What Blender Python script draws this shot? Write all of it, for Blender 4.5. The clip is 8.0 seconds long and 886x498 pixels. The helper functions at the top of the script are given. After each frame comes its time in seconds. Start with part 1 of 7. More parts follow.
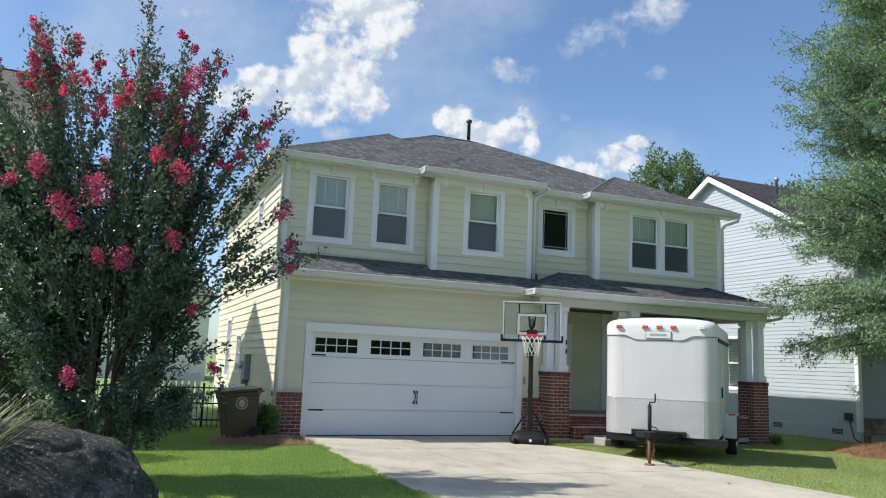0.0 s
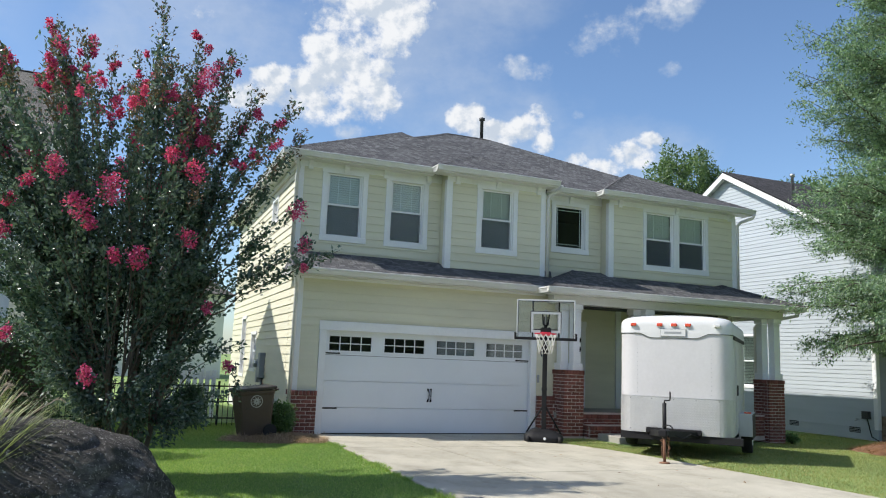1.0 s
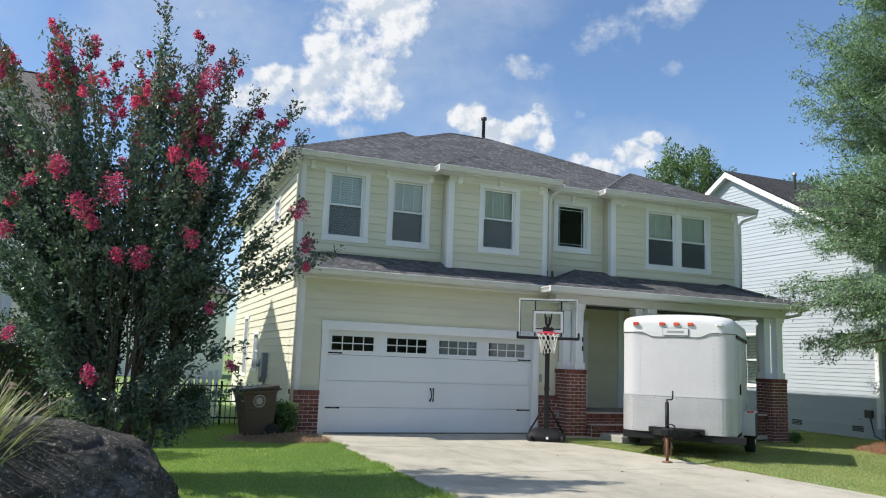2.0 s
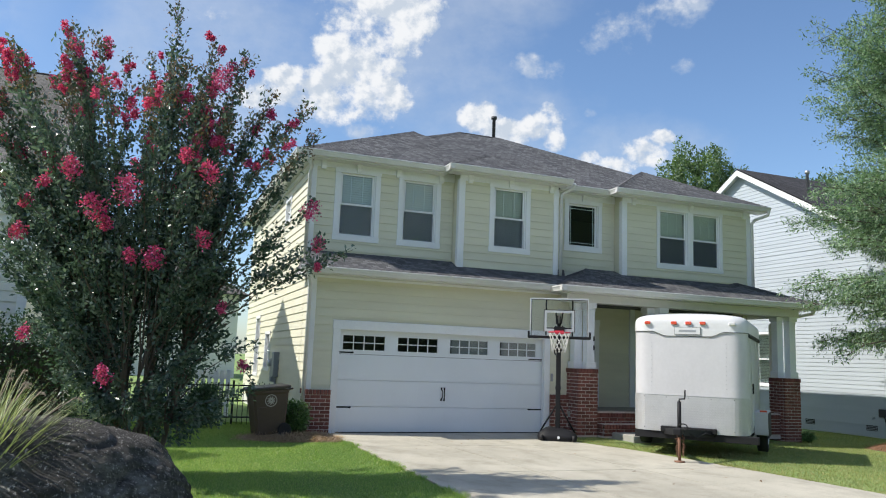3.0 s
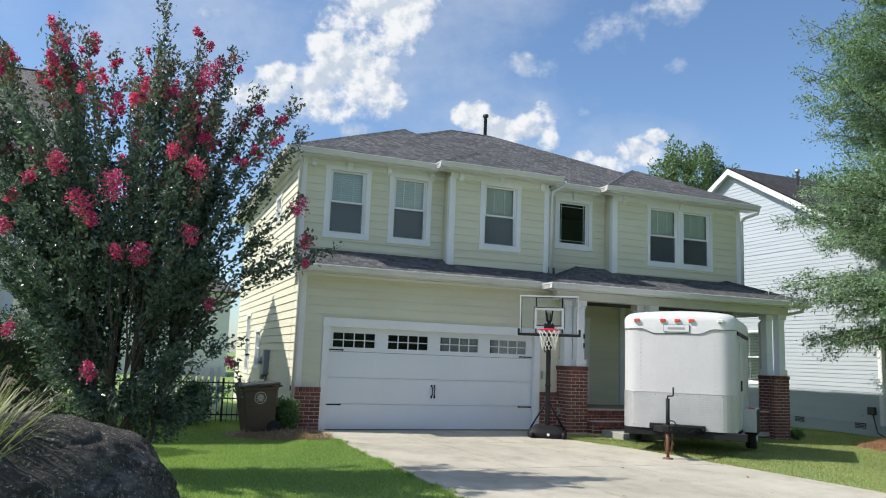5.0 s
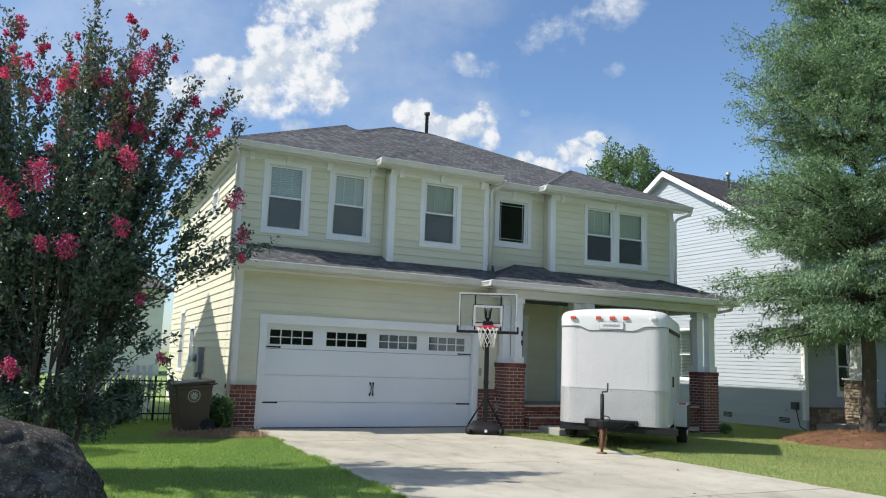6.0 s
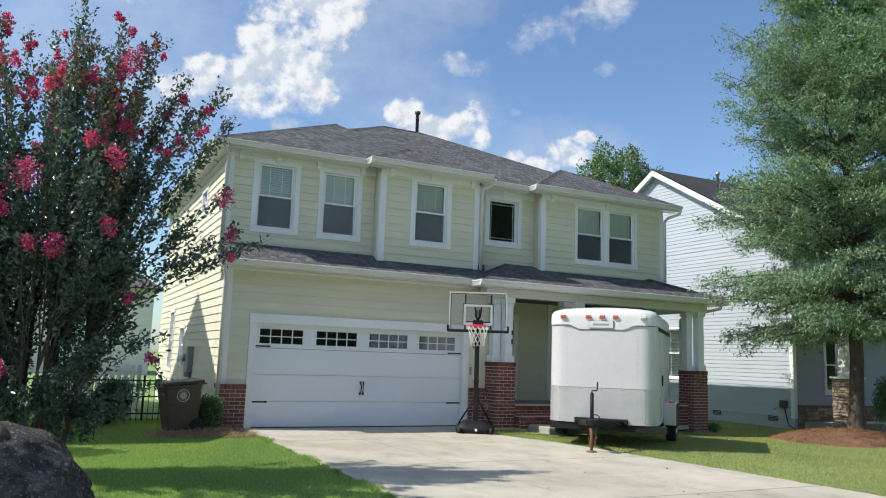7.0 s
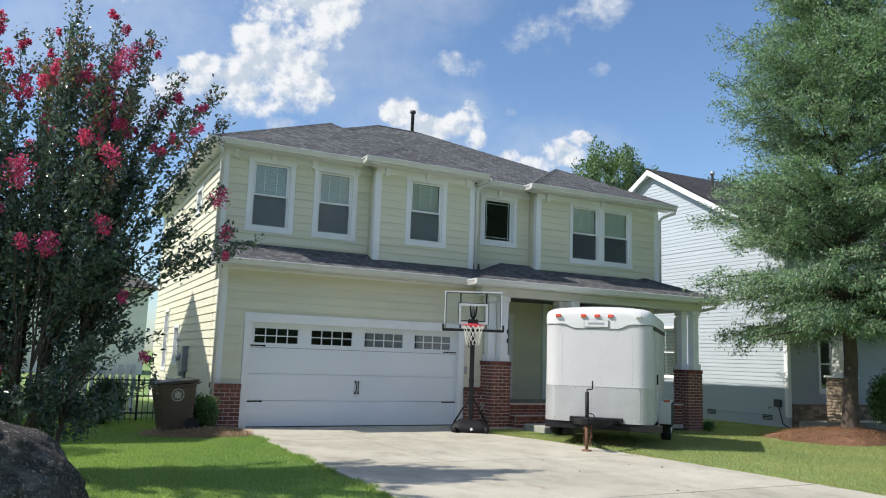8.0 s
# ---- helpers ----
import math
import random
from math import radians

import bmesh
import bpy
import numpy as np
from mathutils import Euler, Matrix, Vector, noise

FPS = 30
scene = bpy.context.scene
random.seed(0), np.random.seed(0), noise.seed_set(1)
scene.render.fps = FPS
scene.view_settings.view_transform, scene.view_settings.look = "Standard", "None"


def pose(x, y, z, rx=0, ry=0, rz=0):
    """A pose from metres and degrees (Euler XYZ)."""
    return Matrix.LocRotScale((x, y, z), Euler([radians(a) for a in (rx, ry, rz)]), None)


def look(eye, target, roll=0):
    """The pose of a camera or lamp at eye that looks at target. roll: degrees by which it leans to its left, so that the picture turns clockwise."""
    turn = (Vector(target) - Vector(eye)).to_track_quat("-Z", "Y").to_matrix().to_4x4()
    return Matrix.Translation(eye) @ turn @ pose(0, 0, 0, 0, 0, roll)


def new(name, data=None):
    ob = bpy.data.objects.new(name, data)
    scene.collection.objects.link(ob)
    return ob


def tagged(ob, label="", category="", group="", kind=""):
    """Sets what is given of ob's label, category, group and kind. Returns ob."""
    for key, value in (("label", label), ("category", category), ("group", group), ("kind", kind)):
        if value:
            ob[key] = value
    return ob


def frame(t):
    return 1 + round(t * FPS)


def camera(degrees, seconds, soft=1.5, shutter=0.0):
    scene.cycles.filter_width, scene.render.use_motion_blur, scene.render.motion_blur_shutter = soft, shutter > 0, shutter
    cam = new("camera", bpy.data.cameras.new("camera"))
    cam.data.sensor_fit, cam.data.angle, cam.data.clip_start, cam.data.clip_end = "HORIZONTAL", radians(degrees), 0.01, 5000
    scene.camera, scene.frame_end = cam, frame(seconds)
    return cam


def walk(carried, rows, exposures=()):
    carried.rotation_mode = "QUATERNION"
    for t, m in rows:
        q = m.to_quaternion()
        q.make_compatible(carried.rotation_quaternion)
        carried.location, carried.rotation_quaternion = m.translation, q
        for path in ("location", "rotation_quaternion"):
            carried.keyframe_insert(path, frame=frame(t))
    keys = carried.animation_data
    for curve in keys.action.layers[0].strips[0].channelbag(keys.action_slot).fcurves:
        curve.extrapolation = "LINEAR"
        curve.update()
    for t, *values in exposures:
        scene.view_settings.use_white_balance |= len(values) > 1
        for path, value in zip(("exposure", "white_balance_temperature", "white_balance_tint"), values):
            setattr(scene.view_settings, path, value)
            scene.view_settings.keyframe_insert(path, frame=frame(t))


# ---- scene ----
cam = camera(60.41, 8.0, soft=1.1)
PATH = [
    (0, (-3.740, -15.900, 1.587), (-2.9744, -14.0765, 1.8844), 2.35),
    (0.5, (-3.748, -15.892, 1.589), (-2.9858, -14.0673, 1.8845), 2.36),
    (1, (-3.744, -15.902, 1.590), (-3.0098, -14.0643, 1.8811), 2.28),
    (1.5, (-3.746, -15.904, 1.583), (-3.0152, -14.0648, 1.8734), 2.21),
    (3, (-3.756, -15.898, 1.586), (-3.0516, -14.0483, 1.8735), 2.15),
    (3.5, (-3.761, -15.901, 1.582), (-3.0760, -14.0433, 1.8666), 2.13),
    (4, (-3.742, -15.905, 1.577), (-3.0559, -14.0480, 1.8602), 2.12),
    (4.2, (-3.735, -15.908, 1.574), (-3.0433, -14.0530, 1.8575), 2.12),
    (5.3, (-3.670, -15.927, 1.551), (-2.9088, -14.1001, 1.8369), 2.21),
    (5.4, (-3.664, -15.925, 1.546), (-2.8180, -14.1354, 1.8316), 2.12),
    (5.5, (-3.660, -15.923, 1.543), (-2.8095, -14.1353, 1.8288), 2.09),
    (6, (-3.665, -15.921, 1.533), (-2.8021, -14.1393, 1.8196), 2.06),
    (6.5, (-3.652, -15.922, 1.530), (-2.7780, -14.1463, 1.8166), 1.99),
    (7, (-3.653, -15.927, 1.532), (-2.7689, -14.1565, 1.8172), 1.97),
    (7.5, (-3.652, -15.923, 1.529), (-2.7617, -14.1547, 1.8143), 1.95),
    (8, (-3.648, -15.918, 1.523), (-2.7524, -14.1524, 1.8077), 1.93),
]
walk(cam, [(t, look(eye, target, roll)) for t, eye, target, roll in PATH], exposures=[(0.0, 0.34), (8.0, 0.34)])

# ---- daylight: high sun from behind the left neighbour, broken cumulus ----
SUN_TO = Vector((-0.925, 0.207, 1.0)).normalized()
SUN_ELEVATION = math.asin(SUN_TO.z)
SUN_AZIMUTH = math.atan2(SUN_TO.x, SUN_TO.y)
sun_data = bpy.data.lights.new("sun", "SUN")
sun_data.energy = 4.5
sun_data.angle = radians(0.53)
sun_data.color = (1.0, 0.95, 0.86)
sun = new("sun", sun_data)
sun.matrix_world = look(SUN_TO * 60, (0, 0, 0))

world = bpy.data.worlds.new("sky")
scene.world = world
world.use_nodes = True
wn, wl = world.node_tree.nodes, world.node_tree.links
wn.clear()
w_out = wn.new("ShaderNodeOutputWorld")
w_bg = wn.new("ShaderNodeBackground")
w_bg.inputs["Strength"].default_value = 0.15
w_sky = wn.new("ShaderNodeTexSky")
w_sky.sky_type = "NISHITA"
w_sky.sun_disc = False
w_sky.sun_elevation = SUN_ELEVATION
w_sky.sun_rotation = SUN_AZIMUTH
w_sky.air_density, w_sky.dust_density, w_sky.ozone_density = 1.0, 0.7, 2.0
w_co = wn.new("ShaderNodeTexCoord")


def wmath(op, a, b=None, c=None, clamp=False):
    n = wn.new("ShaderNodeMath")
    n.operation, n.use_clamp = op, clamp
    for i, v in enumerate((a, b, c)):
        if v is None:
            continue
        if isinstance(v, (int, float)):
            n.inputs[i].default_value = v
        else:
            wl.new(v, n.inputs[i])
    return n.outputs[0]


def wnoise(scale, detail, rough, stretch=(1, 1, 1), shift=(0, 0, 0)):
    m = wn.new("ShaderNodeMapping")
    m.inputs["Scale"].default_value = stretch
    m.inputs["Location"].default_value = shift
    wl.new(w_co.outputs["Generated"], m.inputs["Vector"])
    n = wn.new("ShaderNodeTexNoise")
    n.inputs["Scale"].default_value, n.inputs["Detail"].default_value, n.inputs["Roughness"].default_value = scale, detail, rough
    wl.new(m.outputs[0], n.inputs["Vector"])
    return n.outputs["Fac"]


# Cumulus ahead: lobes laid out on a plane that faces bearing 22.8, height 8.5 degrees; places and half-widths in tangents
SKY_TURN = look((0, 0, 0), (0.7656, 1.8235, 0.2974), 2.35).to_3x3()
BIG_CUMULUS = [(-0.137, 0.238, 0.072, 0.064), (-0.196, 0.201, 0.062, 0.040), (-0.107, 0.216, 0.050, 0.052), (-0.270, 0.202, 0.058, 0.026),
               (-0.166, 0.262, 0.046, 0.036), (-0.151, 0.309, 0.060, 0.044), (-0.092, 0.312, 0.078, 0.044), (-0.240, 0.225, 0.034, 0.022)]
MID_CUMULUS = [(0.094, 0.160, 0.034, 0.033), (0.056, 0.148, 0.042, 0.024), (0.016, 0.172, 0.036, 0.022), (0.112, 0.136, 0.022, 0.022)]
LOW_CUMULUS = [(0.227, 0.121, 0.042, 0.024), (0.252, 0.137, 0.022, 0.014), (0.156, 0.114, 0.030, 0.013), (0.190, 0.104, 0.040, 0.018)]
HIGH_CUMULUS = [(0.205, 0.288, 0.048, 0.034), (0.285, 0.305, 0.038, 0.034), (0.172, 0.268, 0.028, 0.017), (-0.322, 0.314, 0.062, 0.026), (-0.395, 0.318, 0.020, 0.016), (0.088, 0.232, 0.030, 0.018), (0.165, 0.172, 0.020, 0.013), (0.284, 0.232, 0.018, 0.012), (-0.137, 0.150, 0.026, 0.012)]
VEILS = [(-0.030, 0.275, 0.120, 0.100), (0.030, 0.320, 0.110, 0.045), (-0.330, 0.280, 0.160, 0.090), (-0.270, 0.180, 0.110, 0.050), (0.060, 0.160, 0.110, 0.060), (0.210, 0.120, 0.110, 0.050)]


def wvec(op, a, b):
    n = wn.new("ShaderNodeVectorMath")
    n.operation = op
    for i, v in enumerate((a, b)):
        if isinstance(v, (tuple, Vector)):
            n.inputs[i].default_value = v
        else:
            wl.new(v, n.inputs[i])
    return n.outputs["Value"] if op == "DOT_PRODUCT" else n.outputs["Vector"]


def wrange(value, low, high, to_low=0.0, to_high=1.0, smooth=True):
    n = wn.new("ShaderNodeMapRange")
    n.interpolation_type = "SMOOTHSTEP" if smooth else "LINEAR"
    for key, v in (("From Min", low), ("From Max", high), ("To Min", to_low), ("To Max", to_high)):
        n.inputs[key].default_value = v
    wl.new(value, n.inputs["Value"])
    return n.outputs[0]


def wmix(factor, a, b):
    n = wn.new("ShaderNodeMix")
    n.data_type = "RGBA"
    for key, v in (("Factor", factor), ("A", a), ("B", b)):
        if isinstance(v, tuple):
            n.inputs[key].default_value = (*v, 1)
        else:
            wl.new(v, n.inputs[key])
    return n.outputs["Result"]


w_dir = w_co.outputs["Generated"]
ahead = wvec("DOT_PRODUCT", w_dir, -SKY_TURN.col[2])
plane = wn.new("ShaderNodeCombineXYZ")
for axis in (0, 1):
    wl.new(wmath("DIVIDE", wvec("DOT_PRODUCT", w_dir, SKY_TURN.col[axis].copy()), wmath("MAXIMUM", ahead, 0.2)), plane.inputs[axis])


def lobes(rows):
    """How deep a way lies inside the nearest lobe: 1 in its middle, 0 on its rim, less outside."""
    best = None
    for x, y, wide, tall in rows:
        d = wvec("MULTIPLY", wvec("SUBTRACT", plane.outputs[0], (x, y, 0.0)), (1 / wide, 1 / tall, 0.0))
        r = wmath("SUBTRACT", 1.0, wvec("DOT_PRODUCT", d, d))
        best = r if best is None else wmath("MAXIMUM", best, r)
    return wmath("MAXIMUM", best, -2.0)


billow = wnoise(13.0, 9.0, 0.56, (1, 1, 1.15), (0.23, 0.71, 0.4))
fine = wnoise(48.0, 6.0, 0.60, (1, 1, 1.15), (1.3, 0.2, 2.2))
crisp = wmath("ADD", wmath("MULTIPLY", wmath("SUBTRACT", billow, 0.5), 3.9), wmath("MULTIPLY", wmath("SUBTRACT", fine, 0.5), 1.9))
puffs = wrange(wmath("ADD", lobes(BIG_CUMULUS + MID_CUMULUS + LOW_CUMULUS), crisp), -0.10, 0.95)
high = wrange(wmath("ADD", lobes(HIGH_CUMULUS), wmath("MULTIPLY", crisp, 1.7)), 0.0, 2.1, 0.0, 0.72)
soft_noise = wmath("MULTIPLY", wmath("SUBTRACT", wnoise(7.0, 6.0, 0.6, (1, 1, 1.6), (3.1, 1.7, 0.4)), 0.5), 5.0)
veil = wrange(wmath("ADD", lobes(VEILS), soft_noise), -0.8, 1.8, 0.0, 0.42)
# fair-weather cumulus over the rest of the sky
elsewhere = wrange(ahead, 0.86, 0.72)
broken = wrange(wmath("ADD", wmath("MULTIPLY", wnoise(3.0, 3.0, 0.5, (1, 1, 1.5), (0.7, 2.1, 0.3)), 1.0), wmath("MULTIPLY", wmath("SUBTRACT", billow, 0.5), 0.6)), 0.50, 0.63)
cover = wmath("MAXIMUM", wmath("MAXIMUM", puffs, high), wmath("MAXIMUM", veil, wmath("MULTIPLY", broken, elsewhere)), clamp=True)
# the side of each billow towards the sun is bright, the far side grey
toward = (SUN_TO - Vector((0, 0, 0.2))) * 0.012
lee = wnoise(13.0, 9.0, 0.56, (1, 1, 1.15), (0.23 + toward.x, 0.71 + toward.y, 0.4 + toward.z))
lit = wrange(wmath("SUBTRACT", billow, lee), -0.055, 0.06)
lit = wmath("MULTIPLY", lit, wrange(wmath("MAXIMUM", puffs, wmath("MAXIMUM", high, elsewhere)), 0.2, 0.9, 0.25, 1.0))
white = wmix(lit, (3.1, 3.5, 4.05), (4.75, 4.85, 5.0))
air = wn.new("ShaderNodeMix")
air.data_type, air.blend_type = "RGBA", "MULTIPLY"
air.inputs["Factor"].default_value = 1.0
air.inputs["B"].default_value = (0.735, 0.82, 0.905, 1)
wl.new(w_sky.outputs["Color"], air.inputs["A"])
wl.new(wmix(cover, air.outputs["Result"], white), w_bg.inputs["Color"])
wl.new(w_bg.outputs[0], w_out.inputs["Surface"])


# ---- materials ----
def nodes_of(name):
    m = bpy.data.materials.new(name)
    m.use_nodes = True
    return m, m.node_tree.nodes, m.node_tree.links, m.node_tree.nodes["Principled BSDF"]


def ramp(n, l, fac, stops):
    r = n.new("ShaderNodeValToRGB")
    e = r.color_ramp.elements
    while len(e) < len(stops):
        e.new(0.5)
    for s, (p, c) in zip(e, stops):
        s.position, s.color = p, (*c, 1)
    l.new(fac, r.inputs["Fac"])
    return r.outputs["Color"]


def noise_tex(n, l, scale, detail=4.0, rough=0.55, stretch=(1, 1, 1), source="Object"):
    co = n.new("ShaderNodeTexCoord")
    mp = n.new("ShaderNodeMapping")
    mp.inputs["Scale"].default_value = stretch
    l.new(co.outputs[source], mp.inputs["Vector"])
    t = n.new("ShaderNodeTexNoise")
    t.inputs["Scale"].default_value, t.inputs["Detail"].default_value, t.inputs["Roughness"].default_value = scale, detail, rough
    l.new(mp.outputs[0], t.inputs["Vector"])
    return t.outputs["Fac"]


def mul(n, l, a, b, fac=1.0, mode="MULTIPLY"):
    x = n.new("ShaderNodeMix")
    x.data_type, x.blend_type = "RGBA", mode
    x.inputs["Factor"].default_value = fac
    for sock, v in ((x.inputs["A"], a), (x.inputs["B"], b)):
        if isinstance(v, tuple):
            sock.default_value = (*v, 1)
        else:
            l.new(v, sock)
    return x.outputs["Result"]


def surface(name, colour, rough=0.6, big=(0.6, 0.12), small=(40.0, 0.08), bump=0.15, bump_scale=60.0, metal=0.0,
            stretch=(1, 1, 1), pieces=0.0, spec=0.5, coat=0.0):
    """Paint or stone with stains (big) and grain (small): (scale, strength) each. pieces: how far single pieces differ."""
    m, n, l, b = nodes_of(name)
    lo = tuple(max(0.0, 1 - big[1]) for _ in range(3))
    hi = tuple(1 + big[1] * 0.6 for _ in range(3))
    c = mul(n, l, colour, ramp(n, l, noise_tex(n, l, big[0], 5.0, 0.6, stretch), [(0.3, lo), (0.7, hi)]))
    lo = tuple(max(0.0, 1 - small[1]) for _ in range(3))
    hi = tuple(1 + small[1] for _ in range(3))
    c = mul(n, l, c, ramp(n, l, noise_tex(n, l, small[0], 3.0, 0.6, stretch), [(0.3, lo), (0.7, hi)]))
    if pieces:
        info = n.new("ShaderNodeObjectInfo")
        c = mul(n, l, c, ramp(n, l, info.outputs["Random"], [(0.0, (1 - pieces,) * 3), (1.0, (1 + pieces,) * 3)]))
    l.new(c, b.inputs["Base Color"])
    b.inputs["Roughness"].default_value = rough
    b.inputs["Metallic"].default_value = metal
    b.inputs["Specular IOR Level"].default_value = spec
    b.inputs["Coat Weight"].default_value = coat
    if bump:
        bp = n.new("ShaderNodeBump")
        bp.inputs["Strength"].default_value = bump
        bp.inputs["Distance"].default_value = 0.01
        l.new(noise_tex(n, l, bump_scale, 4.0, 0.6, stretch), bp.inputs["Height"])
        l.new(bp.outputs[0], b.inputs["Normal"])
    return m


def leaf_material(name, dark, light, through_light=0.35, rough=0.38, glow=(1.3, 1.5, 0.6)):
    """Leaves: each leaf its own shade, glossy above, some light passing through."""
    m, n, l, b = nodes_of(name)
    geo = n.new("ShaderNodeNewGeometry")
    c = ramp(n, l, geo.outputs["Random Per Island"], [(0.0, dark), (1.0, light)])
    c = mul(n, l, c, ramp(n, l, noise_tex(n, l, 0.9, 3.0), [(0.3, (0.78,) * 3), (0.7, (1.2, 1.2, 1.1))]))
    l.new(c, b.inputs["Base Color"])
    b.inputs["Roughness"].default_value = rough
    t = n.new("ShaderNodeBsdfTranslucent")
    l.new(mul(n, l, c, glow), t.inputs["Color"])
    mix = n.new("ShaderNodeMixShader")
    mix.inputs["Fac"].default_value = through_light
    l.new(b.outputs[0], mix.inputs[1])
    l.new(t.outputs[0], mix.inputs[2])
    l.new(mix.outputs[0], n["Material Output"].inputs["Surface"])
    return m


def shingle_material(name, dark, light, tint):
    """Architectural shingles laid in courses, from the roof's own metres (UV)."""
    m, n, l, b = nodes_of(name)
    uv = n.new("ShaderNodeUVMap")
    br = n.new("ShaderNodeTexBrick")
    br.inputs["Scale"].default_value = 1.0
    br.inputs["Brick Width"].default_value, br.inputs["Row Height"].default_value = 0.15, 0.145
    br.inputs["Mortar Size"].default_value, br.inputs["Mortar Smooth"].default_value = 0.007, 0.4
    br.inputs["Color1"].default_value, br.inputs["Color2"].default_value = (*dark, 1), (*light, 1)
    br.inputs["Mortar"].default_value = (*(v * 0.45 for v in dark), 1)
    br.offset_frequency, br.squash_frequency = 2, 3
    l.new(uv.outputs[0], br.inputs["Vector"])
    c = mul(n, l, br.outputs["Color"], ramp(n, l, noise_tex(n, l, 0.7, 4.0), [(0.3, (0.82,) * 3), (0.7, tint)]))
    c = mul(n, l, c, ramp(n, l, noise_tex(n, l, 34.0, 6.0, 0.8), [(0.36, (0.45,) * 3), (0.64, (1.65,) * 3)]))
    l.new(c, b.inputs["Base Color"])
    b.inputs["Roughness"].default_value = 0.9
    b.inputs["Specular IOR Level"].default_value = 0.25
    bp = n.new("ShaderNodeBump")
    bp.inputs["Strength"].default_value, bp.inputs["Distance"].default_value = 0.9, 0.012
    grey = n.new("ShaderNodeRGBToBW")
    l.new(br.outputs["Color"], grey.inputs[0])
    l.new(grey.outputs[0], bp.inputs["Height"])
    l.new(bp.outputs[0], b.inputs["Normal"])
    return m


def glass_material(name, tint=(0.9, 0.95, 0.95), rough=0.0, least=0.05):
    m, n, l, b = nodes_of(name)
    clear = n.new("ShaderNodeBsdfTransparent")
    clear.inputs["Color"].default_value = (*tint, 1)
    gloss = n.new("ShaderNodeBsdfGlossy")
    gloss.inputs["Roughness"].default_value = rough
    lw = n.new("ShaderNodeLayerWeight")
    lw.inputs["Blend"].default_value = 0.5
    power = n.new("ShaderNodeMath")
    power.operation = "POWER"
    power.inputs[1].default_value = 4.0
    l.new(lw.outputs["Facing"], power.inputs[0])
    fres = n.new("ShaderNodeMapRange")
    fres.inputs["To Min"].default_value, fres.inputs["To Max"].default_value = least, 0.9
    l.new(power.outputs[0], fres.inputs["Value"])
    mix = n.new("ShaderNodeMixShader")
    l.new(fres.outputs[0], mix.inputs["Fac"])
    l.new(clear.outputs[0], mix.inputs[1])
    l.new(gloss.outputs[0], mix.inputs[2])
    l.new(mix.outputs[0], n["Material Output"].inputs["Surface"])
    return m


def screen_material(name):
    """Insect mesh: fine dark threads, half of the light passes."""
    m, n, l, b = nodes_of(name)
    b.inputs["Base Color"].default_value = (0.10, 0.118, 0.135, 1)
    b.inputs["Roughness"].default_value = 0.7
    clear = n.new("ShaderNodeBsdfTransparent")
    mix = n.new("ShaderNodeMixShader")
    mix.inputs["Fac"].default_value = 0.38
    l.new(clear.outputs[0], mix.inputs[1])
    l.new(b.outputs[0], mix.inputs[2])
    l.new(mix.outputs[0], n["Material Output"].inputs["Surface"])
    return m


def grass_material(name, dry=(1.0, 1.0, 1.0)):
    m, n, l, b = nodes_of(name)
    geo = n.new("ShaderNodeNewGeometry")
    c = ramp(n, l, geo.outputs["Random Per Island"], [(0.0, (0.15, 0.265, 0.085)), (0.6, (0.29, 0.41, 0.155)), (0.88, (0.40, 0.50, 0.22)), (1.0, (0.55, 0.52, 0.32))])
    c = mul(n, l, c, ramp(n, l, noise_tex(n, l, 0.45, 5.0), [(0.3, (0.8, 0.85, 0.8)), (0.7, (1.2, 1.1, 1.0))]))
    c = mul(n, l, c, dry)
    l.new(c, b.inputs["Base Color"])
    b.inputs["Roughness"].default_value = 0.5
    b.inputs["Specular IOR Level"].default_value = 0.3
    t = n.new("ShaderNodeBsdfTranslucent")
    l.new(mul(n, l, c, (1.2, 1.4, 0.5)), t.inputs["Color"])
    mix = n.new("ShaderNodeMixShader")
    mix.inputs["Fac"].default_value = 0.4
    l.new(b.outputs[0], mix.inputs[1])
    l.new(t.outputs[0], mix.inputs[2])
    l.new(mix.outputs[0], n["Material Output"].inputs["Surface"])
    return m


def soil_material(name):
    m, n, l, b = nodes_of(name)
    c = ramp(n, l, noise_tex(n, l, 0.35, 6.0), [(0.25, (0.13, 0.215, 0.07)), (0.55, (0.22, 0.32, 0.115)), (0.8, (0.31, 0.41, 0.16))])
    c = mul(n, l, c, ramp(n, l, noise_tex(n, l, 55.0, 3.0), [(0.3, (0.6, 0.6, 0.55)), (0.7, (1.35, 1.3, 1.1))]))
    l.new(c, b.inputs["Base Color"])
    b.inputs["Roughness"].default_value = 0.95
    bp = n.new("ShaderNodeBump")
    bp.inputs["Strength"].default_value, bp.inputs["Distance"].default_value = 0.8, 0.03
    l.new(noise_tex(n, l, 45.0, 4.0), bp.inputs["Height"])
    l.new(bp.outputs[0], b.inputs["Normal"])
    return m


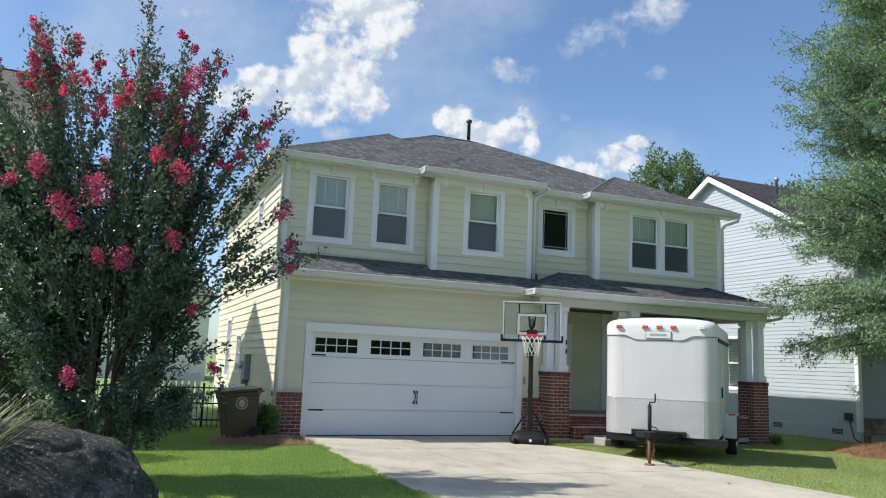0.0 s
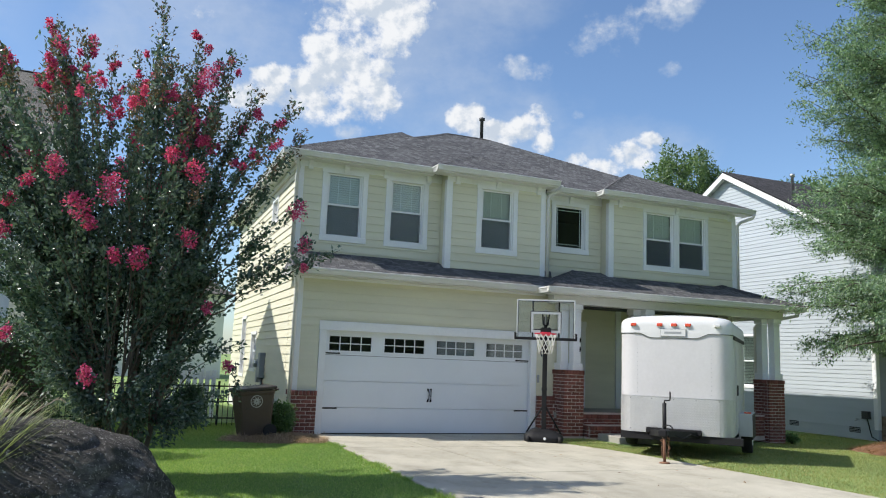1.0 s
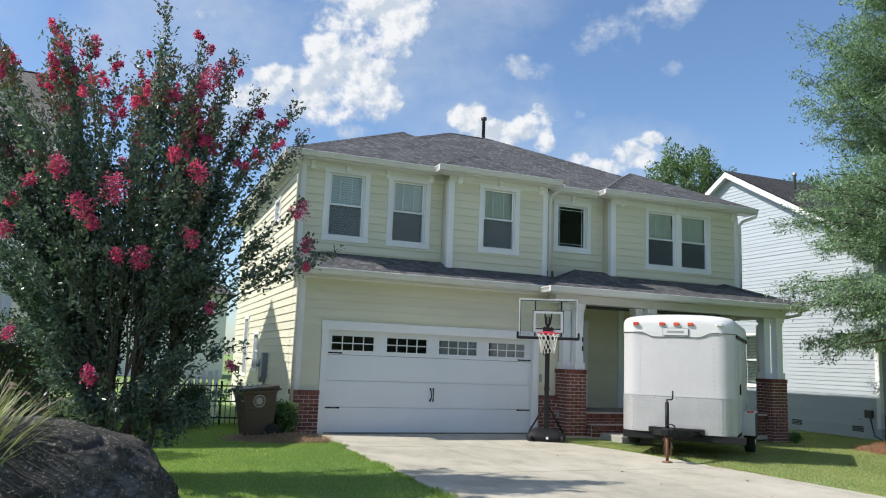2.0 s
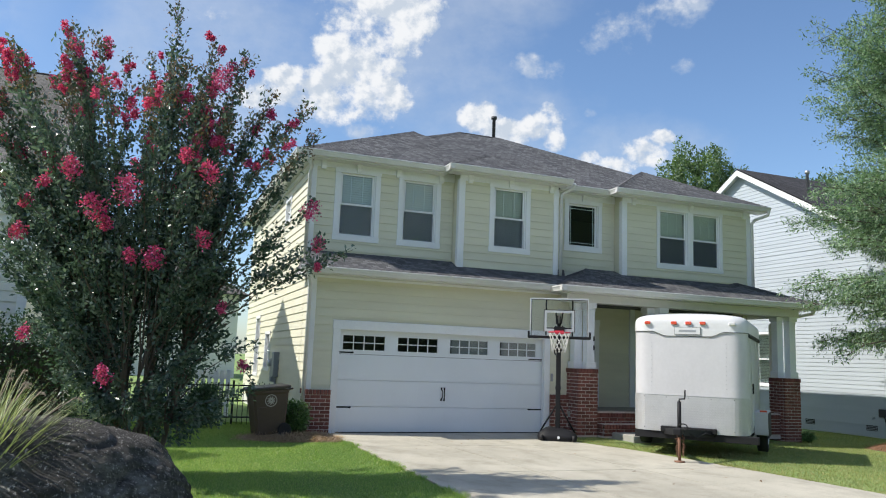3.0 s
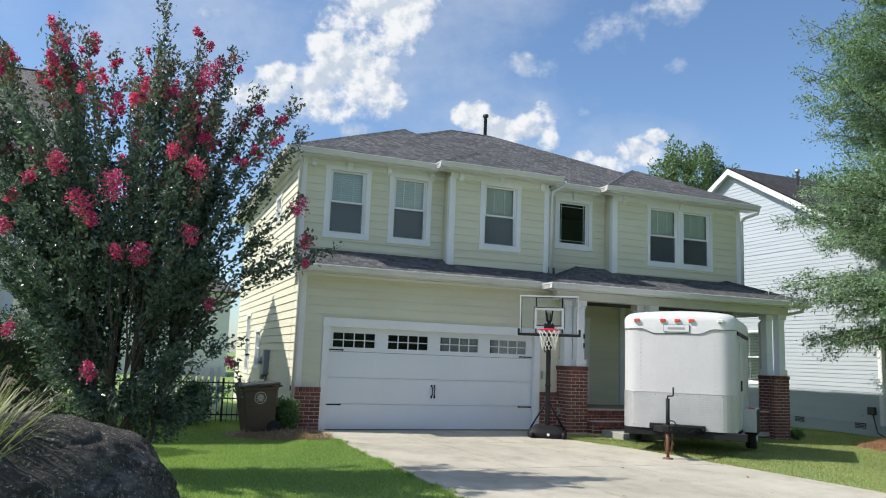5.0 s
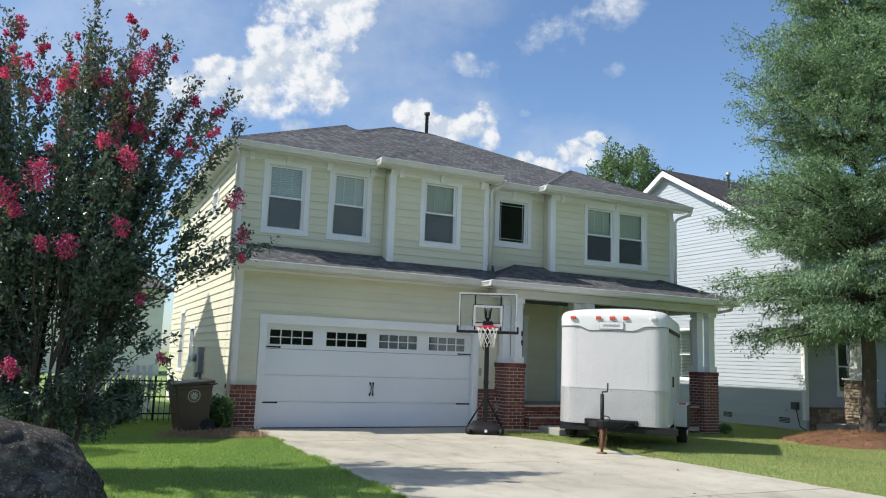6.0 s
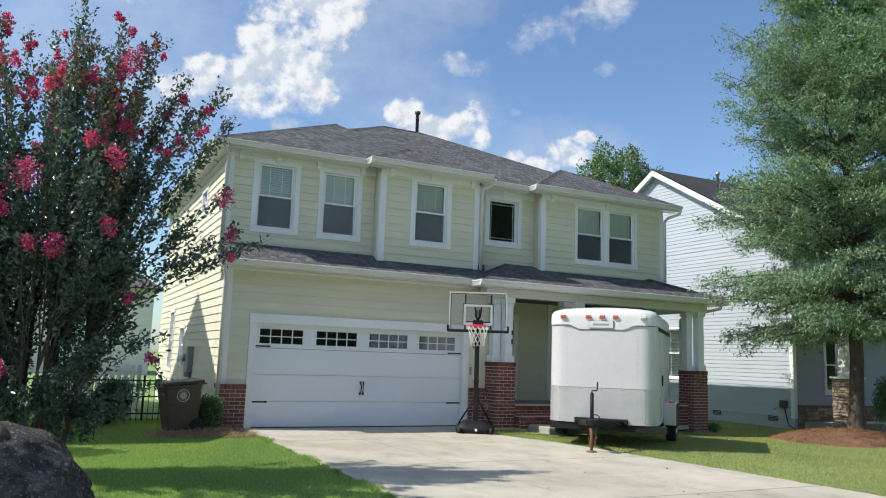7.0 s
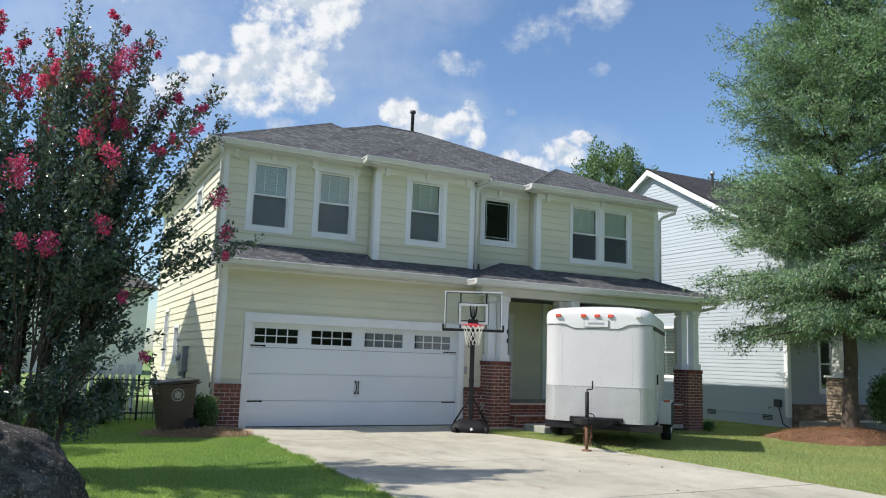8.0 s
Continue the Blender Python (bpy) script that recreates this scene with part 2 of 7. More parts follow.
def boulder_material(name):
    m, n, l, b = nodes_of(name)
    c = ramp(n, l, noise_tex(n, l, 1.6, 6.0, 0.65), [(0.25, (0.020, 0.019, 0.019)), (0.55, (0.050, 0.046, 0.043)), (0.75, (0.12, 0.11, 0.10))])
    c = mul(n, l, c, ramp(n, l, noise_tex(n, l, 16.0, 8.0, 0.8), [(0.35, (0.35,) * 3), (0.65, (1.8,) * 3)]))
    spots = ramp(n, l, noise_tex(n, l, 30.0, 4.0, 0.75), [(0.57, (0.0, 0.0, 0.0)), (0.66, (0.36, 0.35, 0.34))])
    c = mul(n, l, c, spots, 1.0, "ADD")
    pale = ramp(n, l, noise_tex(n, l, 2.6, 5.0, 0.7, (1, 1, 1.8)), [(0.52, (0.0, 0.0, 0.0)), (0.72, (0.17, 0.17, 0.18))])
    c = mul(n, l, c, pale, 1.0, "ADD")
    l.new(c, b.inputs["Base Color"])
    b.inputs["Roughness"].default_value = 0.85
    bp = n.new("ShaderNodeBump")
    bp.inputs["Strength"].default_value, bp.inputs["Distance"].default_value = 1.0, 0.05
    l.new(noise_tex(n, l, 18.0, 10.0, 0.8), bp.inputs["Height"])
    l.new(bp.outputs[0], b.inputs["Normal"])
    return m


def concrete_material(name):
    m, n, l, b = nodes_of(name)
    c = ramp(n, l, noise_tex(n, l, 0.5, 7.0, 0.62), [(0.3, (0.345, 0.32, 0.26)), (0.55, (0.455, 0.425, 0.35)), (0.75, (0.52, 0.485, 0.405))])
    c = mul(n, l, c, ramp(n, l, noise_tex(n, l, 60.0, 4.0), [(0.3, (0.78,) * 3), (0.7, (1.14,) * 3)]))
    c = mul(n, l, c, ramp(n, l, noise_tex(n, l, 1.7, 8.0, 0.75, (1, 0.6, 1)), [(0.33, (0.74, 0.73, 0.71)), (0.52, (1.02, 1.02, 1.02))]))
    info = n.new("ShaderNodeObjectInfo")
    c = mul(n, l, c, ramp(n, l, info.outputs["Random"], [(0.0, (0.94,) * 3), (1.0, (1.05,) * 3)]))
    l.new(c, b.inputs["Base Color"])
    b.inputs["Roughness"].default_value = 0.88
    bp = n.new("ShaderNodeBump")
    bp.inputs["Strength"].default_value, bp.inputs["Distance"].default_value = 0.25, 0.01
    l.new(noise_tex(n, l, 120.0, 3.0), bp.inputs["Height"])
    l.new(bp.outputs[0], b.inputs["Normal"])
    return m


M_SIDING = surface("pale_green_siding", (0.660, 0.640, 0.505), 0.55, (0.8, 0.06), (30.0, 0.04), 0.12, 90.0, stretch=(1, 1, 6), pieces=0.025)
M_TRIM = surface("white_trim_paint", (0.78, 0.79, 0.81), 0.42, (1.2, 0.06), (25.0, 0.03), 0.06, 70.0)
M_GUTTER = surface("cream_gutter_enamel", (0.65, 0.645, 0.635), 0.35, (1.4, 0.08), (20.0, 0.03), 0.04, 60.0)
M_DOOR = surface("white_steel_door", (0.75, 0.78, 0.82), 0.38, (0.5, 0.05), (140.0, 0.03), 0.10, 160.0)
M_BLACK = surface("black_iron", (0.012, 0.012, 0.014), 0.6, (3.0, 0.2), (60.0, 0.1), 0.1, spec=0.28)
M_BRICK = surface("red_brick", (0.175, 0.062, 0.050), 0.85, (7.0, 0.30), (70.0, 0.16), 0.5, 90.0, pieces=0.28)
M_MORTAR = surface("pale_mortar", (0.54, 0.46, 0.42), 0.95, (6.0, 0.15), (90.0, 0.12), 0.5, 120.0)
M_ROOF = shingle_material("grey_brown_shingles", (0.058, 0.059, 0.064), (0.146, 0.146, 0.152), (1.08, 1.08, 1.09))
M_ROOF_DARK = shingle_material("charcoal_shingles", (0.035, 0.034, 0.038), (0.065, 0.062, 0.066), (1.1, 1.1, 1.1))
M_ROOF_NEXT = shingle_material("weathered_grey_shingles", (0.10, 0.095, 0.09), (0.16, 0.15, 0.14), (1.1, 1.1, 1.1))
M_GLASS = glass_material("window_glass", least=0.055)
M_SCREEN = screen_material("insect_screen")
M_BLIND = surface("white_blind", (0.80, 0.81, 0.80), 0.55, (2.0, 0.05), (30.0, 0.03), 0.0)
M_PANE_SHEEN = surface("pane_reflection_grey", (0.24, 0.23, 0.24), 0.8, (3.0, 0.15), (30.0, 0.05), 0.0)
# the dimness of unlit rooms is put into this dark colour
M_ROOM = surface("darkened_room_fill", (0.095, 0.10, 0.11), 0.9, (0.8, 0.1), (20.0, 0.05), 0.0)
M_CONCRETE = concrete_material("driveway_concrete")
M_STEP = surface("step_concrete", (0.34, 0.33, 0.30), 0.9, (1.5, 0.15), (50.0, 0.08), 0.3)
M_SOIL = soil_material("lawn_soil_and_turf")
M_GRASS = grass_material("lawn_blades")
M_GRASS_DRY = grass_material("dry_lawn_blades", (1.12, 0.86, 1.05))
M_MULCH = surface("pine_straw", (0.26, 0.14, 0.085), 0.95, (2.5, 0.3), (60.0, 0.35), 1.0, 40.0)
M_LITTER = surface("faded_leaf_litter", (0.42, 0.285, 0.20), 0.95, (2.5, 0.3), (60.0, 0.35), 1.0, 40.0)
M_BOULDER = boulder_material("dark_boulder")
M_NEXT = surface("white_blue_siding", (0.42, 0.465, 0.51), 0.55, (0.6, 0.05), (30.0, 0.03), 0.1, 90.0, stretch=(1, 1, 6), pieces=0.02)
# darker copy of the flank siding, with the front's shade in its colour
M_NEXT_SHADED = surface("shaded_front_siding", (0.33, 0.36, 0.40), 0.6, (0.6, 0.05), (30.0, 0.03), 0.1, 90.0, stretch=(1, 1, 6), pieces=0.03)
M_BEIGE = surface("beige_siding", (0.72, 0.71, 0.66), 0.6, (0.6, 0.06), (30.0, 0.03), 0.1, 90.0, stretch=(1, 1, 6), pieces=0.03)
M_FOUND = surface("parged_foundation", (0.60, 0.60, 0.57), 0.9, (1.4, 0.12), (40.0, 0.06), 0.3)
M_STONE = surface("stacked_stone", (0.28, 0.22, 0.165), 0.9, (4.0, 0.3), (40.0, 0.15), 0.6, 40.0, pieces=0.35)
M_BARK = surface("grey_brown_bark", (0.085, 0.068, 0.055), 0.95, (3.0, 0.3), (24.0, 0.25), 1.0, 22.0, stretch=(1, 1, 0.25))
M_MYRTLE_BARK = surface("smooth_tan_bark", (0.11, 0.085, 0.07), 0.7, (6.0, 0.3), (40.0, 0.12), 0.4, 30.0, stretch=(1, 1, 0.3))
M_MYRTLE = leaf_material("myrtle_leaf", (0.048, 0.086, 0.078), (0.185, 0.235, 0.212), 0.33, 0.22, (1.1, 1.25, 0.9))
M_MYRTLE_RED = leaf_material("myrtle_young_leaf", (0.10, 0.07, 0.065), (0.24, 0.15, 0.13), 0.3, 0.45)
M_OAK = leaf_material("oak_leaf", (0.064, 0.130, 0.096), (0.32, 0.42, 0.28), 0.35, 0.42, (1.2, 1.45, 0.75))
M_FAR_LEAF = leaf_material("far_leaf", (0.065, 0.125, 0.068), (0.19, 0.26, 0.15), 0.28, 0.5)
M_BACKDROP = surface("dark_backdrop_screen", (0.06, 0.085, 0.05), 0.9, (0.25, 0.5), (3.0, 0.5), 0.0)
M_SHRUB = leaf_material("shrub_leaf", (0.06, 0.125, 0.05), (0.18, 0.29, 0.12), 0.3, 0.38)
M_HEDGE = leaf_material("hedge_leaf", (0.020, 0.050, 0.026), (0.060, 0.115, 0.055), 0.2, 0.45)
M_FLOWER = leaf_material("crimson_petals", (0.46, 0.025, 0.17), (0.80, 0.13, 0.42), 0.35, 0.55)
M_REED = leaf_material("pale_reed_blade", (0.22, 0.26, 0.15), (0.54, 0.55, 0.40), 0.25, 0.5)
M_PLUME = surface("dry_plume", (0.42, 0.34, 0.27), 0.95, (20.0, 0.2), (90.0, 0.2), 0.5)
M_TRAILER = surface("white_trailer_skin", (0.54, 0.535, 0.55), 0.5, (1.1, 0.07), (18.0, 0.03), 0.05, 8.0)
M_CAP = surface("white_fibreglass_cap", (0.64, 0.645, 0.65), 0.35, (1.5, 0.06), (18.0, 0.03), 0.03)
M_PLATE = surface("aluminium_tread_plate", (0.52, 0.52, 0.525), 0.5, (2.0, 0.10), (50.0, 0.06), 0.1, metal=0.55)
M_STEEL = surface("galvanised_steel", (0.55, 0.56, 0.57), 0.4, (4.0, 0.1), (50.0, 0.06), 0.1, metal=0.8)
M_RUST = surface("rusty_steel", (0.20, 0.10, 0.06), 0.8, (9.0, 0.3), (60.0, 0.2), 0.5)
M_TYRE = surface("black_rubber", (0.018, 0.018, 0.019), 0.8, (6.0, 0.2), (60.0, 0.1), 0.3)
M_RED_LENS = surface("red_amber_lens", (0.62, 0.07, 0.03), 0.25, (20.0, 0.1), (60.0, 0.05), 0.0, coat=0.5)
M_CLEAR_LENS = surface("clear_lens", (0.6, 0.6, 0.6), 0.2, (20.0, 0.1), (60.0, 0.05), 0.0, coat=0.5)
M_INK = surface("dark_sign_ink", (0.04, 0.05, 0.05), 0.6, (20.0, 0.1), (60.0, 0.05), 0.0)
M_BIN = surface("brown_bin_plastic", (0.085, 0.058, 0.042), 0.55, (2.0, 0.15), (50.0, 0.08), 0.15)
M_BIN_LID = surface("dark_bin_lid", (0.035, 0.03, 0.026), 0.5, (2.0, 0.15), (50.0, 0.08), 0.15)
M_BIN_MARK = surface("pale_bin_print", (0.46, 0.44, 0.41), 0.7, (8.0, 0.2), (60.0, 0.1), 0.0)
M_HOOP_FRAME = surface("grey_board_frame", (0.46, 0.48, 0.50), 0.4, (3.0, 0.05), (50.0, 0.03), 0.0)
M_ACRYLIC = glass_material("clear_acrylic", (0.95, 0.97, 0.98), 0.0, 0.02)
M_RIM = surface("red_rim_paint", (0.60, 0.03, 0.06), 0.4, (8.0, 0.15), (60.0, 0.08), 0.1)
M_NET = surface("white_net_cord", (0.74, 0.72, 0.68), 0.85, (20.0, 0.1), (80.0, 0.1), 0.2)
M_GREY_BOX = surface("grey_meter_enamel", (0.30, 0.32, 0.34), 0.5, (5.0, 0.08), (50.0, 0.04), 0.05)
M_LEAD = surface("dark_vent_pipe", (0.05, 0.05, 0.055), 0.5, (5.0, 0.1), (50.0, 0.05), 0.1)
M_DARK_DOOR = surface("dark_front_door", (0.022, 0.024, 0.03), 0.4, (3.0, 0.1), (50.0, 0.05), 0.05)


# ---- building blocks ----
def part(name, bm, material, parent=None, label=""):
    """Links a bmesh as one mesh object under a thing or a part."""
    me = bpy.data.meshes.new(name)
    bm.to_mesh(me)
    bm.free()
    me.materials.append(material)
    ob = new(name, me)
    ob.parent = parent
    if label:
        tagged(ob, label)
    return ob


def thing(name, label, category, at=None, group="", kind=""):
    ob = new(name)
    ob.empty_display_size = 0.2
    if at is not None:
        ob.matrix_basis = at
    return tagged(ob, label, category, group, kind)


def add_box(bm, x0, x1, y0, y1, z0, z1, bevel=0.0, m=None):
    r = bmesh.ops.create_cube(bm, size=1.0, matrix=Matrix.LocRotScale(((x0 + x1) / 2, (y0 + y1) / 2, (z0 + z1) / 2), None,
                                                                      (abs(x1 - x0), abs(y1 - y0), abs(z1 - z0))))
    vs = r["verts"]
    if bevel:
        es = list({e for v in vs for e in v.link_edges})
        out = bmesh.ops.bevel(bm, geom=es, offset=bevel, segments=1, affect="EDGES")
        vs = out["verts"]
    if m is not None:
        bmesh.ops.transform(bm, matrix=m, verts=list({v for v in vs}))
    return vs


def box(x0, x1, y0, y1, z0, z1, bevel=0.0):
    bm = bmesh.new()
    add_box(bm, x0, x1, y0, y1, z0, z1, bevel)
    return bm


def add_tube(bm, points, radius, sides=8, caps=True):
    """A round bar through the points; radius is one number or one for each point."""
    pts = [Vector(p) for p in points]
    rad = radius if isinstance(radius, (list, tuple)) else [radius] * len(pts)
    rings, side = [], None
    for i, p in enumerate(pts):
        d = (pts[min(i + 1, len(pts) - 1)] - pts[max(i - 1, 0)]).normalized()
        if side is None:
            side = d.orthogonal().normalized()
        side = (side - d * side.dot(d)).normalized()
        other = d.cross(side)
        rings.append([bm.verts.new(p + (side * math.cos(a) + other * math.sin(a)) * rad[i])
                      for a in (2 * math.pi * k / sides for k in range(sides))])
    for a, b in zip(rings, rings[1:]):
        for k in range(sides):
            f = bm.faces.new((a[k], a[(k + 1) % sides], b[(k + 1) % sides], b[k]))
            f.smooth = True
    if caps:
        bm.faces.new(list(reversed(rings[0])))
        bm.faces.new(rings[-1])
    return bm


def tube(points, radius, sides=8):
    bm = add_tube(bmesh.new(), points, radius, sides)
    return bm


def prism(outline, depth, place=None):
    """A flat outline in x and z, thickened along y from 0 to depth."""
    bm = bmesh.new()
    a = [bm.verts.new((x, 0, z)) for x, z in outline]
    b = [bm.verts.new((x, depth, z)) for x, z in outline]
    bm.faces.new(a)
    bm.faces.new(list(reversed(b)))
    for i in range(len(a)):
        j = (i + 1) % len(a)
        bm.faces.new((a[j], a[i], b[i], b[j]))
    bmesh.ops.recalc_face_normals(bm, faces=bm.faces[:])
    if place is not None:
        bmesh.ops.transform(bm, matrix=place, verts=bm.verts[:])
    return bm


def mesh_arrays(name, verts, faces, material, parent=None):
    """One object from numpy arrays of places and of faces with equal corners."""
    me = bpy.data.meshes.new(name)
    n, k = faces.shape
    me.vertices.add(len(verts))
    me.vertices.foreach_set("co", np.ascontiguousarray(verts, dtype=np.float32).ravel())
    me.loops.add(n * k)
    me.loops.foreach_set("vertex_index", np.ascontiguousarray(faces, dtype=np.int32).ravel())
    me.polygons.add(n)
    me.polygons.foreach_set("loop_start", np.arange(0, n * k, k, dtype=np.int32))
    me.update(calc_edges=True)
    me.materials.append(material)
    ob = new(name, me)
    ob.parent = parent
    return ob


def leaf_arrays(centres, along, normals, length, width):
    """Pointed leaves, folded along the rib: four corners and two triangles each."""
    along = along / (np.linalg.norm(along, axis=1, keepdims=True) + 1e-9)
    side = np.cross(along, normals)
    side /= np.linalg.norm(side, axis=1, keepdims=True) + 1e-9
    up = np.cross(side, along)
    ln, wd = length[:, None], width[:, None]
    a = centres
    b = centres + along * ln * 0.45 + side * wd * 0.5 + up * wd * 0.18
    c = centres + along * ln
    d = centres + along * ln * 0.45 - side * wd * 0.5 + up * wd * 0.18
    v = np.stack([a, b, c, d], 1).reshape(-1, 3)
    i = np.arange(len(centres))[:, None] * 4
    f = np.concatenate([i + np.array([[0, 1, 2]]), i + np.array([[0, 2, 3]])], 1).reshape(-1, 3)
    return v, f


# ---- ground, lawn and driveway ----
DRIVE_LEFT = -0.10


def drive_right(y):
    """Right edge of the driveway, which flares towards the street."""
    return 4.75 + 0.42 * math.sqrt(max(0.0, -y - 2.2)) + (0.05 * max(0.0, -y - 9.0)) ** 1.5


def ground_z(x, y):
    z = -0.03
    s = min(1.0, max(0.0, (x - 6.0) / 9.0))
    z -= 0.19 * s * s * (3 - 2 * s)
    s = min(1.0, max(0.0, (-x - 1.5) / 3.0)) * min(1.0, max(0.0, (-y - 3.0) / 3.0))
    return z + 0.06 * s


def make_ground():
    bm = bmesh.new()
    xs = [-900, -200, -60] + [-20 + i * 1.0 for i in range(61)] + [70, 200, 900]
    ys = [-900, -200, -60] + [-26 + i * 1.0 for i in range(67)] + [70, 200, 900]
    grid = [[bm.verts.new((x, y, ground_z(x, y))) for y in ys] for x in xs]
    for i in range(len(xs) - 1):
        for j in range(len(ys) - 1):
            bm.faces.new((grid[i][j], grid[i + 1][j], grid[i + 1][j + 1], grid[i][j + 1]))
    return tagged(part("ground", bm, M_SOIL), "short green lawn over level soil", "ground", kind="structure")


make_ground()
# unseen screen closes the back, added to darken window reflections and block low sky
bm = bmesh.new()
# added height on the right dims what the right-hand windows reflect
tops = [(x, 6.5 + 13.0 * min(1.0, max(0.0, (x - 12) / 14)) + 1.2 * math.sin(x * 0.23) + 0.8 * math.sin(x * 0.61 + 1)) for x in range(-90, 91, 3)]
a = [bm.verts.new((x, -52, -0.5)) for x, z in tops]
b = [bm.verts.new((x, -52, z)) for x, z in tops]
c = [bm.verts.new((x, -56, -0.5)) for x, z in tops]
d = [bm.verts.new((x, -56, z)) for x, z in tops]
for i in range(len(tops) - 1):
    for p, q in ((a, b), (c, d), (b, d)):
        bm.faces.new((p[i], p[i + 1], q[i + 1], q[i]))
bmesh.ops.recalc_face_normals(bm, faces=bm.faces[:])
tagged(part("backdrop", bm, M_BACKDROP), "unseen dark screen behind the camera that dims reflections and low sky", "backdrop", kind="structure")
driveway = thing("driveway", "pale sunlit concrete driveway with cut joints and stains", "driveway", kind="structure")
rows_y = [-0.02, -2.35, -5.55, -8.72, -11.9, -15.1]
for r, (y1, y0) in enumerate(zip(rows_y, rows_y[1:])):
    for c in range(3):
        bm = bmesh.new()
        steps = 6
        top = []
        for s in range(steps + 1):
            y = y1 + (y0 - y1) * s / steps
            y += -0.009 if s == 0 else (0.009 if s == steps else 0)
            right = drive_right(y)
            a = DRIVE_LEFT + (right - DRIVE_LEFT) * c / 3 + (0.009 if c else 0)
            b = DRIVE_LEFT + (right - DRIVE_LEFT) * (c + 1) / 3 - (0.009 if c < 2 else 0)
            top.append((bm.verts.new((a, y, 0)), bm.verts.new((b, y, 0)), bm.verts.new((a, y, -0.12)), bm.verts.new((b, y, -0.12))))
        for p, q in zip(top, top[1:]):
            bm.faces.new((p[0], q[0], q[1], p[1]))
            bm.faces.new((p[2], p[3], q[3], q[2]))
            bm.faces.new((p[0], p[2], q[2], q[0]))
            bm.faces.new((p[1], q[1], q[3], p[3]))
        bm.faces.new((top[0][0], top[0][1], top[0][3], top[0][2]))
        bm.faces.new((top[-1][1], top[-1][0], top[-1][2], top[-1][3]))
        bmesh.ops.recalc_face_normals(bm, faces=bm.faces[:])
        part("slab", bm, M_CONCRETE, driveway)


# ---- walls, boards, bricks and roofs ----
def split_holes(u0, u1, z0, z1, holes):
    """Rectangles that fill a wall and leave its openings free."""
    zs = sorted({z0, z1, *(min(max(z, z0), z1) for h in holes for z in h[2:])})
    for za, zb in zip(zs, zs[1:]):
        cuts = sorted((max(h[0], u0), min(h[1], u1)) for h in holes if h[2] < zb - 1e-6 and h[3] > za + 1e-6)
        u = u0
        for a, b in cuts:
            if a > u + 1e-4:
                yield u, a, za, zb
            u = max(u, b)
        if u1 > u + 1e-4:
            yield u, u1, za, zb


def wall_core(parent, face, at, u0, u1, z0, z1, holes, material, thick=0.14, name="wall"):
    """A wall with thickness and open holes. face 'front' lies at y = at and runs along x, 'left' lies at x = at and runs along y."""
    bm = bmesh.new()
    for a, b, za, zb in split_holes(u0, u1, z0, z1, holes):
        if face == "front":
            add_box(bm, a, b, at, at + thick, za, zb)
        else:
            add_box(bm, at, at + thick, a, b, za, zb)
    return part(name, bm, material, parent)


def siding(wall, face, at, u0, u1, z0, z1, holes, material, lap=0.178, out=0.026, start=None):
    """Lapped boards on a wall, each one a piece, cut round the openings."""
    z = start if start is not None else z0
    while z < z1 - 0.01:
        top = min(z + lap, z1)
        bottom = max(z, z0)
        if top > bottom + 0.01:
            for a, b, za, zb in split_holes(u0, u1, bottom, top, holes):
                if zb - za < 0.012 or b - a < 0.02:
                    continue
                fa = out * (1 - 0.78 * (za - z) / lap)
                fb = out * (1 - 0.78 * (zb - z) / lap)
                bm = bmesh.new()
                rows = [[(a, -fa, za), (b, -fa, za), (b, -fb, zb), (a, -fb, zb)], [(a, 0, za), (b, 0, za), (b, 0, zb), (a, 0, zb)]]
                vs = [[bm.verts.new((u, at + d, h) if face == "front" else (at + d, u, h)) for u, d, h in row] for row in rows]
                bm.faces.new(vs[0])
                for i in range(4):
                    bm.faces.new((vs[0][(i + 1) % 4], vs[0][i], vs[1][i], vs[1][(i + 1) % 4]))
                bmesh.ops.recalc_face_normals(bm, faces=bm.faces[:])
                part("siding_board", bm, material, wall)
        z += lap


BRICK_MESH = {}


def brick_piece(parent, size, at, turned=False):
    key = tuple(round(v, 3) for v in size)
    if key not in BRICK_MESH:
        bm = bmesh.new()
        add_box(bm, -size[0] / 2, size[0] / 2, -size[1] / 2, size[1] / 2, -size[2] / 2, size[2] / 2, 0.004)
        me = bpy.data.meshes.new("brick")
        bm.to_mesh(me)
        bm.free()
        me.materials.append(M_BRICK)
        BRICK_MESH[key] = me
    ob = new("brick", BRICK_MESH[key])
    ob.parent = parent
    ob.matrix_basis = pose(*at, 0, 0, 90 if turned else 0)
    return ob


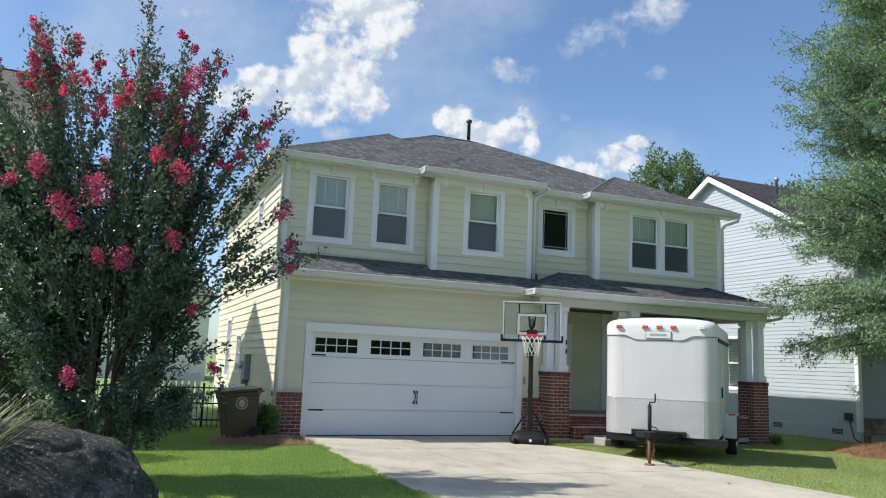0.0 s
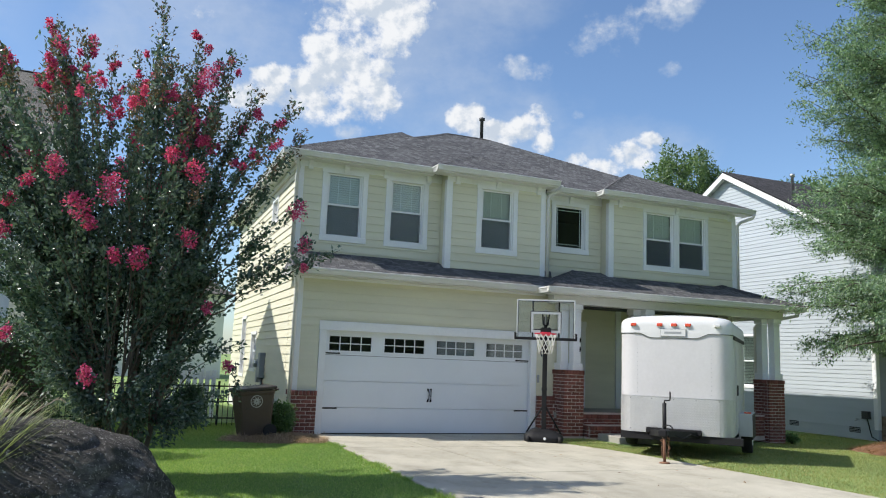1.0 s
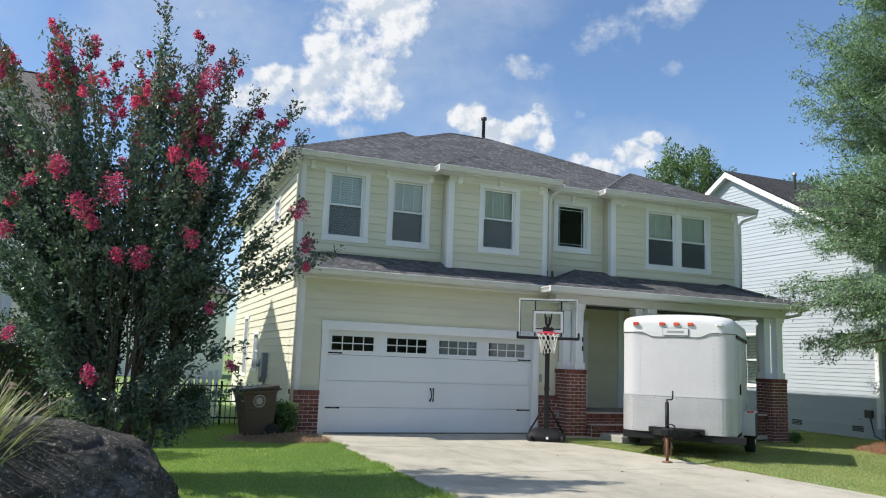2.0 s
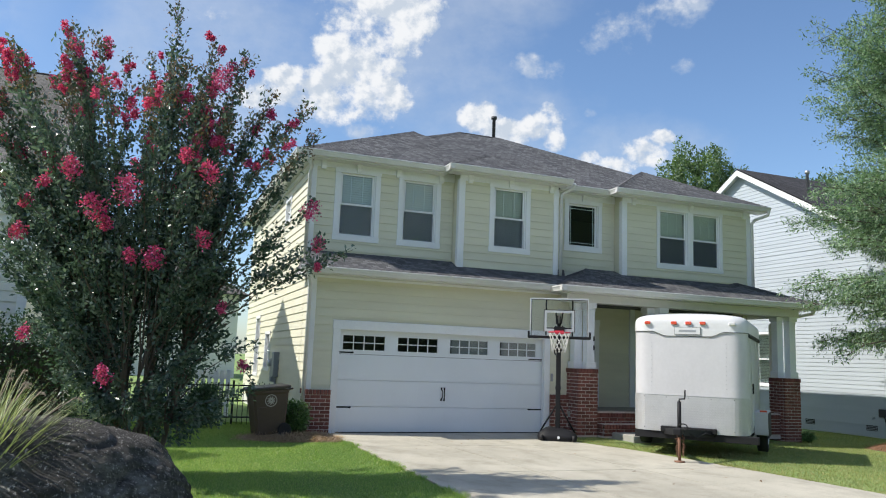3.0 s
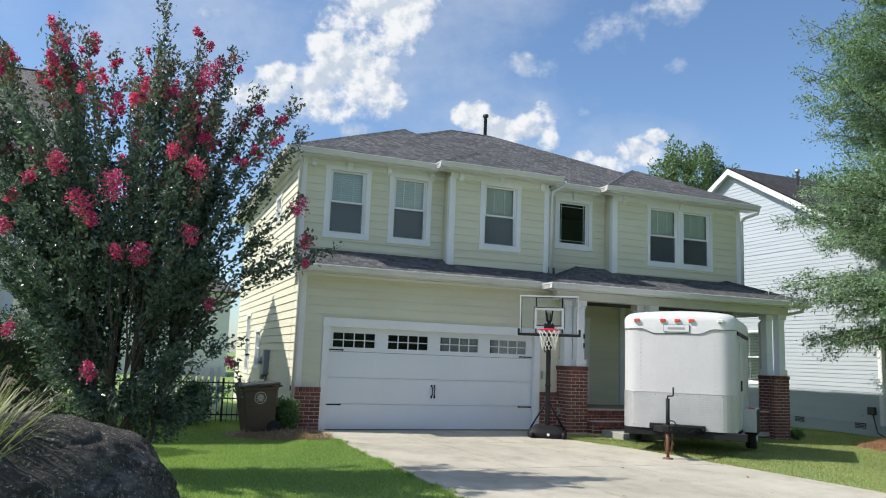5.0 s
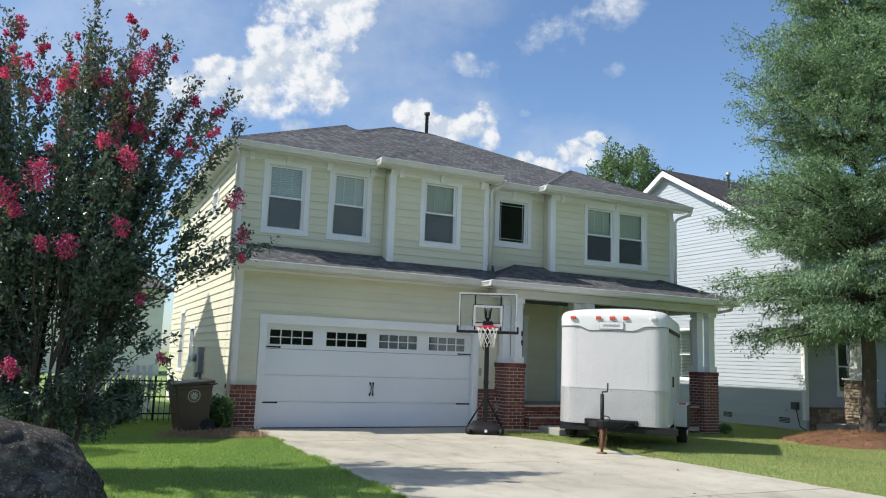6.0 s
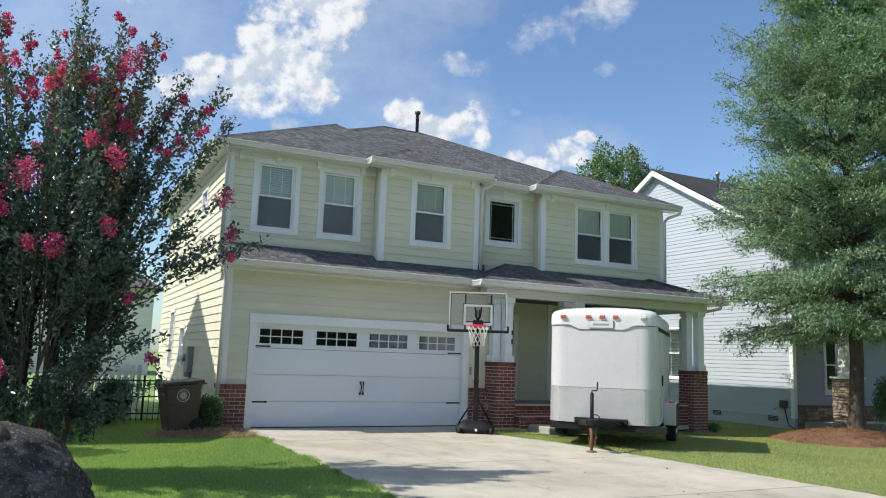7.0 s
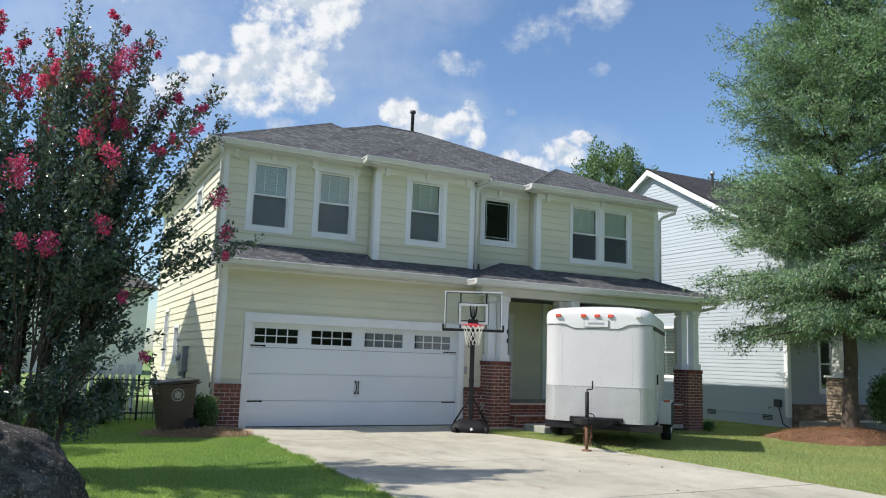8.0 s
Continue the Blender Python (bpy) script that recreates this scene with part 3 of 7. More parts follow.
def brick_face(parent, x0, x1, y, z0, courses, turned=False, rowlock=True, skip=()):
    """Running bond on one face: along x at y, or turned, along y at x = y. A row of bricks on edge caps it."""
    gap, bl, bh, bd = 0.014, 0.200, 0.063, 0.06
    rng = random.Random(int(abs(x0) * 100 + abs(y) * 10 + turned))
    for c in range(courses):
        z = z0 + c * (bh + gap) + bh / 2 + gap
        u = x0 - (bl / 2 + gap / 2 if c % 2 else 0)
        while u < x1 - 0.01:
            a, b = max(u, x0), min(u + bl, x1)
            if b - a > 0.03:
                push = rng.uniform(-0.003, 0.003)
                m = (a + b) / 2
                brick_piece(parent, (b - a, bd, bh), ((y + bd / 2 + push, m, z) if turned else (m, y + bd / 2 + push, z)), turned)
            u += bl + gap
    z = z0 + courses * (bh + gap) + gap
    if rowlock:
        u = x0
        while u < x1 - 0.02:
            b = min(u + bh, x1)
            m = (u + b) / 2
            brick_piece(parent, (b - u, bd + 0.02, 0.098), ((y + bd / 2 - 0.012, m, z + 0.049) if turned else (m, y + bd / 2 - 0.012, z + 0.049)), turned)
            u += bh + gap
    return z + (0.098 if rowlock else 0)


def brick_pier(parent, name, x0, x1, y0, y1, z0, courses, faces="fl"):
    """Mortar core with bricks on its seen faces."""
    top = z0 + courses * 0.077 + 0.014 + 0.098
    pier = part(name, box(x0 + 0.006, x1 - 0.006, y0 + 0.008, y1 - 0.006, z0 - 0.1, top - 0.012), M_MORTAR, parent, "red brick pier with a cap of bricks on edge")
    if "f" in faces:
        brick_face(pier, x0, x1, y0, z0, courses)
    if "l" in faces:
        brick_face(pier, y0 + 0.07, y1, x0, z0, courses, True)
    if "r" in faces:
        brick_face(pier, y0 + 0.07, y1, x1 - 0.06, z0, courses, True)
    return pier, top


def roof_slab(name, faces, material, parent, thick=0.07, label=""):
    """Sloping faces thickened downwards, with metres along and up each slope as UV."""
    bm = bmesh.new()
    uv = bm.loops.layers.uv.new("UVMap")
    for pts in faces:
        pts = [Vector(p) for p in pts]
        top = [bm.verts.new(p) for p in pts]
        low = [bm.verts.new(p - Vector((0, 0, thick))) for p in pts]
        f = bm.faces.new(top)
        f.normal_update()
        if f.normal.z < 0:
            f.normal_flip()
        n = f.normal
        along = Vector((-n.y, n.x, 0))
        along = along.normalized() if along.length > 1e-6 else Vector((1, 0, 0))
        up = n.cross(along).normalized()
        for lo in f.loops:
            lo[uv].uv = (lo.vert.co.dot(along), lo.vert.co.dot(up))
        bm.faces.new(low)
        for i in range(len(top)):
            j = (i + 1) % len(top)
            bm.faces.new((top[i], top[j], low[j], low[i]))
    return part(name, bm, material, parent, label)


def ridge_cap(parent, a, b, material, name="cap_shingle"):
    """Overlapping cap shingles along a hip or ridge, as a low bent strip."""
    a, b = Vector(a), Vector(b)
    d = (b - a).normalized()
    side = Vector((-d.y, d.x, 0)).normalized()
    n = max(1, int((b - a).length / 0.2))
    for i in range(n):
        bm = bmesh.new()
        uv = bm.loops.layers.uv.new("UVMap")
        p, q = a.lerp(b, i / n), a.lerp(b, (i + 1.1) / n)
        lift0, lift1 = 0.022, 0.012
        v = [bm.verts.new(p - side * 0.10 + Vector((0, 0, lift0 - 0.05))), bm.verts.new(p + Vector((0, 0, lift0))), bm.verts.new(p + side * 0.10 + Vector((0, 0, lift0 - 0.05))),
             bm.verts.new(q - side * 0.10 + Vector((0, 0, lift1 - 0.05))), bm.verts.new(q + Vector((0, 0, lift1))), bm.verts.new(q + side * 0.10 + Vector((0, 0, lift1 - 0.05)))]
        for f in ((0, 1, 4, 3), (1, 2, 5, 4)):
            face = bm.faces.new([v[k] for k in f])
            for k, lo in enumerate(face.loops):
                lo[uv].uv = (i * 0.3 + 0.05 + (k % 2) * 0.2, i * 0.145 + 0.02 + (k // 2) * 0.1)
        part(name, bm, material, parent)


def gutter(parent, a, b, drop=0.125, deep=0.115, out=(0, -1)):
    """K-style gutter from a to b (back top edge), opening outwards along out."""
    a, b = Vector(a), Vector(b)
    o = Vector((*out, 0))
    prof = [(0, 0), (0, -drop), (deep * 0.60, -drop), (deep * 0.64, -drop * 0.86), (deep * 0.70, -drop * 0.70), (deep * 0.82, -drop * 0.50), (deep * 0.84, -drop * 0.34), (deep, -drop * 0.26), (deep, -0.008), (deep - 0.02, 0.0), (deep - 0.02, -0.02), (0.01, -0.035)]
    bm = bmesh.new()
    ends = [[bm.verts.new(p + o * x + Vector((0, 0, z))) for x, z in prof] for p in (a, b)]
    for i in range(len(prof)):
        j = (i + 1) % len(prof)
        bm.faces.new((ends[0][i], ends[0][j], ends[1][j], ends[1][i]))
    bm.faces.new(ends[0])
    bm.faces.new(list(reversed(ends[1])))
    bmesh.ops.recalc_face_normals(bm, faces=bm.faces[:])
    return part("gutter", bm, M_GUTTER, parent, "cream gutter")


def window(parent, face, at, u0, u1, z0, z1, casing=0.105, blinds="both", grid=None, sill=True, depth=0.10, screen=True, sashes=2, trim=None, apron=0.13):
    """A sash window in its hole: casing, sashes, panes, blinds. u runs along x on a front and along y on a left wall."""
    trim = trim or M_TRIM

    def placed(u_a, u_b, d_a, d_b, z_a, z_b, bevel=0.0):
        if face == "front":
            return box(u_a, u_b, at + d_a, at + d_b, z_a, z_b, bevel)
        return box(at + d_a, at + d_b, u_a, u_b, z_a, z_b, bevel)

    win = part("window", placed(u0 - 0.004, u0 + 0.03, 0.0, depth, z0, z1), trim, parent, "white sash window in a wide casing")
    part("jamb", placed(u1 - 0.03, u1 + 0.004, 0.0, depth, z0, z1), trim, win)
    c = casing
    part("casing", placed(u0 - c, u0, -0.034, 0.002, z0, z1, 0.003), trim, win)
    part("casing", placed(u1, u1 + c, -0.034, 0.002, z0, z1, 0.003), trim, win)
    part("head_casing", placed(u0 - c - 0.012, u1 + c + 0.012, -0.040, 0.002, z1, z1 + c, 0.003), trim, win)
    if sill:
        part("sill", placed(u0 - c - 0.01, u1 + c + 0.01, -0.038, 0.002, z0 - apron, z0, 0.003), trim, win)
    mid = (z0 + z1) / 2
    spans = [(mid - 0.018, z1, 0.030), (z0, mid + 0.018, 0.052)] if sashes == 2 else [(z0, z1, 0.035)]
    for k, (a, b, d) in enumerate(spans):
        bm = bmesh.new()
        w = 0.042
        for p in ((u0 + 0.028, u0 + 0.028 + w, a, b), (u1 - 0.028 - w, u1 - 0.028, a, b), (u0 + 0.028 + w, u1 - 0.028 - w, a, a + w), (u0 + 0.028 + w, u1 - 0.028 - w, b - w, b)):
            if face == "front":
                add_box(bm, p[0], p[1], at + d, at + d + 0.03, p[2], p[3], 0.003)
            else:
                add_box(bm, at + d, at + d + 0.03, p[0], p[1], p[2], p[3], 0.003)
        sash = part("sash", bm, trim, win)
        pane = part("pane", placed(u0 + 0.06, u1 - 0.06, d + 0.012, d + 0.016, a + 0.03, b - 0.03), M_GLASS, sash, "clear window pane")
        pane.visible_shadow = False
        if screen and sashes == 2 and k == 1:
            sc = part("insect_screen", placed(u0 + 0.05, u1 - 0.05, d - 0.012, d - 0.010, a + 0.03, b - 0.03), M_SCREEN, sash, "dark insect screen")
            sc.visible_shadow = False
        if grid and k in grid[2]:
            nu, nz = grid[0], grid[1]
            bm = bmesh.new()
            for i in nu:
                u = u0 + (u1 - u0) * i
                if face == "front":
                    add_box(bm, u - 0.007, u + 0.007, at + d + 0.018, at + d + 0.026, a + 0.03, b - 0.03)
                else:
                    add_box(bm, at + d + 0.018, at + d + 0.026, u - 0.007, u + 0.007, a + 0.03, b - 0.03)
            for j in nz:
                z = a + (b - a) * j
                if face == "front":
                    add_box(bm, u0 + 0.05, u1 - 0.05, at + d + 0.0185, at + d + 0.0255, z - 0.007, z + 0.007)
                else:
                    add_box(bm, at + d + 0.0185, at + d + 0.0255, u0 + 0.05, u1 - 0.05, z - 0.007, z + 0.007)
            part("muntin", bm, trim, sash)
    if blinds:
        bm = bmesh.new()
        z = z1 - 0.06
        stop = {"both": z0 + 0.05, "top": mid - 0.02}[blinds]
        while z > stop:
            tilt = 0.020
            if face == "front":
                vs = [bm.verts.new(p) for p in ((u0 + 0.05, at + 0.100, z + tilt), (u1 - 0.05, at + 0.100, z + tilt), (u1 - 0.05, at + 0.135, z - tilt), (u0 + 0.05, at + 0.135, z - tilt))]
            else:
                vs = [bm.verts.new(p) for p in ((at + 0.100, u0 + 0.05, z + tilt), (at + 0.100, u1 - 0.05, z + tilt), (at + 0.135, u1 - 0.05, z - tilt), (at + 0.135, u0 + 0.05, z - tilt))]
            bm.faces.new(vs)
            z -= 0.052
        part("blind", bm, M_BLIND, win, "white slatted blind")
    return win


# ---- the green house ----
house = thing("house", "two-storey pale green lap-sided house with white trim", "house")
EAVE, PITCH = 6.05, 0.508
X_LEFT, X_RIGHT, Y_BACK = -0.64, 11.50, 10.45

# garage storey
G_Y = -0.10
garage_hole = [(0.0, 4.875, -0.2, 2.15)]
w_garage = wall_core(house, "front", G_Y, X_LEFT, 5.90, 0.0, 3.35, garage_hole, M_SIDING)
siding(w_garage, "front", G_Y, X_LEFT + 0.10, -0.14, 0.86, 3.24, [], M_SIDING, start=0.80)
siding(w_garage, "front", G_Y, 5.015, 5.88, 0.86, 3.24, [], M_SIDING, start=0.80)
siding(w_garage, "front", G_Y, -0.14, 5.015, 2.35, 3.24, [], M_SIDING, start=0.80 + 0.178 * 8)
for a, b in ((-0.135, 0.012), (4.863, 5.01)):
    part("door_casing", box(a, b, G_Y - 0.035, -0.004, 0.0, 2.15, 0.004), M_TRIM, house)
part("door_head", box(-0.150, 5.025, G_Y - 0.042, -0.004, 2.14, 2.335, 0.004), M_TRIM, house)
part("corner_board", box(X_LEFT - 0.018, X_LEFT + 0.10, G_Y - 0.030, G_Y + 0.001, 0.85, 3.25, 0.004), M_TRIM, house)
part("corner_board", box(X_LEFT - 0.026, X_LEFT + 0.0, G_Y - 0.024, G_Y + 0.10, 0.85, 3.25, 0.004), M_TRIM, house)
part("frieze_board", box(X_LEFT, 5.88, G_Y - 0.028, G_Y + 0.001, 3.20, 3.34, 0.004), M_TRIM, house)

# upper storey: four stretches of the front
UPPER = [
    ("A", 0.64, X_LEFT, 2.77, [(0.0, 0.83, 4.27, 5.69), (1.50, 2.32, 4.27, 5.69)]),
    ("B", 0.28, 2.77, 5.39, [(3.655, 4.505, 4.27, 5.69)]),
    ("C", 0.80, 5.39, 7.36, [(5.97, 6.86, 4.56, 5.66)]),
    ("D", 0.44, 7.36, X_RIGHT, [(8.50, 9.395, 4.27, 5.69), (9.565, 10.46, 4.27, 5.69)]),
]
for key, y, x0, x1, holes in UPPER:
    w = wall_core(house, "front", y, x0, x1, 3.2, 5.98, holes, M_SIDING, name="wall")
    blanks = [(h[0] - 0.09, h[1] + 0.09, h[2] - 0.12, 6.2) for h in holes]
    if key == "D":
        blanks = [(8.41, 10.55, 4.15, 6.2)]
    siding(w, "front", y, x0 + 0.02, x1 - 0.02, 3.55, 5.80, blanks, M_SIDING, start=3.55)
    part("frieze_board", box(x0, x1, y - 0.026, y + 0.001, 5.77, 5.97, 0.004), M_TRIM, house)
    for h in holes:
        grid = ((0.33, 0.66), (), (0,))
        if key == "C":
            window(house, "front", y, *h, blinds=None, grid=((0.13, 0.87), (0.10, 0.90), (0,)), sashes=1, screen=False)
        else:
            window(house, "front", y, *h, casing=0.085 if key == "D" else 0.115, blinds="top" if key == "D" else "both", grid=grid)
part("mullion", box(9.475, 9.485, 0.404, 0.44, 4.14, 5.78), M_TRIM, house)
# faces of the stretches that stand proud, towards the left
for y0, y1, x in ((0.28, 0.64, 2.77), (0.44, 0.80, 7.36)):
    w = wall_core(house, "left", x, y0 + 0.14, y1 + 0.14, 3.3, 5.98, [], M_SIDING)
    part("corner_board", box(x - 0.024, x + 0.0, y0 - 0.028, y0 + 0.10, 3.5, 5.80, 0.003), M_TRIM, house)
    part("corner_board", box(x - 0.014, x + 0.13, y0 - 0.034, y0 + 0.001, 3.5, 5.80, 0.003), M_TRIM, house)
w = wall_core(house, "left", 5.25, 0.42, 0.94, 3.3, 5.98, [], M_SIDING)
for x, y in ((5.26, 0.28), (X_RIGHT - 0.13, 0.44)):
    part("corner_board", box(x, x + 0.135, y - 0.034, y + 0.06, 3.5, 5.80, 0.004), M_TRIM, house)
part("corner_board", box(X_LEFT - 0.018, X_LEFT + 0.10, 0.64 - 0.034, 0.641, 3.5, 5.80, 0.004), M_TRIM, house)
part("corner_board", box(X_LEFT - 0.026, X_LEFT, 0.64 - 0.028, 0.74, 3.5, 5.80, 0.004), M_TRIM, house)

# left flank
left_holes = [(5.15, 5.90, 1.20, 2.10), (7.3, 8.0, 1.0, 2.6), (3.1, 3.75, 4.95, 5.45)]
w_left = wall_core(house, "left", X_LEFT, -0.10, 0.641, 0.0, 3.4, [], M_SIDING)
siding(w_left, "left", X_LEFT, -0.04, 0.64, 0.25, 3.6, [], M_SIDING, start=0.19)
w_left = wall_core(house, "left", X_LEFT, 0.641, Y_BACK, 0.0, 5.98, left_holes, M_SIDING)
blanks = [(h[0] - 0.08, h[1] + 0.08, h[2] - 0.08, h[3] + 0.08) for h in left_holes]
siding(w_left, "left", X_LEFT, 0.66, Y_BACK, 0.25, 5.90, blanks, M_SIDING, start=0.19)
for h in left_holes:
    window(house, "left", X_LEFT, *h, blinds=None, screen=False, apron=0.09, casing=0.09)
part("foundation", box(X_LEFT - 0.01, X_LEFT + 0.1, -0.08, Y_BACK, -0.2, 0.25), M_FOUND, house)
wall_core(house, "left", X_RIGHT - 0.14, 0.60, Y_BACK, -0.1, 5.98, [], M_SIDING)
wall_core(house, "front", Y_BACK, X_LEFT, X_RIGHT, -0.1, 5.98, [], M_SIDING)
# plain panels close the rooms; their dark colour imitates unlit interiors
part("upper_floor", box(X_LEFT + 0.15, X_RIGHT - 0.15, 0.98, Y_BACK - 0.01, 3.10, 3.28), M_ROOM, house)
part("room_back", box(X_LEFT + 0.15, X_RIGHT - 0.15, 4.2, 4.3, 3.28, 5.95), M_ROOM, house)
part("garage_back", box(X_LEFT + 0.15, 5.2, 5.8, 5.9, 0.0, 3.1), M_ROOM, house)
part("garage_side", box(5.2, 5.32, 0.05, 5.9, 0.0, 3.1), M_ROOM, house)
part("garage_slab", box(X_LEFT + 0.02, 5.3, 0.06, 5.9, -0.15, -0.006), M_STEP, house)

# roofs
def hip(x0, x1, ye, apex_x, apex_y, apex_z, back, z=EAVE):
    a, b, c, d = (x0, ye, z), (x1, ye, z), (apex_x, apex_y, apex_z), (apex_x, back, apex_z)
    return [[a, b, c], [(x0, back, z), a, c, d], [b, (x1, back, z), d, c]]


RIDGE_Y, RIDGE_Z = 5.63, 8.68
main = [[(-0.95, 0.45, EAVE), (11.80, 0.45, EAVE), (6.20, RIDGE_Y, RIDGE_Z), (4.85, RIDGE_Y, RIDGE_Z)],
        [(11.80, 0.45, EAVE), (11.80, 10.80, EAVE), (6.20, RIDGE_Y, RIDGE_Z)],
        [(11.80, 10.80, EAVE), (-0.95, 10.80, EAVE), (4.85, RIDGE_Y, RIDGE_Z), (6.20, RIDGE_Y, RIDGE_Z)],
        [(-0.95, 10.80, EAVE), (-0.95, 0.45, EAVE), (4.85, RIDGE_Y, RIDGE_Z)]]
roof_slab("roof", main, M_ROOF, house, label="weathered grey-brown shingle hip roof")
roof_slab("wing_roof", hip(-0.98, 5.50, 0.28, 2.83, 4.09, EAVE + 3.81 * PITCH, 4.9), M_ROOF, house)
roof_slab("bay_roof", hip(2.45, 5.54, -0.08, 3.995, 1.465, EAVE + 1.545 * PITCH, 2.2), M_ROOF, house)
roof_slab("bay_roof", hip(7.01, 11.82, 0.08, 9.415, 2.485, EAVE + 2.405 * PITCH, 3.1), M_ROOF, house)
for a, b in (((-0.98, 0.28, EAVE), (2.83, 4.09, EAVE + 3.81 * PITCH)), ((11.80, 0.45, EAVE), (6.20, RIDGE_Y, RIDGE_Z)), ((4.85, RIDGE_Y, RIDGE_Z), (6.20, RIDGE_Y, RIDGE_Z)),
             ((2.45, -0.08, EAVE), (3.995, 1.465, EAVE + 1.545 * PITCH)), ((5.54, -0.08, EAVE), (3.995, 1.465, EAVE + 1.545 * PITCH)),
             ((7.01, 0.08, EAVE), (9.415, 2.485, EAVE + 2.405 * PITCH)), ((11.82, 0.08, EAVE), (9.415, 2.485, EAVE + 2.405 * PITCH)),
             ((2.83, 4.09, EAVE + 3.81 * PITCH), (2.83, 4.9, EAVE + 3.81 * PITCH)), ((3.2, 4.0, 7.86), (4.85, RIDGE_Y, RIDGE_Z))):
    ridge_cap(house, a, b, M_ROOF)
for x0, x1, ye, yw in ((-0.98, 2.45, 0.28, 0.66), (2.45, 5.54, -0.08, 0.30), (5.54, 7.01, 0.45, 0.82), (7.01, 11.82, 0.08, 0.46)):
    part("fascia", box(x0, x1, ye, ye + 0.022, EAVE - 0.17, EAVE - 0.012), M_GUTTER, house)
    part("soffit", box(x0 + (0.024 if x0 < 0 else 0), x1, ye + 0.022, yw, EAVE - 0.155, EAVE - 0.14), M_GUTTER, house)
    gutter(house, (x0 - (0.112 if x0 != 5.54 else 0), ye, EAVE - 0.015), (x1 + 0.02, ye, EAVE - 0.015))
part("fascia", box(-0.98, -0.958, 0.30, 10.8, EAVE - 0.17, EAVE - 0.012), M_GUTTER, house)
part("soffit", box(-0.957, X_LEFT + 0.02, 0.664, 10.8, EAVE - 0.155, EAVE - 0.14), M_GUTTER, house)
gutter(house, (-0.982, 0.168, EAVE - 0.018), (-0.982, 10.8, EAVE - 0.018), out=(-1, 0))
part("frieze_board", box(X_LEFT - 0.024, X_LEFT, 0.68, Y_BACK, 5.78, 5.92), M_TRIM, house)

# brackets under the eaves
for x, y in ((-0.40, 0.64), (0.42, 0.64), (1.36, 0.64), (2.42, 0.64), (3.02, 0.28), (4.08, 0.28), (5.18, 0.28), (6.42, 0.80), (7.68, 0.44), (9.48, 0.44), (11.28, 0.44)):
    part("bracket", prism([(0.0, 0.0), (-0.09, 0.0), (-0.09, -0.06), (-0.06, -0.11), (-0.05, -0.18), (0.0, -0.18)], 0.11,
                          Matrix.Translation((x + 0.055, y - 0.02, EAVE - 0.15)) @ Matrix.Rotation(radians(90), 4, "Z")), M_TRIM, house)

# skirt roof over the garage and porch roof
skirt = [[(-0.86, -0.52, 3.40), (5.2, -0.52, 3.40), (5.9, 0.84, 3.955), (-0.86 + 0.22, 0.84, 3.955)], [(-0.86, 0.64, 3.40), (-0.86, -0.52, 3.40), (-0.64, 0.64, 3.87)]]
roof_slab("skirt_roof", skirt, M_ROOF, house)
porch_roof = [[(4.85, -1.02, 3.36), (12.42, -1.02, 3.36), (10.80, 0.62, 4.0), (10.2, 0.9, 4.05), (6.55, 0.84, 4.03)],
              [(4.85, 0.84, 3.36), (4.85, -1.02, 3.36), (6.55, 0.84, 4.03)],
              [(12.42, -1.02, 3.36), (12.42, 6.0, 3.36), (10.80, 6.0, 4.0), (10.80, 0.62, 4.0)]]
roof_slab("porch_roof", porch_roof, M_ROOF, house)
ridge_cap(house, (4.85, -1.02, 3.36), (6.55, 0.84, 4.03), M_ROOF)
ridge_cap(house, (12.42, -1.02, 3.36), (10.80, 0.62, 4.0), M_ROOF)
for x0, x1, ye, z, yw in ((-0.86, 4.85, -0.52, 3.385, -0.12), (4.85, 12.42, -1.02, 3.345, -0.62)):
    part("fascia", box(x0, x1, ye, ye + 0.022, z - 0.15, z), M_GUTTER, house)
    part("soffit", box(x0, x1, ye + 0.022, yw + 0.03, z - 0.14, z - 0.125), M_GUTTER, house)
    gutter(house, (x0 - 0.11, ye, z), (x1 + 0.04, ye, z))
part("fascia", box(12.40, 12.42, -1.0, 6.0, 3.20, 3.345), M_GUTTER, house)
part("fascia", box(4.85, 4.87, -0.998, -0.50, 3.20, 3.345), M_GUTTER, house)
part("fascia", box(-0.86, -0.84, -0.50, 0.64, 3.24, 3.385), M_GUTTER, house)

# vent pipe on the roof
part("vent_pipe", tube([(6.20, 6.0, 8.2), (6.20, 6.0, 9.40), (6.20, 6.0, 9.42), (6.20, 6.0, 9.50)], [0.055, 0.055, 0.095, 0.095], 12), M_LEAD, house, "dark capped vent pipe")

# porch
part("porch_beam", box(5.16, 12.10, -0.62, -0.34, 3.02, 3.24, 0.006), M_GUTTER, house)
part("porch_ceiling", box(5.2, 12.35, -0.60, 1.52, 3.20, 3.215), M_GUTTER, house)
part("porch_side_beam", box(11.82, 12.10, -0.34, 6.0, 3.02, 3.24, 0.006), M_GUTTER, house)
part("porch_floor", box(5.45, 12.05, -0.30, 1.50, 0.40, 0.52), M_STEP, house)
w_porch = wall_core(house, "front", 1.50, 5.3, 11.5, 0.0, 3.3, [(6.25, 7.22, 0.52, 2.62), (9.0, 10.4, 1.1, 2.6)], M_SIDING)
siding(w_porch, "front", 1.50, 5.32, 11.48, 0.52, 3.2, [(6.10, 7.37, 0.5, 2.77), (8.9, 10.5, 1.0, 2.7)], M_SIDING, start=0.52)
window(house, "front", 1.50, 9.0, 10.4, 1.1, 2.6, blinds="top", screen=False)
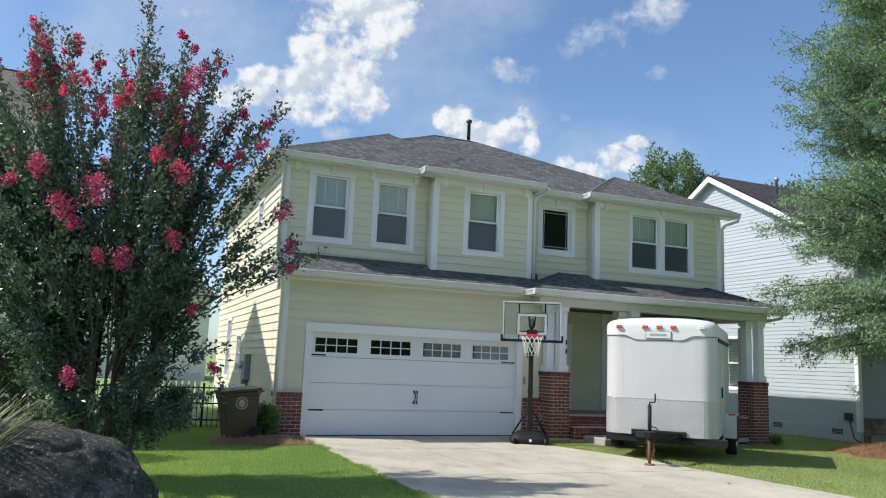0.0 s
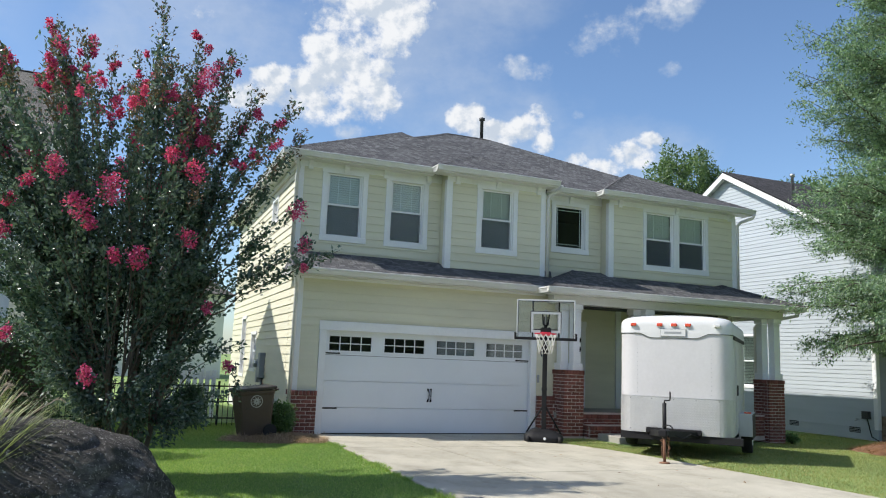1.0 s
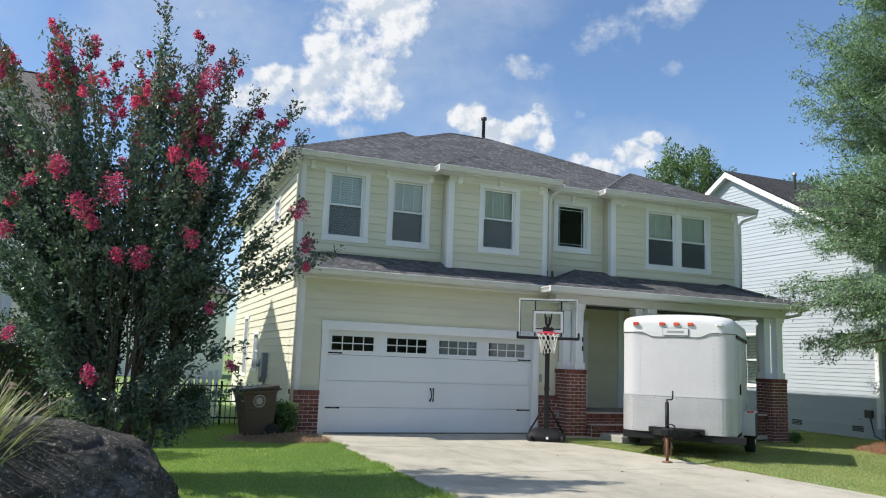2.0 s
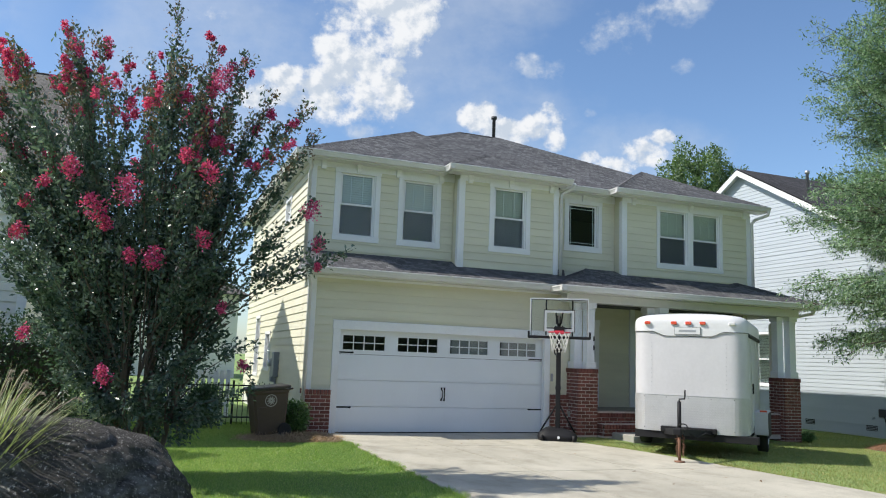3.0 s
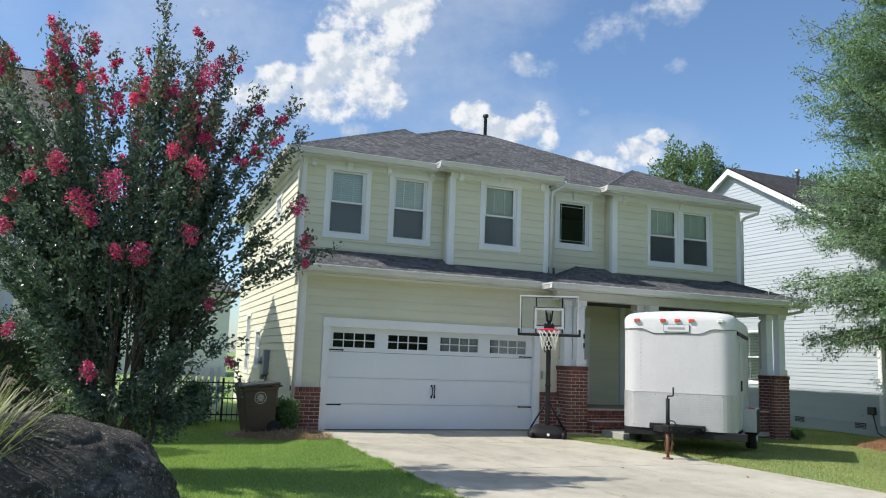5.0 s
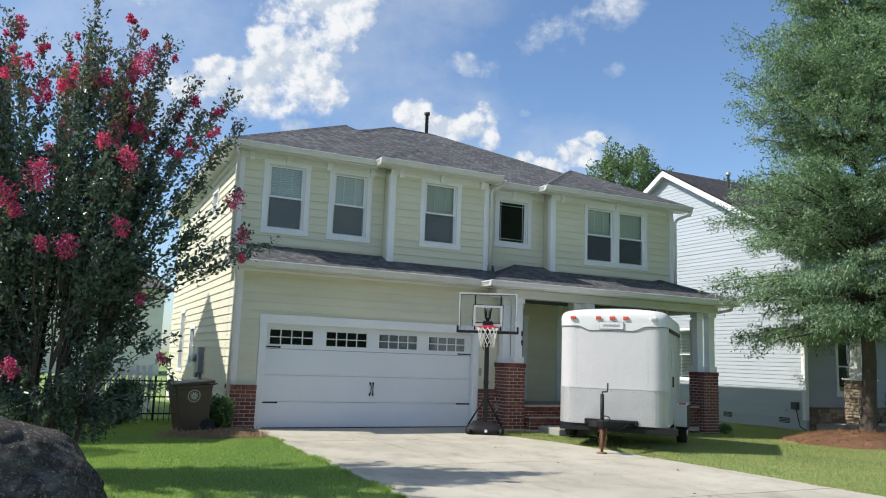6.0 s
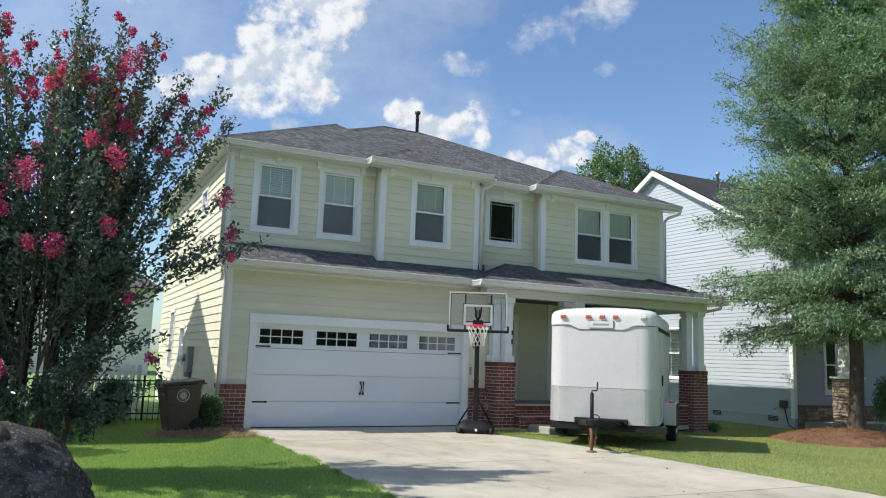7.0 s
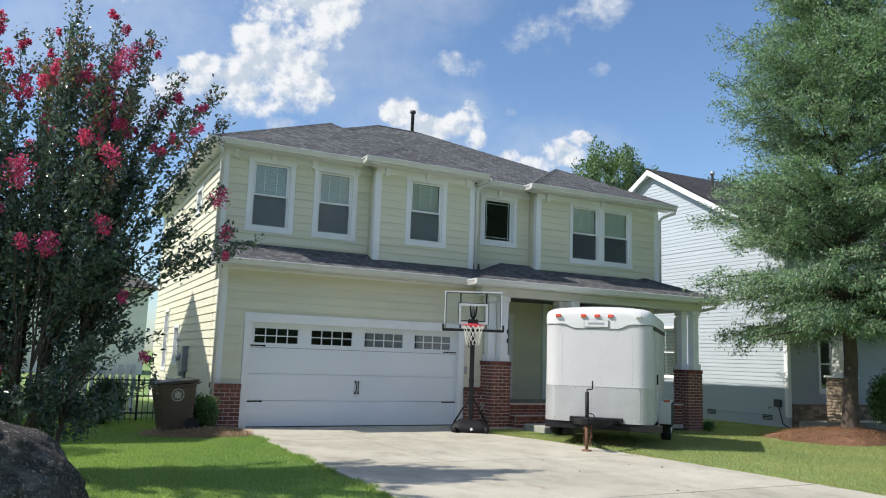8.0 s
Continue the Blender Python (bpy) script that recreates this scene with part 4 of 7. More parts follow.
front_door = part("front_door", box(6.25, 7.22, 1.53, 1.58, 0.53, 2.62, 0.004), M_DARK_DOOR, house, "dark panelled front door")
for z0, z1 in ((0.70, 1.30), (1.42, 2.0), (2.10, 2.50)):
    for x0 in (6.35, 6.80):
        part("door_panel", box(x0, x0 + 0.34, 1.515, 1.535, z0, z1, 0.008), M_DARK_DOOR, front_door)
part("door_knob", tube([(7.14, 1.53, 1.48), (7.14, 1.47, 1.48), (7.14, 1.465, 1.48), (7.14, 1.44, 1.48)], [0.012, 0.012, 0.03, 0.024], 10), M_STEEL, front_door, "steel door knob")
for a, b in ((6.12, 6.25), (7.22, 7.36)):
    part("door_casing", box(a, b, 1.46, 1.56, 0.52, 2.62, 0.004), M_TRIM, house)
part("door_head", box(6.10, 7.38, 1.455, 1.56, 2.62, 2.77, 0.004), M_TRIM, house)
part("corner_board", box(8.30, 8.46, 1.44, 1.50, 0.52, 3.2, 0.004), M_TRIM, house)
wall_core(house, "left", 5.90, -0.02, 1.5, 0.0, 3.3, [], M_SIDING)



def column_posts(centres, z0, z1, half=0.135):
    """Two square posts side by side with flared feet and caps, as on a craftsman porch."""
    for cx, cy in centres:
        a, b, y0, y1 = cx - half, cx + half, cy - half, cy + half
        bm = bmesh.new()
        add_box(bm, a + 0.035, b - 0.035, y0 + 0.035, y1 - 0.035, z0, z1, 0.005)
        post = part("post", bm, M_TRIM, house, "white square porch post")
        for za, zb, grow in ((z0 - 0.001, z0 + 0.16, 0.0), (z1 - 0.13, z1 + 0.001, 0.0), (z1 - 0.19, z1 - 0.16, 0.018)):
            part("post_moulding", box(a + grow, b - grow, y0 + grow, y1 - grow, za, zb, 0.008), M_TRIM, post)


# porch columns and brick base
pier, top = brick_pier(house, "brick_pier", X_LEFT - 0.02, -0.138, -0.21, 0.30, 0.0, 10, "fl")
brick_pier(house, "brick_pier", 5.012, 5.47, -0.21, -0.02, 0.0, 10, "f")
pier, top = brick_pier(house, "brick_pier", 5.47, 6.0, -0.62, -0.09, 0.0, 18, "fl")
column_posts(((5.84, -0.46), (5.63, -0.25)), top, 3.03)
pier, top = brick_pier(house, "brick_pier", 11.55, 12.08, -0.62, -0.09, -0.214, 20, "fl")
column_posts(((11.92, -0.46), (11.71, -0.25)), top, 3.03)
brick_pier(house, "brick_pier", 7.50, 8.03, -0.62, -0.09, 0.0, 18, "")
column_posts(((7.87, -0.46), (7.66, -0.25)), 1.50, 3.03)
base = part("porch_base", box(6.0, 11.55, -0.44, -0.28, -0.1, 0.535), M_MORTAR, house, "red brick porch base")
brick_face(base, 6.01, 11.54, -0.452, 0.0, 5)
stair = part("brick_step", box(6.02, 7.55, -0.86, -0.46, -0.1, 0.27), M_MORTAR, house, "red brick porch step")
brick_face(stair, 6.02, 7.55, -0.87, 0.0, 2)
brick_face(stair, -0.80, -0.46, 6.012, 0.0, 2, True)
part("landing", box(6.2, 7.35, -1.75, -0.90, -0.1, 0.11, 0.012), M_STEP, house, "low concrete landing slab")

# garage door: four sections, lights in the top one
door = part("garage_door", box(0.0, 4.875, 0.045, 0.060, 0.012, 1.60), M_DOOR, house, "white sectional garage door")
GLASS_SPANS = ((0.11, 1.04), (1.33, 2.26), (2.55, 3.48), (3.77, 4.70))
JOINTS = (0.015, 0.54, 1.09, 1.63, 2.15)
for k, (a, b) in enumerate(zip(JOINTS, JOINTS[1:])):
    holes = [(u0, u1, 1.72, 2.03) for u0, u1 in GLASS_SPANS] if k == 3 else []
    bm = bmesh.new()
    for u0, u1, za, zb in split_holes(0.004, 4.871, a + 0.004, b - 0.004, holes):
        add_box(bm, u0, u1, 0.0, 0.042, za, zb)
    section = part("door_section", bm, M_DOOR, door)
    if k == 3:
        for u0, u1 in GLASS_SPANS:
            bm = bmesh.new()
            for p in ((u0 - 0.025, u0 + 0.004, 1.70, 2.05), (u1 - 0.004, u1 + 0.025, 1.70, 2.05), (u0, u1, 1.70, 1.725), (u0, u1, 2.025, 2.05)):
                add_box(bm, p[0], p[1], -0.010, 0.01, p[2], p[3], 0.002)
            for i in (1, 2, 3):
                u = u0 + (u1 - u0) * i / 4
                add_box(bm, u - 0.010, u + 0.010, -0.006, 0.012, 1.72, 2.03)
            add_box(bm, u0, u1, -0.0065, 0.0115, 1.865, 1.885)
            part("light_frame", bm, M_DOOR, section, "white gridded frame")
            for i in range(4):
                for za, zb in ((1.724, 1.868), (1.882, 2.026)):
                    p = part("pane", box(u0 + (u1 - u0) * i / 4 + 0.008, u0 + (u1 - u0) * (i + 1) / 4 - 0.008, 0.014, 0.018, za, zb), M_GLASS, section, "clear window pane")
                    p.visible_shadow = False
            # added grey sheets stand in for the pale reflection in the right-hand panes
            if u0 > 2.4:
                part("reflection_sheet", box(u0 + 0.05, u1, 0.030, 0.034, 1.72, 2.03), M_PANE_SHEEN, section, "added grey sheet imitating a pale reflection in the panes")
    # pressed grooves
    if k < 3:
        for i in range(1, 8):
            u = 4.875 * i / 8
            part("pressed_rib", box(u - 0.004, u + 0.004, -0.0015, 0.002, a + 0.05, b - 0.05), M_DOOR, section)
for u, s in ((0.0, 1), (4.875, -1)):
    for z in (1.665, 0.525):
        bm = bmesh.new()
        add_box(bm, min(u, u + s * 0.30), max(u, u + s * 0.30), -0.008, 0.001, z - 0.014, z + 0.014, 0.002)
        add_tube(bm, [(u + s * 0.30, -0.004, z), (u + s * 0.335, -0.004, z), (u + s * 0.36, -0.004, z)], [0.014, 0.022, 0.004], 6)
        part("strap_hinge", bm, M_BLACK, door, "black strap hinge")
for u, s in ((2.385, 1), (2.455, -1)):
    bm = tube([(u, 0.0, 0.97), (u, -0.008, 0.94), (u + s * 0.012, -0.045, 0.90), (u + s * 0.014, -0.05, 0.83), (u + s * 0.012, -0.045, 0.76), (u, -0.008, 0.72), (u, 0.0, 0.69)], [0.022, 0.016, 0.010, 0.010, 0.010, 0.018, 0.024], 8)
    part("pull_handle", bm, M_BLACK, door, "black pull handle")
part("bottom_seal", box(0.0, 4.875, 0.005, 0.04, 0.0, 0.016), M_TYRE, door)
part("keypad", box(5.03, 5.09, G_Y - 0.05, G_Y - 0.03, 1.18, 1.36, 0.006), M_GREY_BOX, house, "small grey door keypad")
# bars on the column post stand for its digits
for z in (1.93, 2.14):
    part("digit_bar", box(5.90, 5.93, -0.575, -0.559, z, z + 0.11), M_BLACK, house)

# downspouts
for pts in (
    [(-0.80, 0.20, 5.93), (-0.80, 0.24, 5.80), (-0.70, 0.42, 5.70), (-0.70, 0.55, 5.60), (-0.70, 0.58, 3.75)],
    [(-0.80, -0.56, 3.28), (-0.78, -0.50, 3.18), (-0.70, -0.22, 3.05), (-0.69, -0.16, 2.95), (-0.69, -0.16, 0.15)],
    [(5.66, -0.06, 5.95), (5.66, 0.02, 5.86), (5.46, 0.18, 5.72), (5.45, 0.22, 5.6), (5.45, 0.22, 3.7)],
    [(11.80, 0.02, 5.93), (11.80, 0.06, 5.82), (11.62, 0.34, 5.72), (11.55, 0.40, 5.62), (11.55, 0.40, 3.7)],
    [(12.30, -0.95, 3.24), (12.30, -0.90, 3.12), (12.20, 0.35, 2.95), (12.16, 0.45, 2.85), (12.16, 0.45, 0.1)],
):
    part("downspout", tube(pts, 0.042, 8), M_GUTTER, house, "cream downspout")
# gutters turn the corner where the eave steps forward
for x, y0, y1, z in ((2.45, -0.188, 0.27, EAVE - 0.018), (7.01, -0.028, 0.44, EAVE - 0.018), (4.85, -1.128, -0.51, 3.342)):
    gutter(house, (x - 0.002, y1, z), (x - 0.002, y0, z), out=(-1, 0))

# electric meter on the flank
meter = thing("electric_meter", "grey electric meter box mounted on the green siding", "meter box")
part("cabinet", box(X_LEFT - 0.15, X_LEFT - 0.01, 3.40, 3.68, 1.0, 1.62, 0.012), M_GREY_BOX, meter)
part("meter_dial", tube([(X_LEFT - 0.14, 3.86, 1.34), (X_LEFT - 0.20, 3.86, 1.34), (X_LEFT - 0.235, 3.86, 1.34)], [0.085, 0.085, 0.07], 14), M_STEEL, meter)
part("meter_base", box(X_LEFT - 0.145, X_LEFT - 0.01, 3.74, 3.98, 0.88, 1.46, 0.01), M_GREY_BOX, meter)
part("conduit", tube([(X_LEFT - 0.06, 3.54, 1.0), (X_LEFT - 0.06, 3.54, -0.05)], 0.03, 8), M_GREY_BOX, meter)


# ---- cargo trailer ----
TR_L, TR_W = 3.2, 1.03


def trailer_outline(inset=0.0, steps=7):
    """Plan of the body with rounded front corners, from the rear left round to the rear right."""
    r, w = 0.30, TR_W - inset
    pts = [(-w, TR_L - inset)]
    for i in range(steps + 1):
        a = math.pi / 2 * i / steps
        pts.append((-w + r * (1 - math.cos(a)), inset + r * (1 - math.sin(a))))
    for i in range(1, 4):
        pts.append((-w + r + (2 * w - 2 * r) * i / 4, inset - 0.015 * math.sin(math.pi * i / 4)))
    for i in range(steps + 1):
        a = math.pi / 2 * (1 - i / steps)
        pts.append((w - r * (1 - math.cos(a)), inset + r * (1 - math.sin(a))))
    pts.append((w, TR_L - inset))
    return pts


def lofted(levels):
    """Skin through plan outlines at rising heights: (height, inset, arch)."""
    bm = bmesh.new()
    rings = []
    for z, inset, arch in levels:
        rings.append([bm.verts.new((x, y, z + arch * (1 - (x / TR_W) ** 2))) for x, y in trailer_outline(inset)])
    for a, b in zip(rings, rings[1:]):
        for i in range(len(a)):
            j = (i + 1) % len(a)
            f = bm.faces.new((a[i], a[j], b[j], b[i]))
            f.smooth = True
    for ring in (rings[-1], list(reversed(rings[0]))):
        bm.faces.new([bm.verts.new(v.co) for v in ring])
    bmesh.ops.recalc_face_normals(bm, faces=bm.faces[:])
    return bm


trailer = thing("cargo_trailer", "white enclosed cargo trailer with tread-plate nose, parked on the grass", "trailer", pose(5.720, -4.127, 0.0, 0, 0, -47))
body = part("body", lofted([(0.42, 0.0, 0), (1.08, 0.0, 0), (1.7, 0.0, 0), (2.28, 0.0, 0)]), M_TRAILER, trailer, "white painted aluminium skin")
part("cap", lofted([(2.27, -0.008, 0), (2.42, -0.008, 0.01), (2.48, 0.0, 0.02), (2.525, 0.025, 0.025), (2.555, 0.065, 0.03), (2.575, 0.13, 0.035), (2.585, 0.22, 0.04), (2.59, 0.35, 0.05)]), M_CAP, trailer, "rounded white fibreglass front cap")
# dipping lower edge of the cap
def cap_edge(x):
    t = min(1.0, max(0.0, (abs(x) - 0.40) / 0.26))
    return 2.19 + 0.085 * t * t * (3 - 2 * t)


bm = bmesh.new()
xs = [-0.74 + 1.48 * i / 30 for i in range(31)]
rows = [[bm.verts.new((x, -0.024, cap_edge(x))), bm.verts.new((x, -0.0255, 2.30)), bm.verts.new((x, 0.0, cap_edge(x))), bm.verts.new((x, 0.0, 2.30))] for x in xs]
for p, q in zip(rows, rows[1:]):
    bm.faces.new((p[0], q[0], q[1], p[1]))
    bm.faces.new((p[2], q[2], q[0], p[0]))
    bm.faces.new((p[1], q[1], q[3], p[3]))
part("cap_skirt", bm, M_CAP, trailer)
part("cap_seam", tube([(x, -0.025, cap_edge(x)) for x in xs], 0.005, 6), M_INK, trailer)
bm = bmesh.new()
for pts in ([p for p in trailer_outline(-0.010) if p[0] < -0.73], [p for p in trailer_outline(-0.010) if p[0] > 0.73]):
    add_tube(bm, [(x, y, 2.272) for x, y in pts], 0.006, 6)
part("cap_seam", bm, M_INK, trailer)
# tread plate: sheet and raised lozenges
bm = bmesh.new()
outline = [p for p in trailer_outline(-0.006) if p[1] < 0.45]
for (x0, y0), (x1, y1) in zip(outline, outline[1:]):
    v = [bm.verts.new(p) for p in ((x0, y0, 0.42), (x1, y1, 0.42), (x1, y1, 1.085), (x0, y0, 1.085))]
    bm.faces.new(v)
plate = part("tread_plate", bm, M_PLATE, trailer, "bright aluminium tread plate")
bm = bmesh.new()
path = [Vector((x, y, 0)) for x, y in outline]
lengths = [0.0]
for a, b in zip(path, path[1:]):
    lengths.append(lengths[-1] + (b - a).length)
u, col = 0.03, 0
while u < lengths[-1]:
    i = max(k for k in range(len(lengths)) if lengths[k] <= u)
    i = min(i, len(path) - 2)
    d = (path[i + 1] - path[i]).normalized()
    p = path[i] + d * (u - lengths[i])
    n = Vector((d.y, -d.x, 0))
    for r in range(14):
        z = 0.450 + r * 0.046
        s = 1 if (r + col) % 2 else -1
        lx = (d * 0.014 + Vector((0, 0, s * 0.014)))
        sx = (d * 0.007 - Vector((0, 0, s * 0.007)))
        c = p + Vector((0, 0, z)) + n * 0.001
        v = [bm.verts.new(c + lx), bm.verts.new(c + sx), bm.verts.new(c - lx), bm.verts.new(c - sx), bm.verts.new(c + n * 0.0030)]
        for k in range(4):
            bm.faces.new((v[k], v[(k + 1) % 4], v[4]))
    u += 0.046
    col += 1
bmesh.ops.recalc_face_normals(bm, faces=bm.faces[:])
tagged(part("tread_pattern", bm, M_PLATE, plate), kind="stuff")
part("plate_edge", tube([(x, y - 0.004, 1.088) for x, y in outline], 0.0035, 6), M_STEEL, trailer)
# rows of screws
for x in (-0.67, 0.67):
    for i in range(12):
        part("screw", tube([(x, 0.0, 1.16 + i * 0.082), (x, -0.0125, 1.16 + i * 0.082)], 0.0065, 6), M_GREY_BOX, body)
for i in range(5):
    for z in (0.48, 1.05):
        part("screw", tube([(-0.8 + i * 0.4, -0.010, z), (-0.8 + i * 0.4, -0.022, z)], 0.008, 6), M_INK, plate)
# marker lamps
for x in (-0.74, -0.25, 0.015, 0.27, 0.79):
    lamp = part("marker_lamp", box(x - 0.062, x + 0.062, -0.040, 0.02, 2.405, 2.445, 0.006), M_TRIM, trailer)
    part("lens", box(x - 0.055, x + 0.055, -0.060, -0.030, 2.405, 2.465, 0.012), M_CLEAR_LENS if x > 0.5 else M_RED_LENS, lamp, "clear lens" if x > 0.5 else "red lens")
sign = part("maker_plate", box(-0.24, 0.23, -0.046, -0.01, 2.22, 2.36, 0.002), M_INK, trailer, "white plate with a dark border and dark bar")
part("plate_field", box(-0.234, 0.224, -0.050, -0.044, 2.226, 2.354), M_CAP, sign)
part("plate_bar", box(-0.16, 0.15, -0.053, -0.048, 2.268, 2.308), M_GREY_BOX, sign)
# flank: seams, top rail, door
for y in (0.40, 0.78, 1.5, 2.2, 2.9):
    part("side_seam", box(TR_W - 0.004, TR_W + 0.006, y - 0.02, y + 0.02, 0.44, 2.2, 0.002), M_STEEL, trailer)
part("top_rail", box(TR_W - 0.02, TR_W + 0.022, 0.34, TR_L, 2.20, 2.26, 0.004), M_BLACK, trailer)
part("top_rail", box(-TR_W - 0.022, -TR_W + 0.02, 0.34, TR_L, 2.20, 2.26, 0.004), M_BLACK, trailer)
part("side_door", box(TR_W, TR_W + 0.014, 0.86, 1.42, 0.52, 2.08, 0.004), M_TRAILER, trailer)
part("door_latch", box(TR_W + 0.012, TR_W + 0.04, 0.90, 0.98, 1.15, 1.35, 0.006), M_BLACK, trailer)
part("roof", box(-TR_W + 0.01, TR_W - 0.01, 0.5, TR_L, 2.2, 2.50, 0.05), M_CAP, trailer)
# chassis, tongue, jack
part("chassis", box(-0.98, 0.98, 0.05, TR_L - 0.05, 0.30, 0.415, 0.006), M_BLACK, trailer, "black steel chassis")
part("front_rail", box(-0.99, 1.20, 0.02, 0.14, 0.285, 0.416, 0.006), M_BLACK, trailer)
for s in (-1, 1):
    bm = bmesh.new()
    a, b = Vector((s * 0.52, 0.30, 0.40)), Vector((s * 0.04, -1.06, 0.50))
    d = (b - a).normalized()
    n = Vector((-d.y, d.x, 0)).normalized()
    ring = []
    for p in (a, b):
        ring.append([bm.verts.new(p + n * w + Vector((0, 0, h))) for w, h in ((-0.032, -0.055), (0.032, -0.055), (0.032, 0.055), (-0.032, 0.055))])
    for i in range(4):
        bm.faces.new((ring[0][i], ring[0][(i + 1) % 4], ring[1][(i + 1) % 4], ring[1][i]))
    bm.faces.new(ring[0])
    bm.faces.new(ring[1])
    bmesh.ops.recalc_face_normals(bm, faces=bm.faces[:])
    part("tongue_rail", bm, M_BLACK, trailer)
part("tongue_crossbar", box(-0.50, 0.50, -0.08, -0.02, 0.42, 0.52, 0.012), M_BLACK, trailer)
part("coupler", box(-0.07, 0.07, -1.32, -0.98, 0.46, 0.58, 0.02), M_BLACK, trailer)
jack = part("jack", tube([(0, -1.10, 0.42), (0, -1.10, 1.02)], 0.034, 10), M_BLACK, trailer, "black tongue jack")
part("jack_leg", tube([(0, -1.10, 0.03), (0, -1.10, 0.50)], 0.026, 10), M_RUST, jack, "rusty inner jack leg")
part("jack_foot", tube([(0, -1.10, 0.0), (0, -1.10, 0.02), (0, -1.10, 0.03)], [0.09, 0.09, 0.03], 14), M_RUST, jack, "rusty round foot")
part("crank", tube([(0, -1.10, 1.02), (0, -1.10, 1.06), (0.09, -1.12, 1.07), (0.10, -1.13, 1.10), (0.10, -1.13, 1.22)], 0.014, 8), M_BLACK, jack)
part("hitch_ring", tube([(0.07 + 0.07 * math.cos(a), -1.16, 0.60 + 0.05 * math.sin(a)) for a in (2 * math.pi * k / 16 for k in range(17))], 0.011, 6), M_BLACK, trailer)
rng = random.Random(5)
for s in (-1, 1):
    bm = bmesh.new()
    for k in range(13):
        z = 0.46 - k * 0.030
        c = Vector((s * 0.055 + rng.uniform(-0.012, 0.012), -1.0 + rng.uniform(-0.01, 0.01), z))
        ax = Vector((1, 0, 0)) if k % 2 else Vector((0, 1, 0))
        add_tube(bm, [c + ax * 0.014 * math.cos(a) + Vector((0, 0, 0.022 * math.sin(a))) for a in (2 * math.pi * j / 8 for j in range(9))], 0.005, 4)
    part("safety_chain", bm, M_RUST, trailer, "rusty safety chain")
part("cable", tube([(0.05, -1.0, 0.52), (0.25, -0.7, 0.40), (0.35, -0.4, 0.46), (0.45, 0.0, 0.40)], 0.010, 6), M_BLACK, trailer)
# wheels and fenders
for s in (-1, 1):
    x = s * 1.15
    wheel = part("wheel", tube([(x - 0.10, 1.95, 0.34), (x - 0.09, 1.95, 0.34), (x + 0.09, 1.95, 0.34), (x + 0.10, 1.95, 0.34)], [0.30, 0.335, 0.335, 0.30], 28), M_TYRE, trailer, "black rubber tyre")
    part("rim", tube([(x - 0.105, 1.95, 0.34), (x + 0.105, 1.95, 0.34)], 0.19, 20), M_TRIM, wheel, "white steel rim")
fender = part("fender", box(TR_W, 1.28, 1.40, 1.46, 0.36, 0.80, 0.01), M_TRAILER, trailer, "white fender with a red reflector")
part("fender_top", box(TR_W, 1.28, 1.45, 2.45, 0.76, 0.80, 0.01), M_TRAILER, fender)
part("reflector", box(1.13, 1.26, 1.42, 1.50, 0.80, 0.835, 0.006), M_RED_LENS, fender, "red reflector")
part("mud_flap", box(1.24, 1.285, 1.46, 2.45, 0.30, 0.78, 0.006), M_BLACK, fender)

# ---- basketball hoop ----
hoop = thing("basketball_hoop", "portable basketball hoop on a black base before the garage", "basketball hoop", pose(4.50, -1.42, 0.0, 0, 0, -29))
bm = bmesh.new()
levels = [(0.0, 0.40, 0.34), (0.07, 0.42, 0.36), (0.13, 0.40, 0.34), (0.20, 0.26, 0.22), (0.24, 0.15, 0.13)]
rings = []
for z, a, b in levels:
    rings.append([bm.verts.new((a * math.copysign(abs(math.cos(t)) ** 0.45, math.cos(t)), b * math.copysign(abs(math.sin(t)) ** 0.45, math.sin(t)), z + (0.04 * max(0, -math.cos(t)) if z > 0.15 else 0)))
                  for t in (2 * math.pi * k / 24 for k in range(24))])
for p, q in zip(rings, rings[1:]):
    for k in range(24):
        f = bm.faces.new((p[k], p[(k + 1) % 24], q[(k + 1) % 24], q[k]))
        f.smooth = True
bm.faces.new(rings[-1])
base = part("base", bm, M_BLACK, hoop, "black plastic water-filled base")
part("filler_cap", tube([(0.02, -0.350, 0.08), (0.02, -0.372, 0.08)], 0.03, 10), M_TRIM, base, "white filler cap")
for s in (-1, 1):
    part("base_wheel", tube([(s * 0.30, -0.37, 0.07), (s * 0.36, -0.37, 0.07)], 0.06, 14), M_TYRE, base)
pole = part("pole", box(-0.050, 0.050, -0.050, 0.050, 0.20, 2.05, 0.008), M_BLACK, hoop, "black square pole")
part("pole_sleeve", box(-0.060, 0.060, -0.060, 0.060, 1.05, 1.11, 0.005), M_BLACK, pole)
part("pole_upper", box(-0.040, 0.040, -0.040, 0.040, 2.05, 2.62, 0.006), M_BLACK, pole)
part("pole_clamp", box(-0.075, 0.075, -0.065, 0.065, 1.86, 1.92, 0.01), M_BLACK, pole)
part("height_handle", tube([(-0.07, 0.02, 1.78), (-0.09, -0.08, 1.84), (-0.05, -0.13, 1.98), (0.0, -0.10, 2.10)], 0.014, 8), M_BLACK, pole)
part("height_label", box(0.0505, 0.052, -0.02, 0.02, 1.2, 1.7), M_HOOP_FRAME, pole)
for s in (-1, 1):
    part("strut", tube([(s * 0.03, 0.0, 0.72), (s * 0.36, 0.10, 0.16)], 0.018, 8), M_BLACK, hoop)
BY = -0.42
board = part("backboard", box(-0.58, 0.58, BY + 0.002, BY + 0.010, 2.150, 2.940), M_ACRYLIC, hoop, "clear acrylic backboard in a pale grey frame")
board.visible_shadow = False
